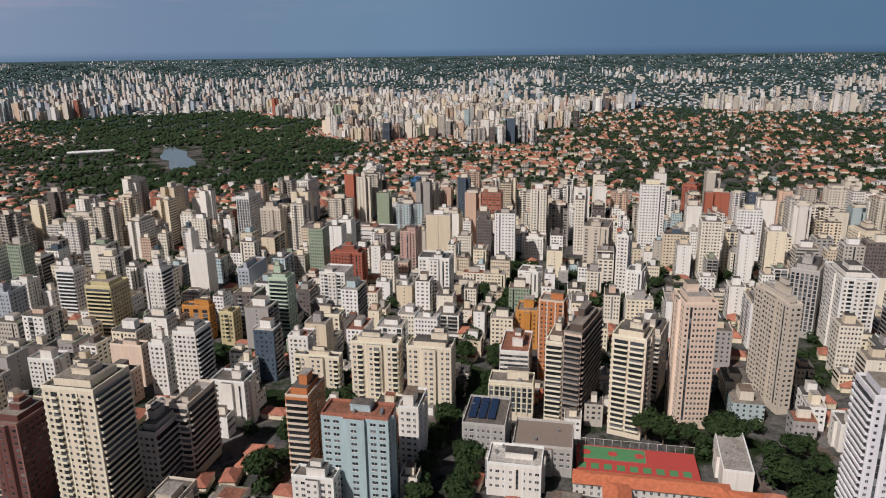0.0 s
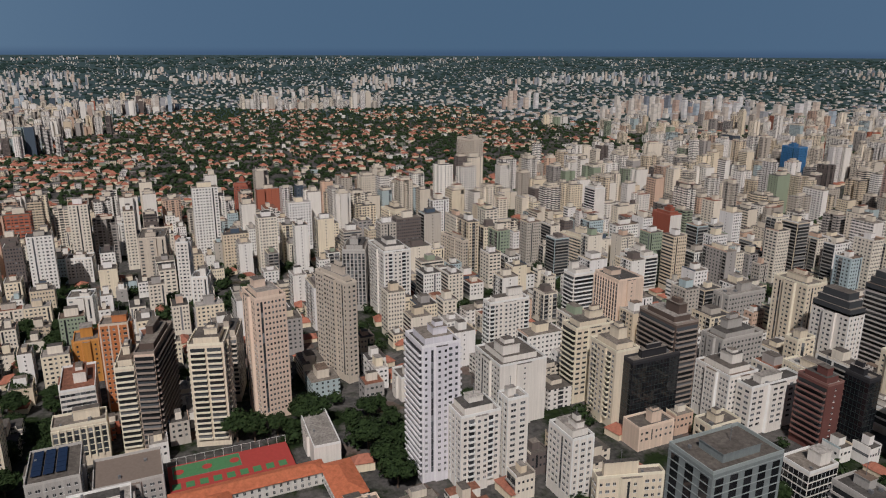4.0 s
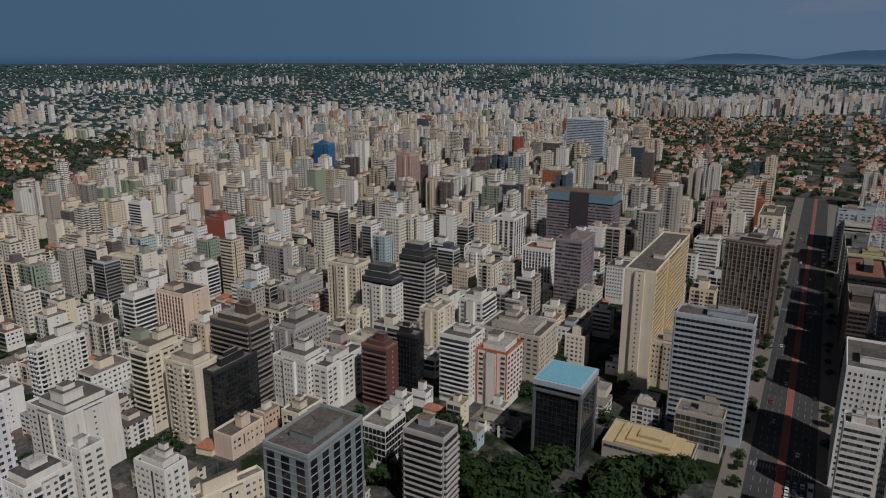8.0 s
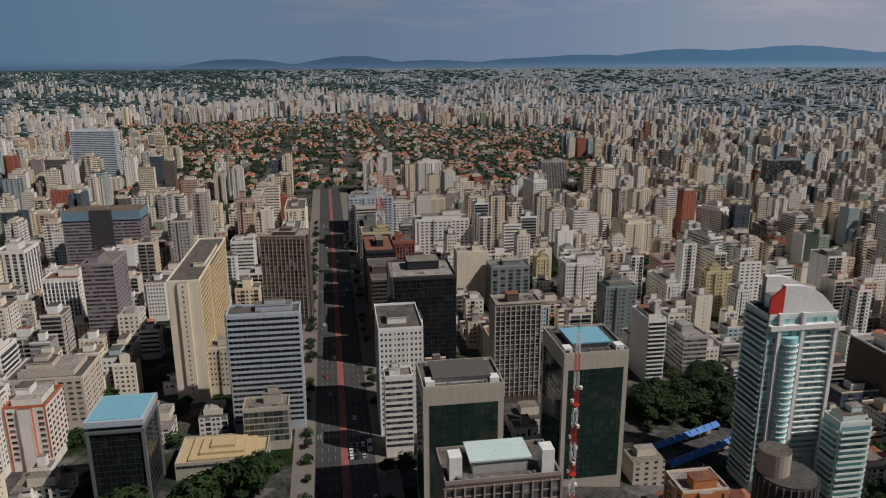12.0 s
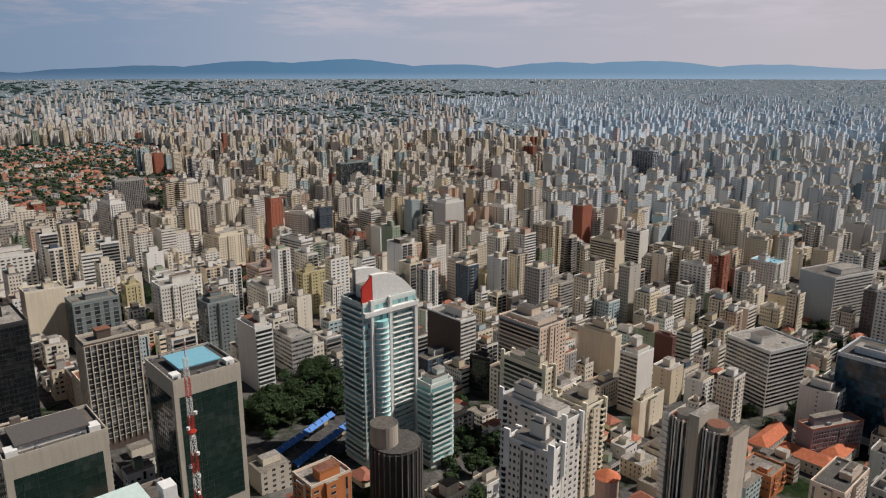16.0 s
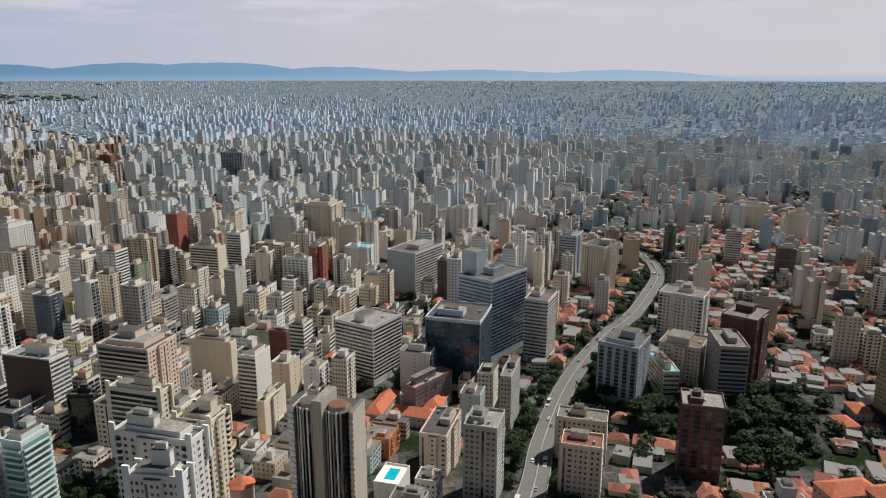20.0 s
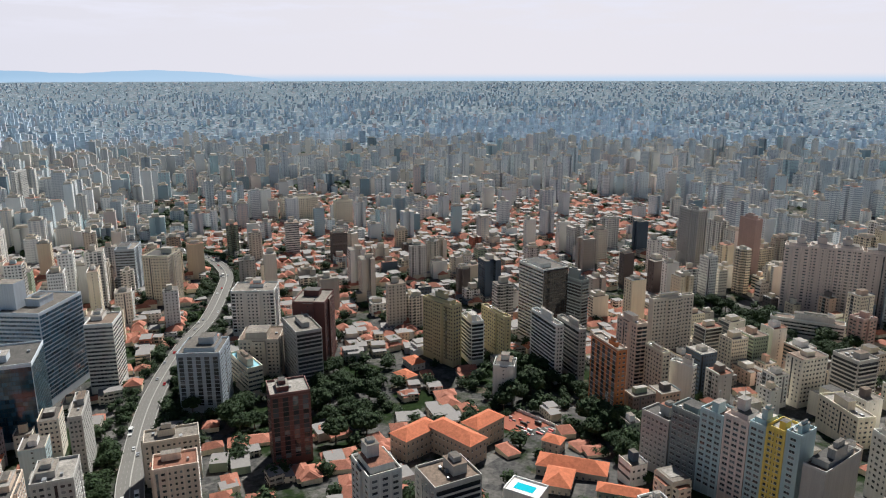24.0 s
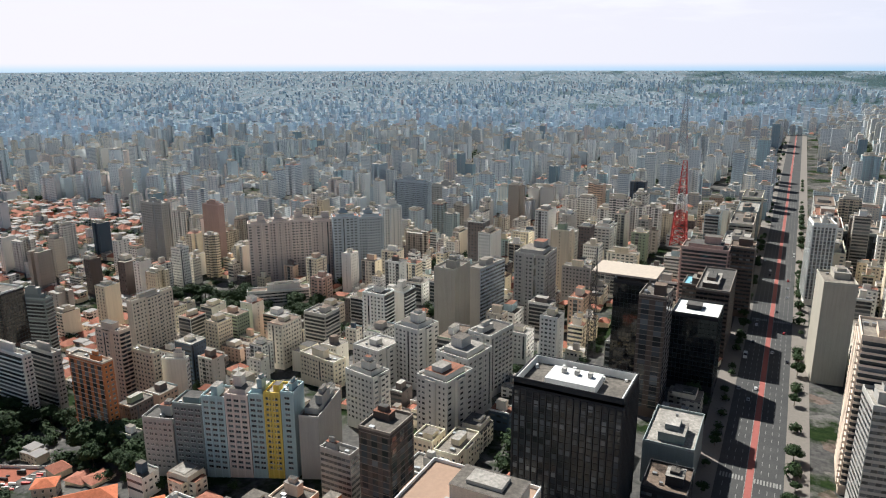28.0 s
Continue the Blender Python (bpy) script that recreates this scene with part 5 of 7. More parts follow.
hero(-303.7, 344.1, 17.9, 34.4, 32.9, 0, GREY, 'p', 'p', z=-6.7)
hero(-378.5, 431.1, 15.6, 38.9, 27.3, 0, GREY, 'p', 'p', z=-9.0)
hero(-278.7, 375.4, 9.2, 15.6, 33.2, 0, CREAM, 'p', 'p', z=-6.0)
hero(-306.7, 702.5, 26.3, 30.7, 37.3, 0, WHITE, 'V', 'V', z=-6.8)
hero(-227.1, 598.6, 24.7, 31.3, 33.6, 0, WHITE, 'v', 'p', z=-4.4)
hero(-283.1, 573.1, 19.2, 15.7, 35.4, 0, WHITE, 'v', 'p', z=-6.1)
blue_top = hero(-104.4, 315.2, 23.6, 24.8, 40.0, 0, BLACK, 'g', 'g', glass=M_BLACKG, lift=0, parapet=0, z=-0.7)
for z0_, z1_, o_, m_, n_ in ((40.0, 41.4, .9, M_METAL, "cornice"), (41.4, 43.4, -.6, M_FRAME, "recessed_storey"), (43.4, 46.2, 1.0, M_COOLBAND, "roof_storey")):
    b_ = Mesh()
    b_.box(-11.8 - o_, -12.4 - o_, z0_, 11.8 + o_, 12.4 + o_, z1_, 0, 0, True)
    part(n_, b_, m_, blue_top)
b_ = Mesh()
b_.box(-11.4, -12.0, 46.2, 11.4, 12.0, 46.6)
part("roof_deck", b_, M_BLUEROOF, blue_top, "bright blue roof membrane")
for sx_, sy_ in ((-1, -1), (1, -1), (1, 1), (-1, 1)):
    b_ = Mesh()
    b_.box(sx_ * 11.9 - .7, sy_ * 12.5 - .7, -3, sx_ * 11.9 + .7, sy_ * 12.5 + .7, 40)
    part("corner_pier", b_, M_METAL, blue_top)
hero(-92.6, 460.5, 18.4, 105.0, 77.0, 0, CREAM, 'k', 'q', wall2=GOLD, z=-0.3)
hero(-173.1, 528.1, 21.6, 33.0, 64.4, 0, MAUVE, 's', 'p', z=-2.8)
hero(-223.9, 704.2, 70.4, 30.0, 59.5, -0, MAUVE, 's', 's', top='blue', z=-4.3)
hero(-415.0, 1299.0, 72.9, 22.0, 98.9, -0, COOL_WHITE, 's', 's', glass=M_GLASSB, z=-10.1)
hero(-219.4, 573.9, 26.6, 22.0, 40.7, 0, WHITE, 'v', 'p', z=-4.2)
hero(-273.4, 555.8, 18.3, 17.9, 35.6, 0, WHITE, 'p', 'p', z=-5.8)
hero(-285.6, 652.6, 23.2, 29.8, 48.0, 0, WHITE, 'V', 'V', z=-6.2)
hero(-168.0, 404.5, 41.5, 31.8, 31.8, 0, BEIGE, 'P', 'p', z=-2.6)
hero(-176.7, 696.8, 17.1, 23.6, 29.8, 0, BROWN, 'v', 'v', z=-2.9)
hero(-43.3, 545.2, 33.9, 24.0, 71.2, -8, BROWN, 'v', 'p')
hero(-43.5, 373.3, 38.7, 16.0, 69.1, -0, BLUE_GREY, 's', 'p', near=True, glass=M_BLACKG)
hero(-43.2, 351.6, 23.5, 14.0, 23.9, -0, CONCRETE, 'S', 'S')
hero(29.4, 370.1, 24.1, 40.0, 62.2, -0, WHITE, 'q', 'q')
hero(26.0, 333.5, 14.4, 12.0, 45.0, -0, WHITE, 's', 's')
hero(52.1, 453.8, 42.9, 40.0, 64.4, -0, BLACK, 'g', 'g', glass=M_BLACKG)
hero(48.7, 280.5, 34.9, 26.7, 67.1, 0, CONCRETE, 'G', 'G', near=True, top='heli', glass=M_GLASSG)
hero(116.9, 309.5, 31.9, 34.7, 71.1, 0, CONCRETE, 'G', 'G', near=True, top='pad', glass=M_GLASSG, z=-4.1)
hero(46.6, 196.2, 36.8, 20.0, 75.0, -0, BROWN, 'v', 'v', top='white')
hero(102.0, 388.4, 27.7, 14.6, 64.4, 0, BROWN, 'v', 'v', trim=(0.52, 0.47, 0.39), z=-2.4)
hero(139.0, 556.7, 33.2, 20.0, 41.1, -0, SLATE, 'V', 'V', z=-6.5)
hero(206.2, 572.4, 28.4, 21.6, 43.8, 0, WHITE, 'q', 'q', z=-13.9)
hero(110.7, 577.8, 27.1, 18.0, 46.3, -0, CREAM, 'K', 'K', z=-3.4)
hero(104.7, 713.7, 57.0, 20.0, 44.7, -0, WHITE, 'P', 'p', z=-2.7)
hero(114.1, 876.4, 37.0, 16.0, 36.5, -0, CREAM, 'p', 'p', z=-3.7)
hero(32.1, 635.1, 26.9, 25.0, 49.8, -0, YELLOW, 's', 's')
hero(56.5, 632.4, 19.7, 20.0, 40.8, -0, BRICK, 'v', 'v')
hero(34.2, 777.3, 47.8, 16.0, 55.3, -0, BLUE_GREY, 'P', 'P')
hero(-95.1, 686.6, 21.4, 18.0, 33.4, -0, WHITE, 's', 'p', z=-0.5)
hero(-72.8, 862.6, 20.3, 15.0, 43.1, -0, BRICK, 'K', 'K')
hero(-105.9, 808.1, 18.3, 15.0, 50.7, -0, PINK, 'p', 'p', z=-0.8)
hero(319.8, 633.8, 22.0, 27.4, 37.2, 0, PINK, 's', 's', z=-26.4)
hero(285.7, 566.9, 12.6, 41.1, 34.1, 0, WHITE, 'p', 'p', z=-22.6)
hero(388.3, 683.9, 15.9, 38.8, 54.5, 8, WHITE, 's', 's', z=-33.9)
hero(340.2, 574.6, 24.6, 12.8, 42.5, 0, YELLOW, 'p', 'b', z=-28.6)
hero(207.6, 429.4, 12.9, 27.7, 46.1, 0, WHITE, 'B', 'K', z=-14.0)
hero(213.8, 501.4, 25.1, 19.1, 45.2, 0, SLATE, 'p', 'V', z=-14.7)
hero(245.4, 444.5, 17.6, 26.9, 29.8, 0, GREY, 's', 's', z=-18.2)
hero(511.4, 883.1, 23.5, 40.7, 44.2, 24, WHITE, 'p', 'P', z=-40.0)
hero(196.9, 807.6, 8.8, 35.2, 60.5, 8, BROWN, 'V', 'V', z=-12.9)
hero(265.2, 920.5, 19.4, 36.1, 65.0, 8, WHITE, 'p', 'p', z=-20.4)
hero(185.1, 613.3, 12.7, 14.0, 35.0, -0, YELLOW, 'p', 'p', z=-11.6)
hero(143.4, 1105.6, 35.5, 14.0, 54.0, -0, WHITE, 'p', 'p', z=-7.0)
hero(391.4, 1247.3, 48.1, 16.0, 58.0, -0, GREY, 'v', 'v', z=-34.3)
hero(457.8, 1161.2, 19.9, 36.1, 66.1, 8, WHITE, 'p', 'K', z=-40.0)
hero(313.8, 881.9, 17.7, 41.9, 52.1, 0, CREAM, 'p', 'p', z=-25.7)
glass_tower = hero(218.0, 297.3, 35.9, 20.2, 97.3, 0, SEA_WHITE, 'S', 'B', near=True, top='crest', glass=M_AQUA, z=-15.2)
hero(238.6, 274.1, 16.5, 11.8, 50.6, 0, SEA_WHITE, 'B', 'B', near=True, glass=M_AQUA, z=-17.4)
hero(228.8, 189.6, 11.8, 37.6, 69.0, 0, WHITE, 'p', 'c', near=True, top='fins', z=-16.4)
hero(191.5, 160.8, 8.1, 20.4, 72.0, 8, WHITE, 'p', 'q', near=True, top='fins', z=-12.3)
hero(284.8, 208.7, 17.5, 19.8, 52.8, 0, CREAM, 'b', 'c', near=True, top='fins', z=-22.5)
hero(348.0, 380.3, 15.9, 38.4, 48.7, 0, WHITE, 's', 'K', wall2=BROWN, z=-29.5)
hero(332.0, 330.2, 6.0, 16.9, 31.3, 16, BLACK, 'g', 'g', glass=M_BLACKG, z=-27.7)
hero(378.6, 324.4, 29.8, 40.7, 55.9, 0, TAN, 'p', 'B', wall2=BLUE_GREY, z=-32.8)
hero(306.2, 264.3, 9.8, 33.8, 53.1, 0, CREAM, 'p', 'B', top='fins', z=-24.9)
hero(499.6, 532.4, 10.8, 29.0, 45.1, 0, WHITE, 'q', 'q', z=-40.0)
hero(519.1, 504.0, 36.5, 16.8, 35.4, 0, YELLOW, 'p', 'K', z=-40.0)
hero(613.4, 677.4, 32.7, 26.0, 76.6, 0, WHITE, 'p', 'p', top='step', z=-40.0)
hero(454.6, 317.2, 8.4, 37.2, 35.7, 0, CREAM, 'K', 'K', z=-40.0)
hero(412.1, 254.9, 20.4, 14.3, 46.0, 0, WHITE, 'K', 's', z=-36.5)
hero(481.2, 273.1, 5.6, 15.8, 38.1, 0, MAROON, 'p', 'K', z=-40.0)
hero(384.2, 226.6, 28.5, 5.7, 27.1, 0, CREAM, 'k', 'K', z=-33.5)
hero(222.2, 614.2, 32.9, 12.6, 38.9, 0, WHITE, 'q', 'q', z=-15.6)
hero(354.6, 798.6, 34.6, 33.3, 41.3, 8, CREAM, 'p', 'p', z=-30.2)
hero(515.9, 772.0, 13.6, 31.9, 45.0, 0, BROWN, 'V', 'V', z=-40.0)
hero(591.8, 822.9, 16.4, 26.9, 45.1, 0, WHITE, 's', 's', z=-40.0)
hero(820.1, 1198.9, 68.6, 18.0, 62.7, -0, SLATE, 'g', 'g', z=-40.0)
hero(558.8, 677.7, 10.5, 38.2, 33.0, 8, WHITE, 'p', 'p', z=-40.0)
hero(731.9, 691.6, 26.0, 33.9, 54.0, 0, WHITE, 'p', 'p', z=-40.0)
hospital = hero(583.3, 117.0, 54.0, 34.9, 72.0, -24, COOL_WHITE, 'S', 's', glass=M_GLASSB, z=-40.0)
hero(511.4, 129.6, 43.0, 43.8, 58.0, 0, COOL_WHITE, 'g', 'g', glass=M_GLASSB, z=-40.0)
hero(503.1, 203.6, 38.7, 38.4, 48.9, -16, WHITE, 's', 's', glass=M_BLACKG, z=-40.0)
hero(453.6, 138.2, 41.2, 12.0, 25.2, -24, MAUVE, 'q', 'K', cap=M_TILES, z=-40.0)
hero(576.6, 73.8, 29.0, 20.6, 55.8, -8, WHITE, 's', 's', cap=PALE_GREEN, z=-40.0)
hero(517.5, 1.6, 32.2, 30.4, 45.8, -16, BLUE_GREY, 'p', 'V', z=-40.0)
hero(533.7, -28.5, 39.6, 11.9, 24.0, 16, CREAM, 's', 's', roof=M_BLUEROOF, z=-40.0)
hero(560.5, -44.3, 31.5, 32.0, 34.1, -16, BEIGE, 'p', 'p', z=-40.0)
hero(534.6, -73.3, 38.8, 20.7, 48.0, 8, GREY, 'p', 'B', z=-40.0)
hero(574.4, -90.0, 36.8, 27.1, 57.2, -24, MAROON, 'p', 'k', z=-40.0)
hero(661.7, -48.9, 30.3, 39.8, 44.5, -16, WHITE, 'p', 'c', z=-40.0)
hero(412.1, -45.9, 22.0, 24.2, 48.5, -0, MAROON, 'V', 'V', z=-36.5)
hero(358.1, 20.0, 16.0, 22.2, 34.9, -0, TAN, 'p', 'p', near=True, z=-30.6)
hero(411.9, 23.7, 16.0, 30.8, 28.9, -0, BEIGE, 'p', 'p', near=True, z=-36.5)
hero(342.1, 72.0, 22.0, 18.4, 46.9, 0, GREY, 'p', 'p', near=True, z=-28.8)
hero(373.3, 105.6, 35.3, 16.5, 27.7, 0, TAN, 'p', 'p', near=True, z=-32.3)
hero(448.4, 76.6, 36.5, 7.7, 43.2, 0, GREY, 'q', 'q', z=-40.0)
hero(739.3, 239.8, 56.5, 38.2, 49.9, -16, WHITE, 's', 'K', wall2=BLUE_GREY, z=-40.0)
hero(776.8, 323.8, 22.3, 29.5, 36.9, 0, WHITE, 'p', 'p', roof=M_BLUEROOF, z=-40.0)
hero(796.7, 434.5, 15.2, 34.4, 64.7, 0, WHITE, 'c', 'c', z=-40.0)
hero(861.7, 410.2, 40.3, 39.6, 71.3, 0, CREAM, 'c', 'c', z=-40.0)
hero(706.1, 447.7, 18.0, 18.6, 61.3, 0, WHITE, 'K', 'B', z=-40.0)
hero(659.9, 457.2, 16.1, 35.9, 55.2, 0, CREAM, 'K', 'B', z=-40.0)
hero(670.5, 353.1, 9.4, 30.6, 46.2, 0, WHITE, 'p', 'P', z=-40.0)
hero(793.7, 36.9, 31.3, 27.8, 53.8, -24, CREAM, 'p', 'p', z=-40.0)
hero(867.5, 75.5, 38.9, 21.0, 48.1, -8, BLUE_GREY, 'p', 's', z=-40.0)
hero(962.6, 236.7, 33.6, 25.9, 57.3, -8, WHITE, 'p', 'p', z=-40.0)
hero(1336.0, 841.8, 20.0, 52.1, 79.3, -0, STEEL, 'V', 'V', glass=M_BLACKG, z=-40.0)
hero(1392.4, 281.1, 39.6, 6.4, 79.7, -16, WHITE, 'p', 'p', z=-40.0)
hero(1180.1, -167.8, 16.0, 61.5, 40.9, -0, CREAM, 'p', 'p', z=-40.0)
hero(1117.5, -229.8, 16.0, 27.7, 42.5, -0, CREAM, 'p', 'p', z=-40.0)
hero(553.6, 435.4, 33.4, 22.2, 34.0, 0, GREY, 's', 's', z=-40.0)
hero(383.3, -258.6, 32.1, 7.5, 57.2, 0, RUST, 'V', 'p', z=-33.4)
hero(423.0, -305.1, 25.0, 9.7, 58.4, 0, TAN, 'p', 'b', z=-37.7)
hero(450.1, -361.1, 5.5, 39.8, 64.4, 0, BEIGE, 'K', 'p', z=-40.0)
hero(398.5, -310.9, 21.0, 6.5, 41.0, 0, CREAM, 'p', 'p', z=-35.0)
hero(383.8, -323.0, 17.8, 5.9, 31.7, 24, WHITE, 'K', 'p', z=-33.4)
hero(534.7, -192.1, 36.8, 9.7, 54.1, 24, YELLOW, 'q', 'p', z=-40.0)
hero(525.8, -216.3, 25.3, 11.1, 38.8, 0, WHITE, 'B', 'B', z=-40.0)
hero(534.9, -242.7, 39.7, 5.8, 38.8, 8, YELLOW, 'p', 'p', z=-40.0)
hero(541.9, -291.8, 37.7, 26.5, 75.2, 8, WHITE, 's', 'g', wall2=BLACK, glass=M_BLACKG, z=-40.0)
hero(566.8, -335.2, 38.0, 8.9, 52.6, 16, SLATE, 'B', 'B', z=-40.0)
hero(478.8, -262.7, 43.7, 6.2, 49.4, 0, WHITE, 'B', 'p', z=-40.0)
hero(470.6, -280.7, 36.7, 5.9, 45.0, 0, GREY, 'B', 'p', z=-40.0)
hero(444.9, -210.1, 16.7, 15.9, 31.1, -32, WHITE, 'K', 'k', z=-40.0)
hero(222.6, -327.7, 22.8, 14.8, 36.3, -10, SOFT_WHITE, 'p', 'P', z=-15.7)
hero(249.0, -379.7, 22.9, 24.6, 32.8, -10, SOFT_WHITE, 'p', 'P', z=-18.6)
hero(225.8, -393.9, 21.2, 22.1, 43.8, -10, SOFT_WHITE, 'p', 'P', z=-16.0)
hero(170.8, -329.8, 21.5, 25.0, 39.2, -10, SOFT_WHITE, 'p', 'P', z=-10.0)
hero(172.4, -359.2, 23.6, 26.0, 42.1, -10, SOFT_WHITE, 'p', 'P', z=-10.2)
hero(171.0, -396.1, 17.5, 27.3, 43.3, -10, SOFT_WHITE, 'p', 'P', z=-10.0)
hero(292.7, -374.4, 34.6, 11.9, 22.0, -10, CREAM, 'p', 'p', z=-23.4)
hero(339.8, -436.5, 21.3, 19.6, 33.9, 0, GREY, 'B', 'B', z=-28.6)
hero(421.7, -543.9, 14.1, 16.6, 31.7, 0, PINK, 'P', 'P', z=-37.6)
hero(301.0, -462.8, 20.9, 15.6, 43.8, 0, WHITE, 'p', 'B', wall2=BROWN, z=-24.3)
hero(296.5, -493.1, 15.2, 19.1, 37.5, 0, WHITE, 'K', 'B', wall2=BLACK, z=-23.8)
hero(236.3, -469.4, 18.0, 27.1, 66.4, 0, CONCRETE, 'K', 'K', z=-17.2)
hero(228.6, -516.7, 13.7, 38.8, 56.1, -8, GREY, 'K', 's', wall2=BLUE_GREY, z=-16.3)
hero(191.4, -534.6, 26.7, 29.1, 63.0, 0, GREY, 'p', 'p', z=-12.3)
for cx_, cy_, n_, d_, h_, c_ in ((511.0, -606.8, 4, 23.3, 70.0, ROSE), (446.5, -646.1, 2, 28.6, 74.0, BLUE_GREY)):
    for k in range(n_):
        o_ = (k - (n_ - 1) / 2) * d_
        hero(cx_ + .743 * o_, cy_ + .669 * o_, 17 + 3 * (k % 2), d_ - .4, h_ + (k * 5 % 3), -48, c_, 'p', 'P' if k % 2 else 'p', z=-40.0, top='step', group="long block of joined towers")
hero(465.8, -529.1, 14.0, 61.9, 18.8, -48, WHITE, 's', 's', z=-40.0)
hero(432.6, -694.6, 16.0, 23.3, 76.9, -30, WHITE, 'p', 'p', z=-38.8)
hero(705.2, -588.0, 36.9, 13.4, 78.2, 0, GREY, 'p', 'p', z=-40.0)
hero(669.0, -646.7, 26.6, 10.6, 68.3, 0, PINK, 'K', 'K', z=-40.0)
hero(552.7, -958.2, 58.8, 16.0, 62.1, -0, BLUE_GREY, 'q', 'q', z=-40.0)
hero(517.6, -1000.1, 47.3, 16.0, 51.2, -0, GREY, 'p', 'p', z=-40.0)
hero(157.1, -245.2, 16.6, 20.7, 50.9, 0, BROWN, 'V', 'V', z=-8.5)
hero(185.8, -247.2, 17.9, 7.4, 31.0, 0, GREY, 's', 's', z=-11.6)
hero(164.3, -298.6, 12.1, 14.9, 16.4, 0, CREAM, 'p', 'p', z=-9.3)
hero(87.8, -184.0, 41.0, 34.0, 61.0, -0, BEIGE, 'P', 'P', cap=M_WHITE, roof=M_TERRACE, z=-0.6)
hero(80.5, -284.0, 49.0, 28.5, 62.0, 0, BLACK, 'v', 'v', top='black')
hero(86.5, -428.5, 22.9, 22.1, 72.8, 0, BLACK, 'g', 'g', top='canopy', glass=M_BLACKG, z=-2.0)
hero(68.2, -397.1, 15.4, 22.3, 73.7, 0, BROWN, 'V', 'V')
hero(50.5, -447.5, 27.5, 30.0, 50.2, -0, BLACK, 'g', 'g', glass=M_BLACKG, roof=M_WHITE)
hero(57.7, -538.9, 29.4, 24.0, 41.1, -0, BROWN, 's', 's', roof=M_BLUEROOF)
hero(64.8, -590.6, 36.2, 24.0, 56.7, -0, PINK, 'B', 'B')
hero(38.4, -604.0, 19.1, 24.0, 57.6, -0, BROWN, 's', 's')
hero(-25.5, -497.5, 19.1, 29.8, 67.4, 8, CONCRETE, 'K', 'K')
hero(-40.6, -364.7, 19.2, 28.8, 80.6, 0, TAN, 'B', 'B')
hero(-45.1, -338.4, 19.2, 21.5, 58.0, 8, GREY, 's', 's')
hero(-59.0, -799.4, 54.4, 30.0, 38.7, -0, SLATE, 'g', 'g')
hero(-17.4, -663.7, 17.0, 27.8, 71.2, 8, WHITE, 'v', 'v')
hero(243.3, -552.1, 27.5, 15.7, 27.9, 0, CREAM, 'p', 'p', z=-18.0)
hero(267.4, -830.0, 30.7, 32.7, 40.7, -8, WHITE, 'p', 'p', z=-20.6)
hero(188.3, -749.4, 18.4, 33.6, 42.0, 0, WHITE, 'P', 'P', z=-11.9)
hero(198.6, -470.8, 14.1, 9.2, 28.5, 0, BEIGE, 'p', 'p', z=-13.0)

# ---- low houses, courts and masts that stand out ----
def hip_house(x, y, w, d, h, rot, wall, tiles, label, roof_h=3.2, floors=2, name="house"):
    claim(x, y, w + 2, d + 2, rot)
    ob = thing(name, pose(x, y, land(x, y), 0, 0, rot), label, "house")
    b = Mesh()
    b.box(-w / 2, -d / 2, -5, w / 2, d / 2, h)
    part("wall", b, paint(wall), ob)
    r = Mesh()
    e, k = .7, min(w, d) / 2
    c = [(-w / 2 - e, -d / 2 - e, h + .02), (w / 2 + e, -d / 2 - e, h + .02), (w / 2 + e, d / 2 + e, h + .02), (-w / 2 - e, d / 2 + e, h + .02)]
    if w >= d:
        t = [(-w / 2 + k, 0, h + roof_h), (w / 2 - k, 0, h + roof_h)]
        r.face([c[0], c[1], t[1], t[0]]), r.face([c[1], c[2], t[1]]), r.face([c[2], c[3], t[0], t[1]]), r.face([c[3], c[0], t[0]])
    else:
        t = [(0, -d / 2 + k, h + roof_h), (0, d / 2 - k, h + roof_h)]
        r.face([c[0], c[1], t[0]]), r.face([c[1], c[2], t[1], t[0]]), r.face([c[2], c[3], t[1]]), r.face([c[3], c[0], t[0], t[1]])
    r.face(c[::-1])
    part("roof", r, tiles, ob, "tiled hipped roof")
    for j in range(floors):
        z = 1.2 + j * (h - .6) / floors
        for k in range(max(2, int(w / 3.4))):
            for sy, a in ((-1, 0), (1, 180)):
                m = part("window", window_mesh(1.1, 1.7, M_GLASS), None, ob)
                m.matrix_local = pose(-w / 2 + (k + .5) * w / max(2, int(w / 3.4)), sy * d / 2, z, 0, 0, a)
        for k in range(max(2, int(d / 3.4))):
            for sx, a in ((-1, 270), (1, 90)):
                m = part("window", window_mesh(1.1, 1.7, M_GLASS), None, ob)
                m.matrix_local = pose(sx * w / 2, -d / 2 + (k + .5) * d / max(2, int(d / 3.4)), z, 0, 0, a)
    return ob


# the old mansion and the houses beside it
v = hip_house(372, -143, 38, 15, 16, 25, (0.56, 0.44, 0.33), M_ORROOF, "old tan mansion with orange tiled hipped roofs", 4, 3, "mansion")
hip_house(386, -121, 15, 30, 16, 25, (0.56, 0.44, 0.33), M_ORROOF, "tan side wing of the old mansion", 4, 3, "mansion_wing")
hip_house(383, -166, 14, 26, 16, 25, (0.56, 0.44, 0.33), M_ORROOF, "tan side wing of the old mansion", 4, 3, "mansion_wing")
hip_house(320, -196, 40, 15, 6, 52, (0.50, 0.42, 0.34), M_ORROOF, "long low house with a wide orange tiled roof", 4.5, 1)
hip_house(309, -181, 15, 20, 6, 52, (0.50, 0.42, 0.34), M_ORROOF, "low house wing with an orange tiled roof", 4, 1)
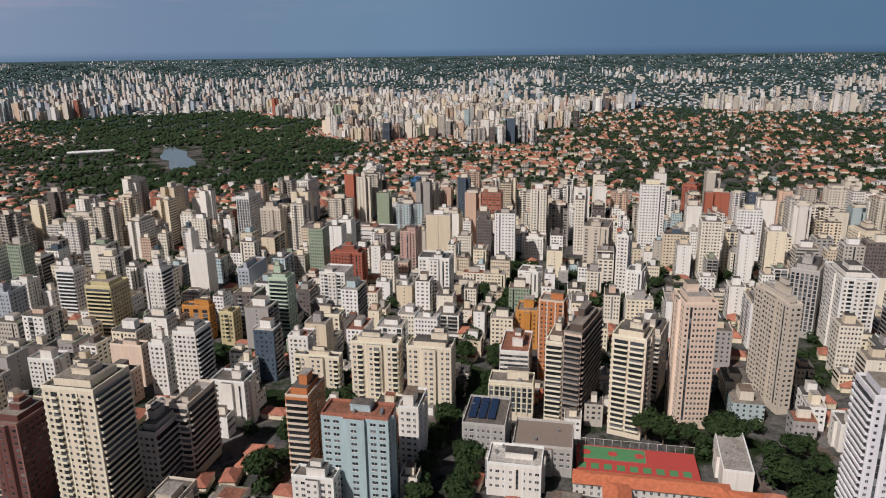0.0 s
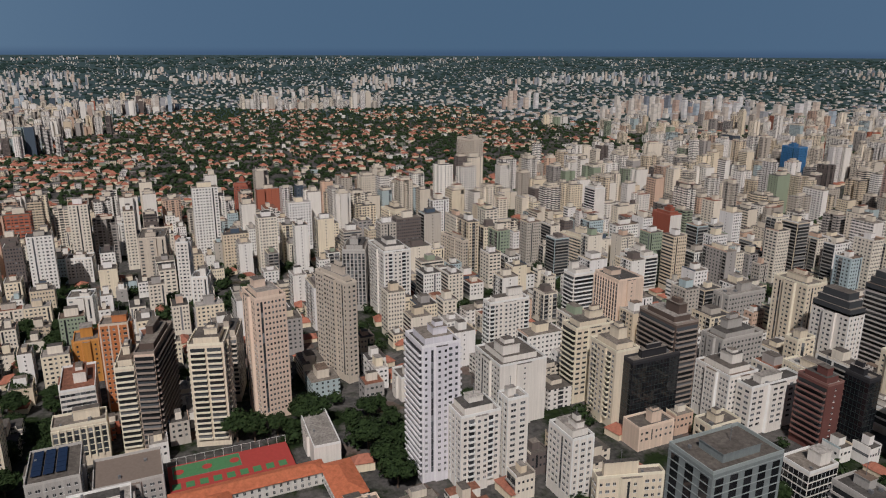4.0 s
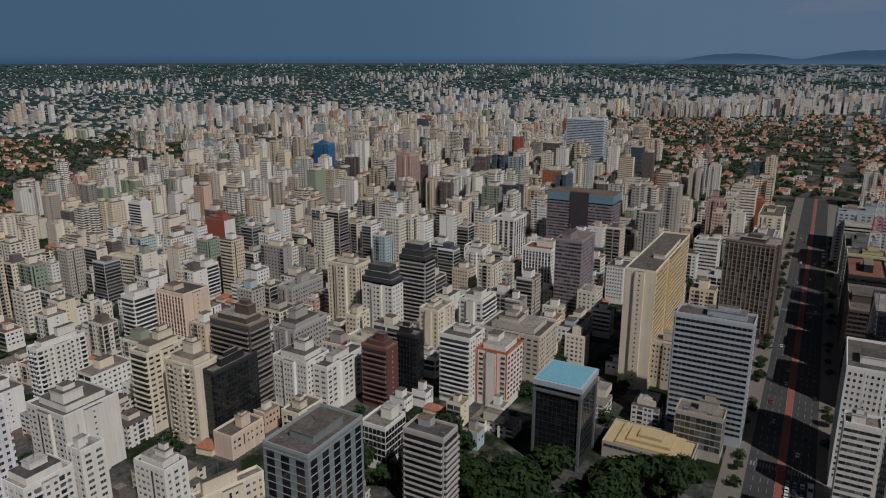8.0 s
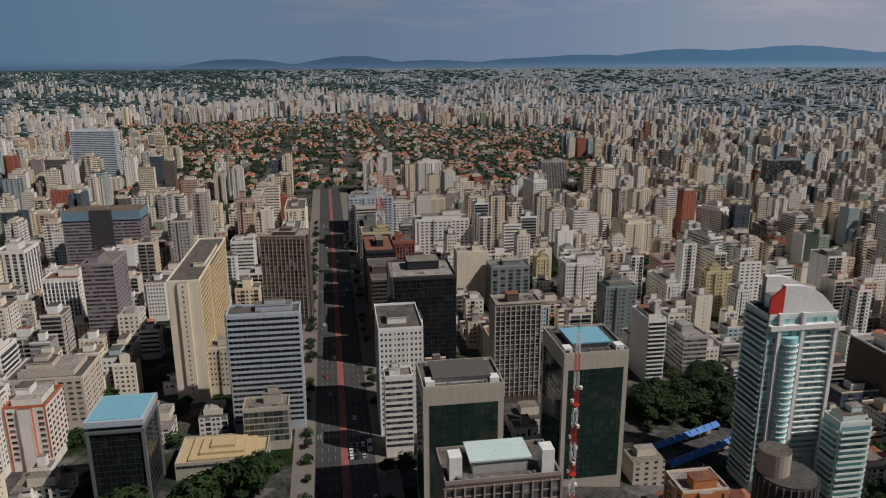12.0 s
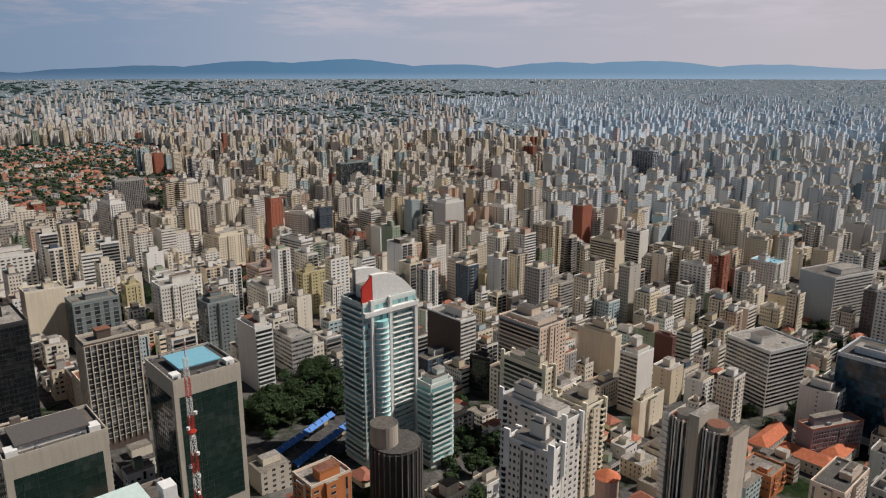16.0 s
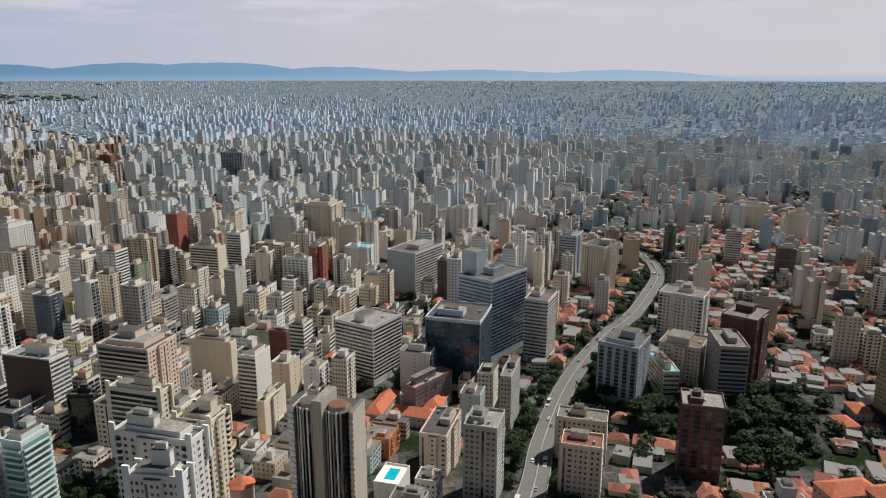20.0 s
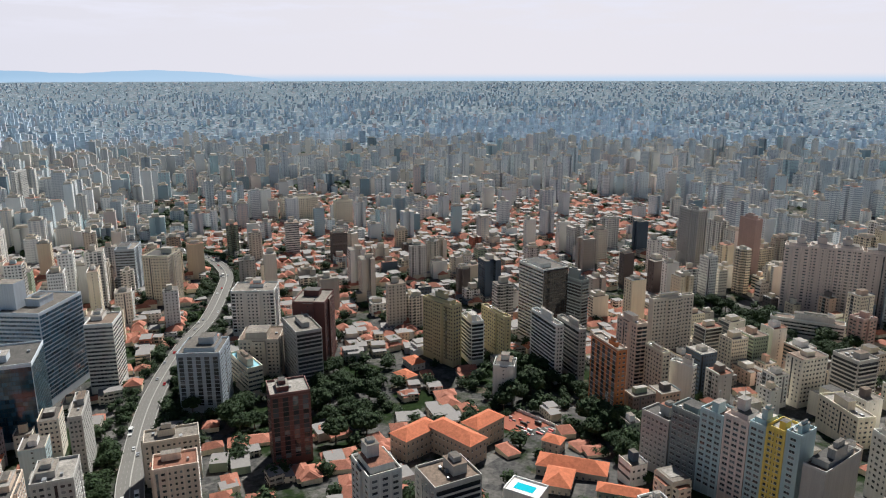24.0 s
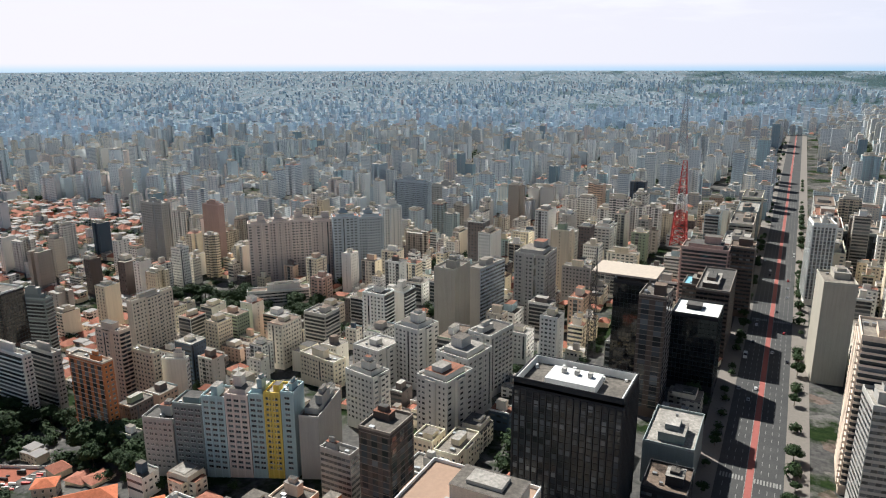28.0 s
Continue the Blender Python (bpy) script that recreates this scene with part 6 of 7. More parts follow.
hip_house(283, -205, 26, 9, 5, 52, (0.56, 0.50, 0.42), M_ORROOF, "small low house with an orange tiled roof", 2.5, 1)
hip_house(352, -201, 12, 10, 8, 40, (0.56, 0.48, 0.40), M_ORROOF, "small two-storey house with an orange roof", 2.5, 2)
hip_house(439, 168, 40, 12, 9, 0, (0.60, 0.54, 0.46), M_ORROOF, "long low house with an orange tiled roof", 4, 2)
hip_house(428, 140, 14, 34, 9, 0, (0.60, 0.54, 0.46), M_ORROOF, "long low house with an orange tiled roof", 4, 2)
hip_house(455, 132, 30, 13, 9, 0, (0.62, 0.57, 0.50), M_ORROOF, "white house with an orange tiled roof", 4, 2)
hip_house(505, -150, 16, 12, 6, 20, (0.60, 0.54, 0.46), M_ORROOF, "small house with an orange tiled roof", 3, 1)
hip_house(530, -165, 18, 12, 6, 10, (0.60, 0.54, 0.46), M_ORROOF, "small house with an orange tiled roof", 3, 1)


hero(156, 262, 22, 17, 23, 0, RUST, 'P', 'P', z=-8.5)
hero(-790, -250, 40, 74, 15, 0, WHITE, 's', 's', z=-21.3)
hero(-332, 80, 37, 14, 12, -3, WHITE, 'k', 'K', z=-7.5, lift=0)
hero(294, -72, 22, 17, 43, 8, SOFT_WHITE, 'P', 'P', z=-23.0)
hero(281, -104, 21, 25, 38, 8, GREY, 'P', 'B', z=-22.0)
# Two added blocks; their dark walls stand in for concrete in deep shade.
hero(44, -338, 24, 40, 22, 0.86, SLATE, 'K', 'K')
hero(40, -300, 20, 24, 16, 0.86, BLACK, 's', 's')


def school():
    """The school court and its orange roofs, and the grey hall beside it."""
    z = land(-330, 30)
    co = thing("sports_court", pose(-331, 30, z + 4), "green and red sports court with white lines", "court")
    claim(-331, 32, 40, 66)
    b = Mesh()
    b.box(-9, -27, -10, 17, 33, 0)
    part("slab", b, M_COURTR, co, "red court surface")
    g = Mesh()
    g.box(-8, -25, 0, 4, 8, .02)
    part("playing_field", g, M_COURT, co, "green playing field")
    for k in range(9):
        q = Mesh()
        q.box(8, -26 + k * 6.4, 0, 13, -22 + k * 6.4, .02)
        part("small_court", q, M_COURT, co)
    ln = Mesh()
    for x0, y0, x1, y1 in ((-8, -25, -7.8, 8), (3.8, -25, 4, 8), (-7.8, -25, 3.8, -24.8), (-7.8, 7.8, 3.8, 8), (-7.8, -8.6, 3.8, -8.4)):
        ln.box(x0, y0, .02, x1, y1, .03)
    part("court_lines", ln, M_MARK, co)
    for y in (-22, -8.5, 5):
        c = Mesh()
        c.prism(-2, y, .02, .035, 2.4, 20)
        part("court_circle", c, M_COURTR, co)
    fence = Mesh()
    for k in range(14):
        fence.bar((-9, -27 + k * 4.6, 0), (-9, -27 + k * 4.6, 4), .12)
    fence.bar((-9, -27, 4), (-9, 33, 4), .1)
    part("fence", fence, M_WHITE, co)
    for x, y, w, d, h in ((-304, 38, 11, 72, 7), (-290, 22, 22, 12, 7), (-289, 80, 30, 15, 7)):
        hip_house(x, y, w, d, h, 0, (0.66, 0.63, 0.58), M_ORROOF, "low school wing with an orange tiled roof", 2.4, 2, "school_wing")
    sp = thing("solar_panels", pose(-301.5, 45, z + 7.9, 0, 14, 0), "row of dark solar panels along an orange roof", "solar panels")
    for k in range(16):
        p = Mesh()
        p.box(-1.6, k * 2.2 - 18, .75, 1.6, k * 2.2 - 16, .85)
        part("solar_panel", p, M_SOLAR, sp)
    hero(-326, -14, 26, 30, 16, 0, GREY, "p", "p", z=z, near=True, roof=plain("brown_roof_sheet", (0.20, 0.16, 0.13), .8), lift=0)
    so = hero(-330, -44, 30, 22, 24, 0, GREY, "p", "p", z=z, near=True, lift=0)
    for i in range(5):
        for j in range(3):
            p = Mesh()
            p.box(-13 + i * 4.4, -9 + j * 5, 24.9, -9 + i * 4.4, -5 + j * 5, 25.2)
            part("solar_panel", p, M_SOLAR, so)
    hero(-300, -26, 18, 26, 18, 0, WHITE, "p", "p", z=z, near=True)


school()

# plain blocks that stand wall to wall along the avenue
for y_, d_, h_, c_ in ((520, 56, 46, BROWN), (585, 54, 50, BLACK), (700, 60, 44, SLATE), (780, 60, 48, BEIGE), (860, 60, 40, GREY)):
    hero(40 - y_ * .015, y_, 24, d_, h_, 0.86, c_, "s", "s", glass=M_BLACKG)
for y_, d_, h_, c_ in ((-520, 60, 50, BROWN), (-690, 60, 42, GREY), (-770, 60, 46, BEIGE), (-850, 60, 44, SLATE), (-930, 60, 46, CREAM)):
    hero(40 - y_ * .015, y_, 22, d_, h_, 0.86, c_, "s", "s", glass=M_BLACKG)
for y_, d_, h_, c_ in ((-690, 50, 44, CREAM), (-760, 56, 52, WHITE), (-840, 60, 46, BEIGE), (-930, 70, 44, GREY), (700, 50, 40, WHITE), (790, 60, 46, CREAM)):
    hero(-37 - y_ * .015, y_, 22, d_, h_, 0.86, c_, "P", "P")


def mast(x, y, z, h, w0, w1, mats, label, bands=7, drums=False):
    """A lattice mast: four tapering legs, rings and diagonals, in coloured bands."""
    ob = thing("lattice_mast", pose(x, y, z), label, "mast", "masts on the ridge")
    n = bands * 2
    for i in range(n):
        b = Mesh()
        za, zb = h * i / n, h * (i + 1) / n
        a, c = w0 + (w1 - w0) * i / n, w0 + (w1 - w0) * (i + 1) / n
        t = max(.16, a * .07)
        A = [(sx * a / 2, sy * a / 2, za) for sx, sy in ((-1, -1), (1, -1), (1, 1), (-1, 1))]
        C = [(sx * c / 2, sy * c / 2, zb) for sx, sy in ((-1, -1), (1, -1), (1, 1), (-1, 1))]
        for k in range(4):
            b.bar(A[k], C[k], t)
            b.bar(C[k], C[(k + 1) % 4], t * .7)
            b.bar(A[k], C[(k + 1) % 4], t * .6)
            b.bar(A[(k + 1) % 4], C[k], t * .6)
        part("lattice_section", b, mats[i // 2 % len(mats)], ob)
    tip = Mesh()
    tip.bar((0, 0, h), (0, 0, h * 1.08), .2)
    part("tip", tip, mats[0], ob)
    if drums:
        for k in range(9):
            d = Mesh()
            a = k * 2.3
            r = w0 * .8
            zz = h * (.15 + .07 * k)
            d.prism(r * math.cos(a), r * math.sin(a), zz, zz + 1.3, .75, 12)
            part("dish", d, M_WHITE, ob, "white drum antenna")
        for zz in (.22, .62):
            pl = Mesh()
            pl.prism(0, 0, h * zz, h * zz + .4, w0 * .8, 8)
            part("platform", pl, M_RED, ob)
    return ob


RW = [M_RED, M_WHITE]


def polar(a, r):
    return r * math.sin(radians(a)), r * math.cos(radians(a))


x, y = polar(20.2, 290)
mast(x, y, land(x, y), 88, 2.5, 1.6, RW, "red and white lattice mast with drum antennas", 10, True)
claim(x, y, 6, 6)
mast(*polar(3.3, 645), 40, 76, 10, 1.2, RW, "tall red and white lattice mast on a rooftop", 6)
mast(*polar(171.6, 640), 45, 90, 13, 1.0, [M_RED, M_RED, M_WHITE], "tall red and white lattice mast on a rooftop", 6)
mast(*polar(171.3, 1600), 30, 142, 16, 1.5, [M_METAL], "tall grey lattice mast far along the avenue", 6)
mast(*polar(-8.6, 1200), 0, 150, 9, 1.0, [M_METAL], "tall grey lattice mast above the trees", 8)
mast(*polar(4.0, 436), 52, 24, 4, 2, [M_METAL], "grey lattice mast on an office roof", 4)
mast(*polar(165.2, 345), 55, 50, 4, 2.2, [plain("dark_steel", (0.06, 0.055, 0.05), .5, .5)], "dark lattice mast beside a black tower", 6)


def market():
    """Blue tent roofs beside the park."""
    for x, y, turned in ((189.6, 335.9, 21.1), (191.6, 318.9, 21.7)):
        ob = thing("market_tent", pose(x, y, land(x, y) + 2, 0, 0, turned), "long blue tarpaulin tent roof with sandy walkway", "tent", "market tents")
        t = Mesh()
        for i in range(9):
            u0, u1 = -27 + i * 6, -21 + i * 6
            t.face([(u0, -3, 3), (u1, -3, 3), (u1 - .5, 0, 5.2), (u0 + .5, 0, 5.2)])
            t.face([(u0 + .5, 0, 5.2), (u1 - .5, 0, 5.2), (u1, 3, 3), (u0, 3, 3)])
        part("tarpaulin", t, M_TARP, ob)
        for i in range(5):
            for sy in (-3, 3):
                p = Mesh()
                p.bar((-26 + i * 13, sy, -3), (-26 + i * 13, sy, 3), .2)
                part("post", p, M_METAL, ob)
        f = Mesh()
        f.box(-27, 3.1, -6, 27, 5.4, .3)
        part("walkway", f, plain("sandy_walk", (0.42, 0.32, 0.20), .9), ob)
        claim(x, y, 56, 14, turned)


market()


def pool_roof(x, y, z, rot, label):
    ob = thing("pool_terrace", pose(x, y, land(x, y), 0, 0, rot), label, "terrace")
    claim(x, y, 22, 16, rot)
    b = Mesh()
    b.box(-10, -7, -5, 10, 7, z)
    part("wall", b, paint(WHITE), ob)
    for x0, y0, x1, y1 in ((-10, -7, 10, -6.6), (-10, 6.6, 10, 7), (-10, -6.6, -9.6, 6.6), (9.6, -6.6, 10, 6.6)):
        p = Mesh()
        p.box(x0, y0, z, x1, y1, z + 1)
        part("parapet", p, M_WHITE, ob)
    w_ = Mesh()
    w_.box(-5, -3, z, 6, 3, z + .15)
    part("water", w_, M_WATER, ob, "turquoise pool water")


x, y = 325, 120
pool_roof(x, y, 13, 0, "roof terrace with a small turquoise pool")
pool_roof(293, -152, 13, 40, "white roof terrace with a turquoise pool")

# the low hall with the sandy roof under the golden slab
hall = hero(-64, 336, 44, 26, 8, 0, CONCRETE, "s", "s", roof=plain("sandy_roof", (0.46, 0.36, 0.20), .9), lift=0)
st = Mesh()
for r0, z0 in ((16, 8), (11, 9.5), (6, 11)):
    st.box(-r0, -r0 * .7, z0, r0, r0 * .7, z0 + 1.5)
part("raised_roof", st, plain("sandy_roof_upper", (0.48, 0.37, 0.20), .9), hall)

# the round tower with a concrete drum
x, y = polar(37.5, 318)
rt = thing("round_tower", pose(x, y, land(x, y)), "dark round glass tower with a concrete drum on top", "building")
claim(x, y, 30, 30)
zt = 200 - 318 * math.tan(radians(29.5)) - land(x, y)
b = Mesh()
b.prism(0, 0, -5, zt, 13, 28)
part("wall", b, paint((0.03, 0.028, 0.027), .1), rt)
for k in range(28):
    a = 2 * math.pi * k / 28
    f = Mesh()
    f.bar((13.2 * math.cos(a), 13.2 * math.sin(a), 0), (13.2 * math.cos(a), 13.2 * math.sin(a), zt + .8), .45)
    part("rib", f, paint((0.16, 0.14, 0.13), .2), rt)
b = Mesh()
b.prism(0, 0, zt, zt + 1.2, 12.4, 28)
part("roof", b, M_ROOF, rt)
b = Mesh()
b.prism(-5, 3, zt + 1.2, zt + 12, 7, 24, 0, 1)
part("drum", b, [paint((0.40, 0.35, 0.29)), M_ROOF], rt, "bare concrete drum")

# a small round house with a red roof
x, y = polar(56.5, 330)
sm = thing("round_house", pose(x, y, land(x, y)), "pink round house with a red conical roof", "house")
b = Mesh()
b.prism(0, 0, -5, 22, 6, 14)
part("wall", b, paint(PINK), sm)
b = Mesh()
b.prism(0, 0, 22, 26, 6.8, 14, 0, 0, .3)
part("roof", b, M_ORROOF, sm)
claim(x, y, 14, 14)


# ---- trees near by ----
def tree_kind(seed, R=5.5, Ht=11.0):
    """A tapered trunk with limbs and a crown of small leaf sprays in uneven lobes."""
    rs = random.Random(seed)
    trunk = Mesh()
    trunk.prism(0, 0, -1.0, Ht * .45, .42, 8, 0, None, .26)
    crown_ = Mesh()
    lobes = [(0, 0, Ht * .78, R * .62)]
    for k in range(7):
        a = 2 * math.pi * k / 7 + rs.uniform(-.3, .3)
        q = R * rs.uniform(.45, .72)
        lobes.append((q * math.cos(a), q * math.sin(a), Ht * rs.uniform(.55, .8), R * rs.uniform(.36, .52)))
    for x, y, z, r in lobes[1:]:
        trunk.bar((0, 0, Ht * .38), (x * .8, y * .8, z), .2)
    for x, y, z, r in lobes:
        for _ in range(int(46 * (r / 2.4) ** 2)):
            th, c = rs.uniform(0, 2 * math.pi), rs.uniform(-.55, 1)
            s = math.sqrt(1 - c * c)
            k = r * rs.uniform(.72, 1.08)
            px, py, pz = x + k * s * math.cos(th), y + k * s * math.sin(th), z + k * c * .8
            n = Vector((s * math.cos(th) + rs.uniform(-.5, .5), s * math.sin(th) + rs.uniform(-.5, .5), c + rs.uniform(-.2, .7))).normalized()
            u = n.orthogonal().normalized()
            u = Matrix.Rotation(rs.uniform(0, 6.28), 3, n) @ u
            v_ = n.cross(u)
            L = rs.uniform(.55, 1.15)
            P = Vector((px, py, pz))
            crown_.face([tuple(P - u * L), tuple(P - v_ * L * .55 - n * .15), tuple(P + u * L), tuple(P + v_ * L * .55 - n * .15)])
        crown_.prism(x, y, z - r * .5, z + r * .42, r * .72, 7, 0, None, r * .4)
    return trunk.data("trunk", [M_BARK]), crown_.data("crown", [M_LEAFN])


TREES = [tree_kind(s, R, Ht) for s, R, Ht in ((1, 5.5, 11), (2, 6.2, 12.5), (3, 4.6, 9.5), (4, 7.0, 13))]
SPOT = [0]


def tree(x, y, size=1.0, where_="beside the street"):
    k = SPOT[0] % len(TREES)
    SPOT[0] += 1
    ob = thing("tree", pose(x, y, land(x, y), 0, 0, SPOT[0] * 77 % 360), "leafy dark green tree %s" % where_, "tree", "trees of the streets and gardens")
    ob.scale = (size, size, size * (0.9 + 0.2 * (SPOT[0] * 7 % 5) / 5))
    for nm, me in zip(("trunk", "crown"), TREES[k]):
        part(nm, me, None, ob)


def grove(cx, cy, w, d, n, seed, size=1.2, where_="in the garden"):
    rs = random.Random(seed)
    n = round(n * .58)
    for _ in range(n * 4):
        if n <= 0:
            break
        x, y = cx + rs.uniform(-w, w) / 2, cy + rs.uniform(-d, d) / 2
        if is_free(x, y, 2.0):
            tree(x, y, size * rs.uniform(.9, 1.4), where_)
            claim(x, y, 5, 5)
            n -= 1


rs = random.Random(9)
for k in range(46):
    x = -255 - k * 10.5
    for sy in (-9, 9):
        yy = -60 + sy + rs.uniform(-2, 2) + (x + 300) * .035
        if is_free(x, yy, 1.5) and rs.random() < .85:
            tree(x + rs.uniform(-2, 2), yy, rs.uniform(.9, 1.35), "along a leafy side street")
for k in range(30):
    yy = -300 - k * 24
    for sx in (-1, 1):
        if rs.random() < .62:
            X, Y, _ = AVENUE @ Vector((sx * rs.uniform(18.5, 22), yy + rs.uniform(-6, 6), 0))
            tree(X, Y, rs.uniform(.45, .8), "on the avenue's pavement")
for k in range(22):
    yy = 290 + k * 24
    for sx in (-1, 1):
        if rs.random() < .5:
            X, Y, _ = AVENUE @ Vector((sx * rs.uniform(18.5, 22), yy + rs.uniform(-6, 6), 0))
            tree(X, Y, rs.uniform(.45, .8), "on the avenue's pavement")
grove(-352, 62, 16, 46, 14, 1, 1.15, "behind the sports court")
grove(-300, 112, 44, 22, 12, 2, 1.2, "beside the school")
grove(-338, 110, 40, 26, 8, 22, 1.0, "beside the school")
grove(-300, -150, 60, 20, 10, 3, 1.1, "beside the street")
grove(-370, -140, 40, 20, 8, 4, 1.0, "beside the street")
grove(-125, 268, 130, 44, 34, 5, 1.45, "in the dense park by the avenue")
grove(-50, 305, 40, 26, 10, 6, 1.2, "beside the low hall")
grove(205, 372, 64, 40, 22, 7, 1.3, "in the park behind the tower")
grove(258, 400, 50, 50, 16, 8, 1.2, "in the park behind the tower")
grove(262, 268, 50, 70, 18, 9, 1.0, "between the towers")
grove(400, 68, 80, 14, 10, 10, 1.0, "beside the expressway")
grove(535, 12, 70, 26, 12, 11, 1.1, "beside the expressway")
grove(485, -25, 60, 40, 14, 12, 1.2, "on the valley slope")
grove(500, -95, 80, 60, 24, 13, 1.25, "on the valley slope")
grove(440, -85, 50, 44, 12, 14, 1.2, "on the valley slope")
grove(450, -235, 70, 70, 26, 15, 1.25, "behind the mansion")
grove(335, -238, 60, 40, 16, 16, 1.35, "beside the orange-roofed houses")
grove(400, -170, 20, 20, 5, 17, 1.1, "in the mansion's yard")
grove(360, -250, 44, 30, 10, 18, 1.3, "beside the orange-roofed houses")
grove(159, -540, 30, 34, 7, 19, 1.0, "between the office towers")
grove(530, -495, 90, 60, 22, 20, 1.2, "below the long block")
grove(440, -512, 80, 40, 16, 21, 1.2, "below the long block")


# ---- landmark towers, dressed ----
# the row of coloured flats below the ridge
hero(304.7, -245.0, 18.7, 14.0, 35.4, 195.7, GREY, 'p', 'K', near=True, z=-24.7, group="row of flats")
hero(286.4, -250.7, 17.7, 15.0, 44.0, 195.7, SLATE, 'P', 'K', near=True, z=-22.7, group="row of flats")
hero(271.0, -254.5, 13.4, 14.0, 48.2, 195.7, PALE_BLUE, 'P', 'K', near=True, z=-21.0, group="row of flats")
hero(257.7, -258.3, 13.4, 14.0, 49.0, 195.7, ROSE, 'P', 'K', near=True, z=-19.5, group="row of flats")
hero(246.7, -261.4, 8.6, 14.0, 49.3, 195.7, PALE_BLUE, 'P', 'K', near=True, z=-18.3, group="row of flats")
hero(237.8, -263.9, 9.2, 14.0, 50.1, 195.7, BRIGHT_YELLOW, 'P', 'K', near=True, z=-17.4, group="row of flats")
hero(229.4, -266.2, 7.3, 14.0, 50.3, 195.7, PALE_BLUE, 'P', 'K', near=True, z=-16.4, group="row of flats")
hero(221.2, -278.9, 10.9, 34.0, 36.7, 195.7, GREY, 'K', 'K', near=True, z=-15.5, group="row of flats")


def dress_glass_tower(ob, w, d, h):
    """White piers, a rounded stack of balconies and a lower wing on the glass tower."""
    for u in (-.36, -.02, .47):
        p = Mesh()
        p.box(w * u - .9, -d / 2 - 1.8, -5, w * u + .9, -d / 2, h + (2 if u < 0 else -4))
        part("pier", p, M_WHITE, ob, "white full-height pier")
    b = Mesh()
    b.prism(-w * .19, -d / 2, 0, h - 10, 4.4, 20)
    bay = part("round_bay", b, M_AQUA, ob, "rounded glass bay")
    for i in range(int((h - 12) / 3.05)):
        r = Mesh()
        r.prism(-w * .19, -d / 2, 4 + i * 3.05, 4.6 + i * 3.05, 4.9, 20)
        part("bay_slab", r, M_WHITE, bay)
    for i in range(int((h - 8) / 3.05)):
        s = Mesh()
        s.box(w * .04, -d / 2 - 1.2, 4 + i * 3.05, w * .44, -d / 2, 4.5 + i * 3.05, 0, None, True)
        part("balcony", s, M_WHITE, ob)
    top = Mesh()
    top.box(-w * .5, -d / 2 - 2.2, h - 6.5, w * .5, -d / 2, h - 4, 0, None, True)
    part("eaves", top, M_WHITE, ob)


dress_glass_tower(glass_tower, 35.9, 20.2, 97.3)


def ribbed_tower(x, y, h):
    """Two dark glass drums with silver ribs against a concrete shaft."""
    z = land(x, y)
    claim(x, y, 34, 46)
    ob = thing("ribbed_tower", pose(x, y, z) @ Matrix.Diagonal((.74, .74, 1, 1)), "dark glass twin-drum tower with silver ribs and concrete shaft", "building")
    for cy in (-10.5, 10.5):
        b = Mesh()
        b.prism(-2, cy, -5, h, 9.6, 26, 0, 1)
        drum = part("drum", b, [M_BLACKG, M_ROOF], ob, "dark glass drum")
        for a in (150, 165, 180, 195, 212):
            r = Mesh()
            c, s = math.cos(radians(a)), math.sin(radians(a))
            r.box(-2 + 9.7 * c - .45, cy + 9.7 * s - .45, -5, -2 + 9.7 * c + .45, cy + 9.7 * s + .45, h + 1)
            part("rib", r, M_WHITE if a in (165, 195) else M_METAL, drum, "silver rib")
        rim = Mesh()
        rim.prism(-2, cy, h, h + 2.2, 6.5, 20, 0, 1)
        part("roof_drum", rim, [paint(CONCRETE), M_ROOF], drum)
    sh = Mesh()
    sh.box(-13, -3.4, -5, 12, 3.4, h + 6, 0, 1)
    part("shaft", sh, [paint(CONCRETE), M_ROOF], ob, "bare concrete shaft")
    for cy, wd, c in ((-22.5, 1.4, BEIGE), (21.5, 2.2, WHITE)):
        s = Mesh()
        s.box(-9, cy - wd, -5, 12, cy + wd, h + 1, 0, 1)
        side = part("side_slab", s, [paint(c), M_ROOF], ob)
        for i in range(int(h / 3.05)):
            e = Mesh()
            e.box(-10.2, cy - wd, 2 + i * 3.05, -9, cy + wd, 2.9 + i * 3.05, 0, None, True)
            part("balcony", e, paint(c), side)
    back = Mesh()
    back.box(2, -19, -5, 16, 19, h - 1, 0, 1)
    part("rear_block", back, [paint(GREY), M_ROOF], ob)


ribbed_tower(293, 143, 64)

# white lift core of the glass hospital
core = Mesh()
core.box(-17, 6, -6, -4, 22, 92, 0, 1)
part("lift_core", core, [paint(COOL_WHITE), M_ROOF], hospital, "tall cool-white lift core")

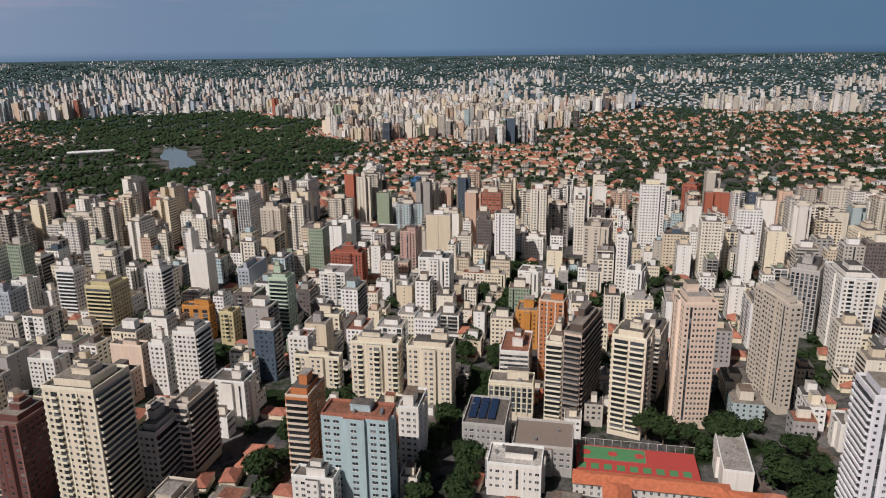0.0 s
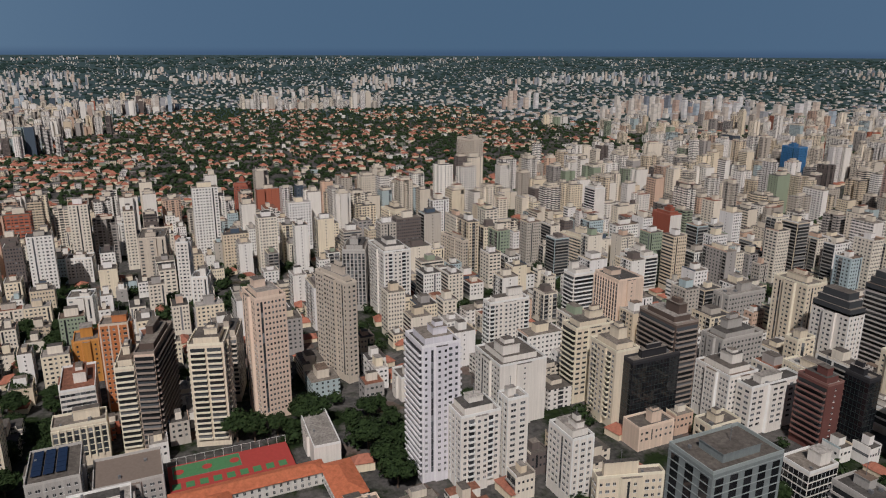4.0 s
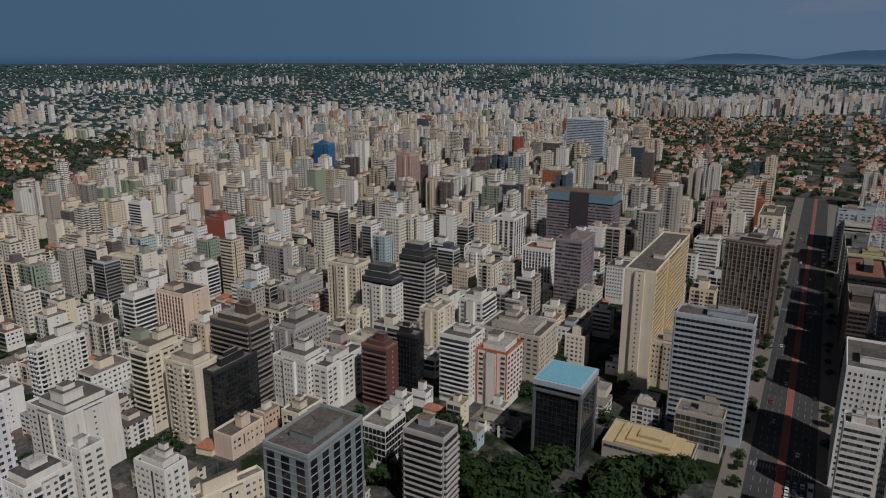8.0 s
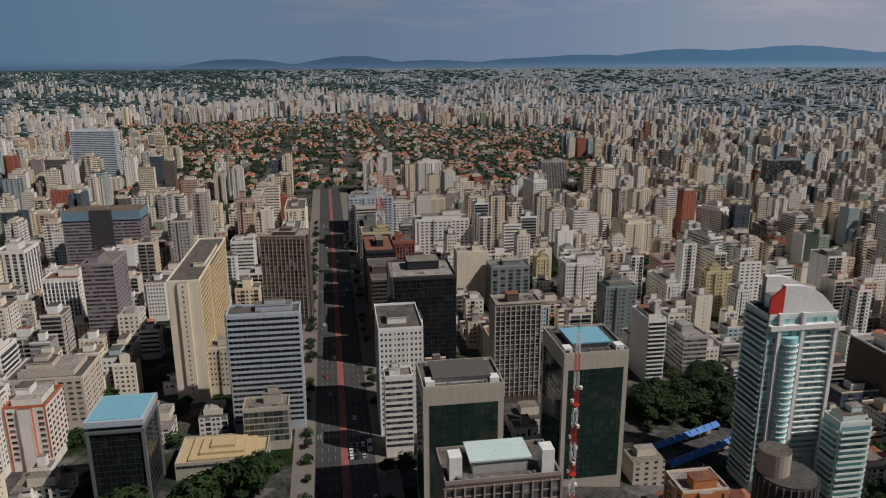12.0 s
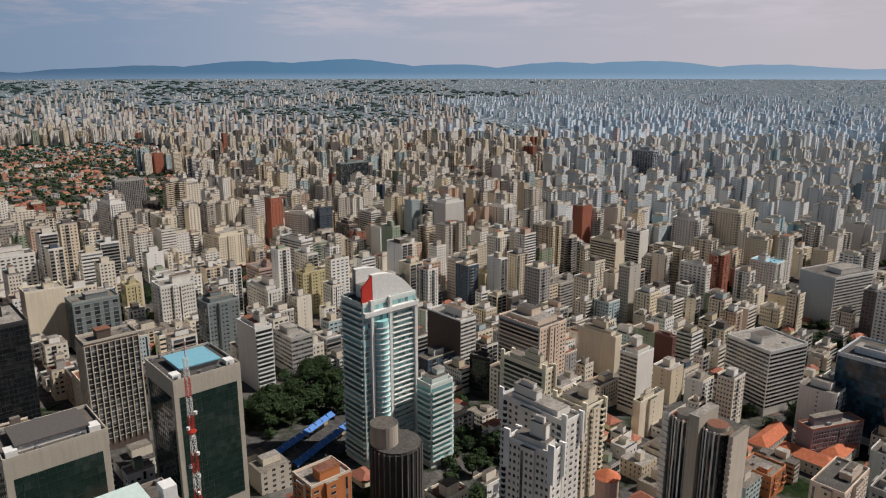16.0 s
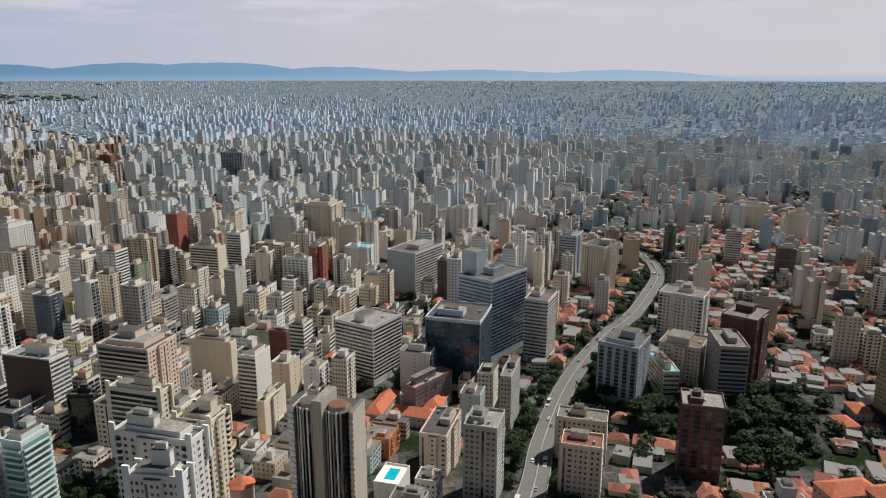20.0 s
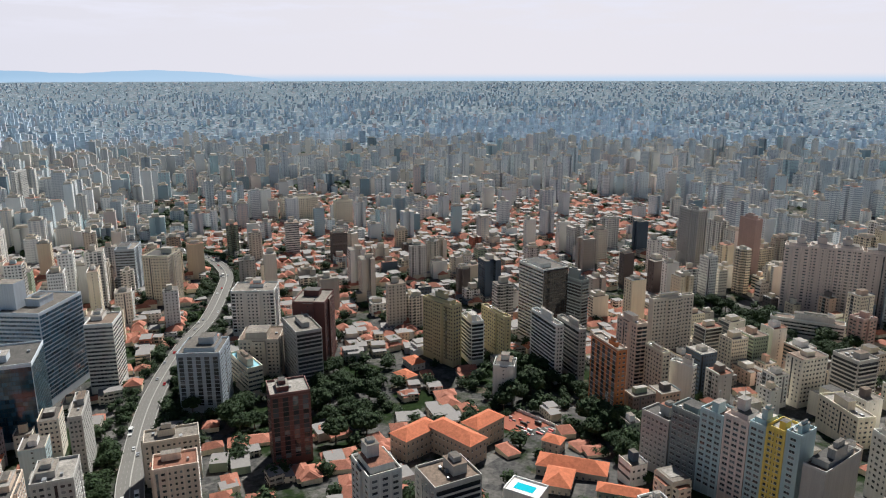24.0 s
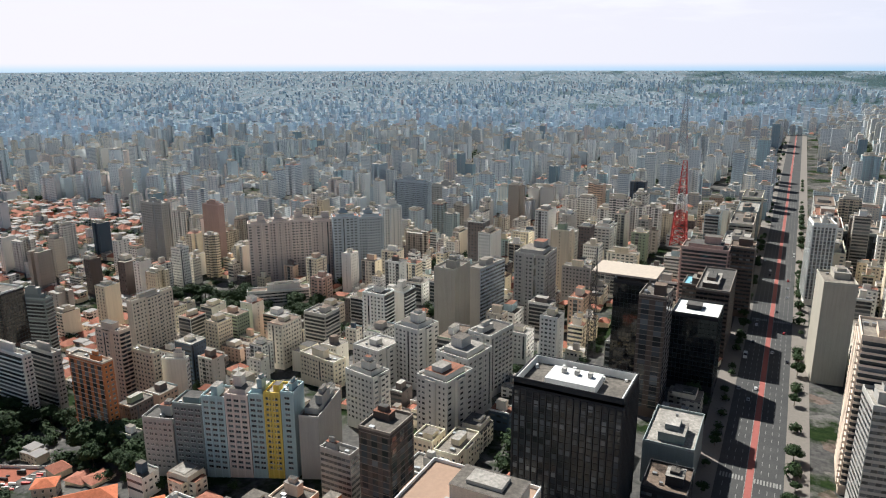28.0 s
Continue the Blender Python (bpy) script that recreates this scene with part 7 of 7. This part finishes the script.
# ---- the red-earth building site beside the mansion ----
def building_site(cx, cy, w, d, rot):
    z = land(cx, cy)
    ob = thing("building_site", pose(cx, cy, z, 0, 0, rot), "red-earth building site with stacked beams and hoardings", "building site")
    b = Mesh()
    b.box(-w / 2, -d / 2, -6, w / 2, d / 2, .5)
    part("earth", b, plain("red_earth", (0.26, 0.085, 0.05), .95), ob)
    q = random.Random(8)
    for k in range(26):
        m = Mesh()
        u, v_ = q.uniform(-.42, .42) * w, q.uniform(-.42, .42) * d
        L = q.uniform(1.5, 7)
        m.box(u - L / 2, v_ - .5, .5, u + L / 2, v_ + .5, q.uniform(1.0, 2.8))
        part("stack", m, (M_RED, M_CONC, M_DARK, M_WHITE)[k % 4], ob)
    for k in range(12):
        m = Mesh()
        u = -w / 2 + (k + .5) * w / 12
        m.box(u - w / 24 + .05, -d / 2 - .1, .5, u + w / 24 - .05, -d / 2 + .1, 2.6)
        part("hoarding", m, M_WHITE, ob)
    claim(cx, cy, w, d, rot)


building_site(392, -203, 40, 26, 25)

# ---- the great park: lake and long hall ----
def park_lake():
    cx, cy = polar(-122.2, 1690)
    z = land(cx, cy) + .4
    mb = Mesh()
    n = 40
    rim = []
    for k in range(n):
        t = 2 * math.pi * k / n
        q = 1 + .28 * math.sin(2 * t + .6) + .16 * math.sin(5 * t)
        rim.append(Matrix.Rotation(radians(122.2 + 90), 3, "Z") @ Vector((170 * q * math.cos(t), 34 * q * math.sin(t), 0)))
    mb.face([(cx + p.x, cy + p.y, z) for p in rim])
    m, nn = material("lake_water")
    finish(nn, nn.mix(nn.noise(where(nn), 0.03, 3.0), (0.10, 0.13, 0.13, 1), (0.16, 0.19, 0.18, 1)), 0.12, bump=nn.noise(where(nn), 0.6), strength=0.05)
    tagged(new("water", mb.data("water", [m])), "pale still lake among the park's trees", "lake", kind="structure")
    claim(cx, cy, 380, 110, 212.2)
    hx, hy = polar(-128.0, 1830)
    ob = thing("long_hall", pose(hx, hy, land(hx, hy), 0, 0, 128.0), "long white flat-roofed hall in the park", "building")
    b = Mesh()
    b.box(-48, -13, -2, 48, 13, 7)
    part("wall", b, paint(GREY), ob)
    b = Mesh()
    b.box(-50, -15, 7, 50, 15, 9, 0, 0, True)
    part("roof", b, M_WHITE, ob, "white flat roof")
    claim(hx, hy, 110, 60, 128.0)


park_lake()

# ---- the rest of the town ----
def district(x, y):
    """What stands at a place: (kind, share of plots built, lowest, highest)."""
    a = az(x, y) + 9 * noise.noise((x / 330, y / 330, 4.4))
    r = math.hypot(x, y) * (1 + .09 * noise.noise((x / 260, y / 260, 6.1)))
    if a < -140:
        a = 178.0
    edge = 2780.0
    if -110 < a < -91:
        edge = 1780.0
    elif -91 <= a < -87:
        edge = 1780 + (a + 91) * 250
    if a < -112 and r > 1250 and r < edge:
        return ("park", 0.05, 5, 8) if a > -131 else ("garden", 0.3, 5, 8)
    if a < -53 and 1010 + max(0, a + 66) * 38 < r < edge:
        return "garden", 0.46 if a < -90 else 0.18, 6, 10
    if -17 < a < 22 and 1180 < r < 2700:
        return "garden", 0.28, 6, 10
    if r > 2350 or a < -86 and r > edge:
        if a > 60:
            return "far", 0.8, 8, 42
        if -92 < a < -18 and noise.noise((x / 500, y / 500, 3.1)) < (0.12 if a < -62 else -0.02):
            return "garden", 0.3, 5, 8
        return "far", 0.62, 12, 55
    if -53 <= a < -42 and r > 1010 + (a + 66) * 38:
        return "mixed", 0.40, 6, 40
    if -36 < a < -22 and 1330 < r < 1520:
        return "park", 0.02, 5, 7
    if 82 < a < 129 and 560 < r < (1080 if a < 92 else 1430):
        return "low", 0.8, 5, 11
    if 82 < a < 129 and r <= 560:
        return "low", 0.3, 5, 9
    if a > 82 and r > 1080:
        return "mixed", 0.8, 8, 62
    if a < -36:
        return "tower", 0.62, 22, 62
    return "tower", 0.66, 18, 60




PARKS = ((485, -514, 92, 52), (452, -236, 42, 42), (497, -80, 64, 56), (-352, 62, 34, 44), (225, 385, 62, 38), (-125, 268, 74, 30), (190, 335, 40, 26))


def in_park(x, y):
    return any(abs(x - px) < pw and abs(y - py) < pd for px, py, pw, pd in PARKS)


def on_street(x, y):
    if abs(x) < 27 and -2300 < y < 1150:
        return True
    gx = (abs(x) - 27) % 104
    gy = (y + 66) % 124
    return gx > 93 or gy < 12


towers, stuff_box, top_box, houses, lows, trees = [], [], [], [], [], []
rng = random.Random(5)
step = 25.0
n = int(2800 / step)
for i in range(-n, n + 1):
    for j in range(-n, n + 1):
        x, y = i * step + rng.uniform(-4, 4), j * step + rng.uniform(-4, 4)
        r = math.hypot(x, y)
        a = az(x, y)
        if not 120 < r < (2800 if a < -62 or -18 < a < 22 else 2350):
            continue
        if -166 < a < -140 and r > 900:
            continue
        if on_street(x, y):
            if rng.random() < (0.55 if (a < -20 or a > 75) and r < 1100 else 0.25) and abs(x) > 40 and is_free(x, y, 3):
                trees.append((x, y, rng.uniform(3.5, 6)))
            continue
        if in_park(x, y):
            if is_free(x, y, 2):
                trees.append((x, y, rng.uniform(4, 6.5)))
            continue
        kind, share, lo, hi = district(x, y)
        p = rng.random()
        if kind == "far":
            if p < 0.8 and is_free(x, y, 9):
                stuff_box.append((x, y, rng.uniform(12, 19), rng.uniform(12, 19), rng.uniform(22, 62) * (1 + .5 * noise.noise((x / 200, y / 200, 2.2)))))
            continue
        if kind in ("tower", "mixed") and r > 480 and noise.noise((x / 95, y / 95, 8.8)) > 0.36:
            for _ in range(3):
                hx, hy = x + rng.uniform(-12, 12), y + rng.uniform(-12, 12)
                if is_free(hx, hy, 3):
                    trees.append((hx, hy, rng.uniform(4.0, 7.0)))
            continue
        if kind in ("tower", "mixed") and p < share:
            w, d = rng.uniform(12, 19), rng.uniform(12, 19)
            if not is_free(x, y, max(w, d) / 2 + 1):
                continue
            q = rng.random()
            field = noise.noise((x / 170, y / 170, 2.2))
            if rng.random() < -0.15 - field * .9:
                h = rng.uniform(6, 16)
            else:
                h = (lo + (hi - lo) * (q ** 1.1 if kind == "tower" else q ** 1.7)) * (1 + .5 * field)
            if rng.random() < .22:
                w, d = (w * 1.5, d * .8) if rng.random() < .5 else (w * .8, d * 1.5)
            if r < 430:
                h = min(h, rng.uniform(6, 16))
            elif r < 650:
                h = min(h, rng.uniform(12, 38))
            if r < 800 and h > 14:
                towers.append((r, x, y, w, d, h))
            else:
                stuff_box.append((x, y, w, d, h))
            claim(x, y, w, d)
        elif kind in ("low", "garden", "park"):
            for _ in range(6 if kind == "low" else 3):
                hx, hy = x + rng.uniform(-11, 11), y + rng.uniform(-11, 11)
                if rng.random() < share * (1 if kind == "low" else 0.8 + 0.9 * noise.noise((hx / 160, hy / 160, 9.1))) and is_free(hx, hy, 8 if kind == "low" else 6):
                    (houses if rng.random() < (0.68 if kind == "garden" else 0.5) else lows).append((hx, hy, rng.uniform(9, 16), rng.uniform(8, 13), rng.uniform(lo, hi)))
            if kind == "low" and r > 640 and rng.random() < (0.3 if r < 1000 else 0.16) and is_free(x, y, 9):
                stuff_box.append((x, y, rng.uniform(11, 17), rng.uniform(11, 17), rng.uniform(12, 50)))
                claim(x, y, 15, 15)
            nt = {"low": 0.9, "garden": 3.2, "park": 5.5}[kind]
            for _ in range(int(nt + rng.random())):
                hx, hy = x + rng.uniform(-14, 14), y + rng.uniform(-14, 14)
                if is_free(hx, hy, 4):
                    trees.append((hx, hy, rng.uniform(3.2, 5.6) if kind == "garden" else rng.uniform(4.0, 7.5)))
        elif p > 0.8 and is_free(x, y, 6):
            houses.append((x, y, rng.uniform(9, 15), rng.uniform(8, 13), rng.uniform(6, 9)))
        elif is_free(x, y, 4):
            for _ in range(2 if r < 1200 else 1):
                trees.append((x + rng.uniform(-7, 7), y + rng.uniform(-7, 7), rng.uniform(3.5, 6.5)))

towers.sort()
FILL = [WHITE, WHITE, CREAM, BEIGE, GREY, TAN, CREAM, WHITE, PINK, CONCRETE, RUST]
STY = ["p", "P", "b", "B", "H", "s", "c", "q", "k", "p", "b"]
for k, (r, x, y, w, d, h) in enumerate(towers[:40]):
    st = rng.choice(STY)
    tower(x, y, w, d, h, 0.0, rng.choice(FILL), st, rng.choice(["p", "k", "q", st]), z=land(x, y), group="blocks of flats", lift=0.3,
          label="plain weathered block of flats with stacked storeys")
crowd = Mesh()
for r, x, y, w, d, h in towers[40:]:
    st = rng.choice(STY)
    flats(crowd, x, y, w, d, h, land(x, y), st, rng.choice(["p", "k", "q", st]))
# smaller blocks that fill the gaps near by
q_ = random.Random(77)
for _ in range(9000):
    a_, r = radians(q_.uniform(-136, 186)), math.sqrt(q_.uniform(290 ** 2, 930 ** 2))
    x, y = r * math.sin(a_), r * math.cos(a_)
    if abs(x) < 30 or district(x, y)[0] == "low" or on_street(x, y):
        continue
    if in_park(x, y):
        continue
    w, d = q_.uniform(8, 14), q_.uniform(8, 14)
    pick = q_.random()
    if pick < .42:
        if is_free(x, y, 5):
            if pick < .17:
                houses.append((x, y, w, d * .8, q_.uniform(6, 9)))
                claim(x, y, w, d * .8)
            else:
                trees.append((x, y, q_.uniform(3.2, 5.2)))
                claim(x, y, 7, 7)
        continue
    if is_free(x, y, max(w, d) / 2 + .6):
        h = q_.uniform(7, 15) if r < 420 else q_.uniform(8, 24) if r < 650 else q_.uniform(10, 32)
        flats(crowd, x, y, w, d, h, land(x, y), q_.choice(["p", "P", "b", "s", "p"]), q_.choice(["p", "k", "q"]))
        claim(x, y, w, d)
tagged(new("blocks_of_flats", crowd.data("blocks_of_flats", [M_CROWD, M_ROOF, M_GLASS, M_CONC])), "crowded pale blocks of flats with balconies", "buildings", kind="stuff")

for x, y, w, d, h in list(stuff_box):
    top_box.append((x + rng.uniform(-2, 2), y + rng.uniform(-2, 2), h, w * rng.uniform(.3, .6), d * rng.uniform(.3, .6), rng.uniform(2.5, 6)))
    if rng.random() < .35:
        top_box.append((x, y, h, w * .8, d * .8, 3.0))


def block_shape(cols, rows, solid):
    """One storeyed block: the filled cells of a small plan. Returns verts, quads, UV keys, materials."""
    vs, fs, uv, mt, index = [], [], [], [], {}

    def vert(px, py, pz):
        key = (round(px, 4), round(py, 4), round(pz, 4))
        if key not in index:
            index[key] = len(vs)
            vs.append(key)
        return index[key]

    def wall(p, q, z0, z1):
        ax = 0 if abs(p[1] - q[1]) < 1e-6 else 1
        L = abs(p[0] - q[0]) + abs(p[1] - q[1])
        fs.append((vert(*p, z0), vert(*q, z0), vert(*q, z1), vert(*p, z1)))
        uv.extend([(ax, 0, z0), (ax, L, z0), (ax, L, z1), (ax, 0, z1)])
        mt.append(0)

    def storeys(k, z0, z1, lid):
        for i in range(len(cols) - 1):
            for j in range(len(rows) - 1):
                if (i, j) not in solid:
                    continue
                x0, x1, y0, y1 = cols[i] * k, cols[i + 1] * k, rows[j] * k, rows[j + 1] * k
                for (di, dj), p, q in (((0, -1), (x0, y0), (x1, y0)), ((1, 0), (x1, y0), (x1, y1)), ((0, 1), (x1, y1), (x0, y1)), ((-1, 0), (x0, y1), (x0, y0))):
                    if (i + di, j + dj) not in solid:
                        wall(p, q, z0, z1)
                if lid:
                    fs.append((vert(x0, y0, z1), vert(x1, y0, z1), vert(x1, y1, z1), vert(x0, y1, z1)))
                    uv.extend([(2, 0, 0)] * 4)
                    mt.append(1)

    storeys(1.0, 0.0, 1.0, True)
    return vs, fs, uv, mt


FULL = {(0, 0)}
CROSS = {(1, 0), (0, 1), (1, 1), (2, 1), (1, 2)}
AITCH = {(0, 0), (0, 1), (0, 2), (1, 1), (2, 0), (2, 1), (2, 2)}
ELL = {(0, 0), (1, 0), (0, 1)}
SHAPES = [block_shape((-.5, .5), (-.5, .5), FULL), block_shape((-.5, -.24, .24, .5), (-.5, -.24, .24, .5), CROSS), block_shape((-.5, -.16, .16, .5), (-.5, -.2, .2, .5), AITCH),
          block_shape((-.5, .08, .5), (-.5, .08, .5), ELL), block_shape((-.5, -.2, .2, .5), (-.5, -.16, .16, .5), {(j, i) for i, j in AITCH})]


def blocks(name, rows, mat, label, roof=M_ROOF, plain_box=False):
    """A crowd of blocks in a few plan shapes."""
    for k, (vs, fs, uv, mt) in enumerate(SHAPES[:1] if plain_box else SHAPES):
        a = np.array(rows if plain_box else rows[k::len(SHAPES)])
        pos = np.stack([a[:, 0], a[:, 1], np.zeros(len(a))], 1)
        pos[:, 2] = lands(pos) - 1.0
        grow = 1.0 if k in (0, ) else 1.18
        many(name, (vs, fs), [mat, roof], pos, a[:, 2:5] * [grow, grow, 1] + [0, 0, 1.0], np.zeros(len(a)), label, "buildings", uvs=uv, mat_ids=mt)


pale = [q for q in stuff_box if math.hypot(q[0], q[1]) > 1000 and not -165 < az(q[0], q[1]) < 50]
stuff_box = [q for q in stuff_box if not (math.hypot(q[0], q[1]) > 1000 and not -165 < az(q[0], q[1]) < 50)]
blocks("pale_apartment_blocks", pale, M_PALE, "crowd of pale apartment blocks and towers tinted blue for haze")
blocks("apartment_blocks", stuff_box, M_CITY, "crowd of pale weathered apartment blocks and towers")
a = np.array(top_box)
many("roof_structures", (BOX_V, BOX_F), [M_OWN, M_ROOF], np.stack([a[:, 0], a[:, 1], a[:, 2] + lands(a[:, :2])], 1), a[:, 3:6], np.zeros(len(a)),
     "lift houses and tanks on the flat roofs", "roof structures", mat_ids=[0, 0, 0, 0, 1])
a = np.array(lows)
pos = np.stack([a[:, 0], a[:, 1], 0 * a[:, 0]], 1)
pos[:, 2] = lands(pos) - .5
many("low_buildings", (BOX_V, BOX_F), [M_CITY, plain("pale_roof_sheet", (0.20, 0.185, 0.175), 0.8)], pos, a[:, 2:5], np.random.RandomState(3).uniform(-.2, .2, len(a)), "low flat-roofed town buildings", "buildings", uvs=BOX_UV, mat_ids=[0, 0, 0, 0, 1])
a = np.array(houses)
pos = np.stack([a[:, 0], a[:, 1], 0 * a[:, 0]], 1)
pos[:, 2] = lands(pos) - .5
many("houses", (HOUSE_V, HOUSE_F), [M_OWN, M_TILES], pos, a[:, 2:5], np.random.RandomState(4).choice([0, math.pi / 2], len(a)) + np.random.RandomState(5).uniform(-.2, .2, len(a)),
     "houses with hipped red clay-tile roofs", "houses", mat_ids=[0] * 4 + [1] * 4)
ICO1 = ico(1)
# dense undergrowth of crowns in the parks
for cx, cy, w_, d_, n_ in ((-125, 268, 140, 50, 90), (-352, 62, 20, 50, 14), (-310, 112, 60, 30, 22), (225, 385, 110, 60, 80), (262, 268, 50, 70, 26), (500, -70, 120, 120, 90),
                           (450, -235, 80, 80, 60), (345, -242, 80, 44, 36), (530, -495, 110, 70, 70), (440, -512, 90, 50, 40), (535, 12, 70, 30, 22), (-300, -150, 60, 20, 12)):
    for _ in range(n_):
        X, Y = cx + rng.uniform(-.5, .5) * w_, cy + rng.uniform(-.5, .5) * d_
        if is_free(X, Y, 1.0):
            trees.append((X, Y, rng.uniform(3.2, 5.5)))
for p in smooth(EXPRESSWAY):
    for k in range(5):
        X, Y = p.x + rng.uniform(-6, 6), p.y + rng.choice([-1, 1]) * rng.uniform(11, 27)
        if is_free(X, Y, 2.0):
            trees.append((X, Y, rng.uniform(3.0, 5.0)))
for k in range(150):
    p = AVENUE @ Vector((rng.choice([-19.5, 19.5]), rng.uniform(-1500, 900), 0))
    if math.hypot(p.x, p.y) > 180:
        trees.append((p.x, p.y, rng.uniform(2.4, 3.6) if p.x > 0 else rng.uniform(3.0, 4.8)))


def sprays(seed, n_):
    """A light crown: leaf sprays over an uneven ball."""
    q = random.Random(seed)
    vs, fs = [], []
    for _ in range(n_):
        th, c = q.uniform(0, 6.283), q.uniform(-.5, 1)
        s = math.sqrt(1 - c * c)
        k = q.uniform(.55, 1.1)
        P = Vector((s * math.cos(th) * k, s * math.sin(th) * k, c * k))
        nn = (P + Vector((q.uniform(-.5, .5), q.uniform(-.5, .5), q.uniform(0, .6)))).normalized()
        u = Matrix.Rotation(q.uniform(0, 6.28), 3, nn) @ nn.orthogonal().normalized()
        v_ = nn.cross(u)
        L = q.uniform(.16, .34)
        i = len(vs)
        vs += [tuple(P - u * L), tuple(P - v_ * L * .6 - nn * .05), tuple(P + u * L), tuple(P + v_ * L * .6 - nn * .05)]
        fs.append((i, i + 1, i + 2, i + 3))
    return vs, fs


close = [q for q in trees if math.hypot(q[0], q[1]) < 900]
trees = [q for q in trees if math.hypot(q[0], q[1]) >= 900]
for k in range(3):
    a = np.array(close[k::3])
    pos = np.stack([a[:, 0], a[:, 1], a[:, 2] * 0.8], 1)
    pos[:, 2] += lands(pos)
    many("tree_crowns", sprays(k, 72), [M_LEAFN], pos, np.stack([a[:, 2], a[:, 2], a[:, 2] * .85], 1), np.random.RandomState(k).uniform(0, 6, len(a)), "dark green leafy crowns between the houses", "trees")
    many("tree_hearts", ICO1, [M_LEAF], pos, np.stack([a[:, 2], a[:, 2], a[:, 2]], 1) * .62, 0 * a[:, 0], "shaded inner crowns of the trees", "trees", jitter=.12)
a = np.array(trees)
pos = np.stack([a[:, 0], a[:, 1], a[:, 2] * 0.75], 1)
pos[:, 2] += lands(pos)
near_ = np.hypot(a[:, 0], a[:, 1]) < 1500
many("street_trees", sprays(9, 18), [M_LEAF], pos[near_], np.stack([a[:, 2], a[:, 2], a[:, 2] * .8], 1)[near_] * 1.05, np.random.RandomState(6).uniform(0, 6, len(a))[near_], "dark green leafy tree crowns", "trees", jitter=.05)
many("tree_hearts", ICO1, [M_LEAF], pos, np.stack([a[:, 2], a[:, 2], a[:, 2] * .8], 1) * .78, 0 * a[:, 0], "shaded inner crowns of the trees", "trees", jitter=.16)

# the far town
rs = np.random.RandomState(11)
N = 52000
aa = radians(-140) + rs.rand(N) * radians(334)
rr = 2350 + (4790 - 2350) * rs.rand(N) ** 0.85
far, far_cool, ftree, fhouse, fhouse_cool = [], [], [], [], []
for t_, r in zip(aa, rr):
    x, y = r * math.sin(t_), r * math.cos(t_)
    kind, share, lo, hi = district(x, y)
    a = math.degrees(t_)
    if kind != "far" and r < 2800 and (a < -62 or -18 < a < 22):
        continue
    # Eastern blocks take the walls and roofs with haze in their colour.
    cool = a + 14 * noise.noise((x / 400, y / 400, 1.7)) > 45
    sc = max(0.36, 1.0 - 0.64 * max(0, (r - 2400) / 2000.0))
    patch = noise.noise((x / 420, y / 420, 0.5)) + .4 * noise.noise((x / 130, y / 130, 5.5))
    if kind == "far" and patch > (-0.55 if cool else -0.3 if r < 3300 else -0.05) and rng.random() < (share if not cool else share * (.75 + patch)):
        q = rng.random()
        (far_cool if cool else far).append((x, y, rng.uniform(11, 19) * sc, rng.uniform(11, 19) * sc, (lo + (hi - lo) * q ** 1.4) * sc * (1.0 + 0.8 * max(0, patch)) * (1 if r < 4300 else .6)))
    elif rng.random() < .62 or cool:
        if not cool and rng.random() < .6:
            ftree.append((x, y, rng.uniform(6, 13)))
        (fhouse_cool if cool else fhouse).append((x + 9, y + 9, rng.uniform(9, 17) * sc, rng.uniform(9, 14) * sc, rng.uniform(5, 9) * sc * (.55 if cool else 1)))
    elif rng.random() < .5:
        fhouse.append((x, y, 22 * sc, 16 * sc, 8 * sc))
    else:
        ftree.append((x, y, rng.uniform(6, 13)))


def far_roof(name, stops):
    m, n = material(name)
    k = n.add("ShaderNodeNewGeometry").outputs["Random Per Island"]
    finish(n, n.ramp(n.math("FRACT", n.math("MULTIPLY", k, 53.0)), stops, "CONSTANT"), 0.9, spec=0.2)
    return m


M_FARROOF = far_roof("distant_roofs", [(0.0, (0.24, 0.22, 0.20)), (0.35, (0.36, 0.33, 0.30)), (0.6, (0.30, 0.13, 0.08)), (0.8, (0.60, 0.59, 0.57))])
# Haze blue again, in the colours of the eastern roofs.
M_HAZEROOF = far_roof("distant_hazed_roofs", [(0.0, (0.14, 0.185, 0.235)), (0.3, (0.17, 0.215, 0.265)), (0.6, (0.21, 0.205, 0.235)), (0.75, (0.21, 0.255, 0.305)), (0.94, (0.50, 0.54, 0.58))])
blocks("distant_town", far, M_FARW, "distant towers of the town, pale and close together", M_FARROOF, True)
blocks("distant_town", far_cool, M_FAR, "distant towers of the town tinted blue for haze", M_HAZEROOF, True)
blocks("distant_low_buildings", fhouse, M_FARW, "distant low roofs among trees", M_FARROOF, True)
blocks("distant_low_buildings", fhouse_cool, M_FAR, "distant low roofs tinted blue for haze", M_HAZEROOF, True)
a = np.array(ftree)
pos = np.stack([a[:, 0], a[:, 1], 0 * a[:, 0]], 1)
pos[:, 2] = lands(pos)
many("distant_trees", ICO1, [M_FARLEAF], pos, np.stack([a[:, 2] * 1.6, a[:, 2] * 1.6, a[:, 2] * .7], 1), 0 * a[:, 0], "distant dark green tree cover tinted blue for haze", "trees", jitter=.15)
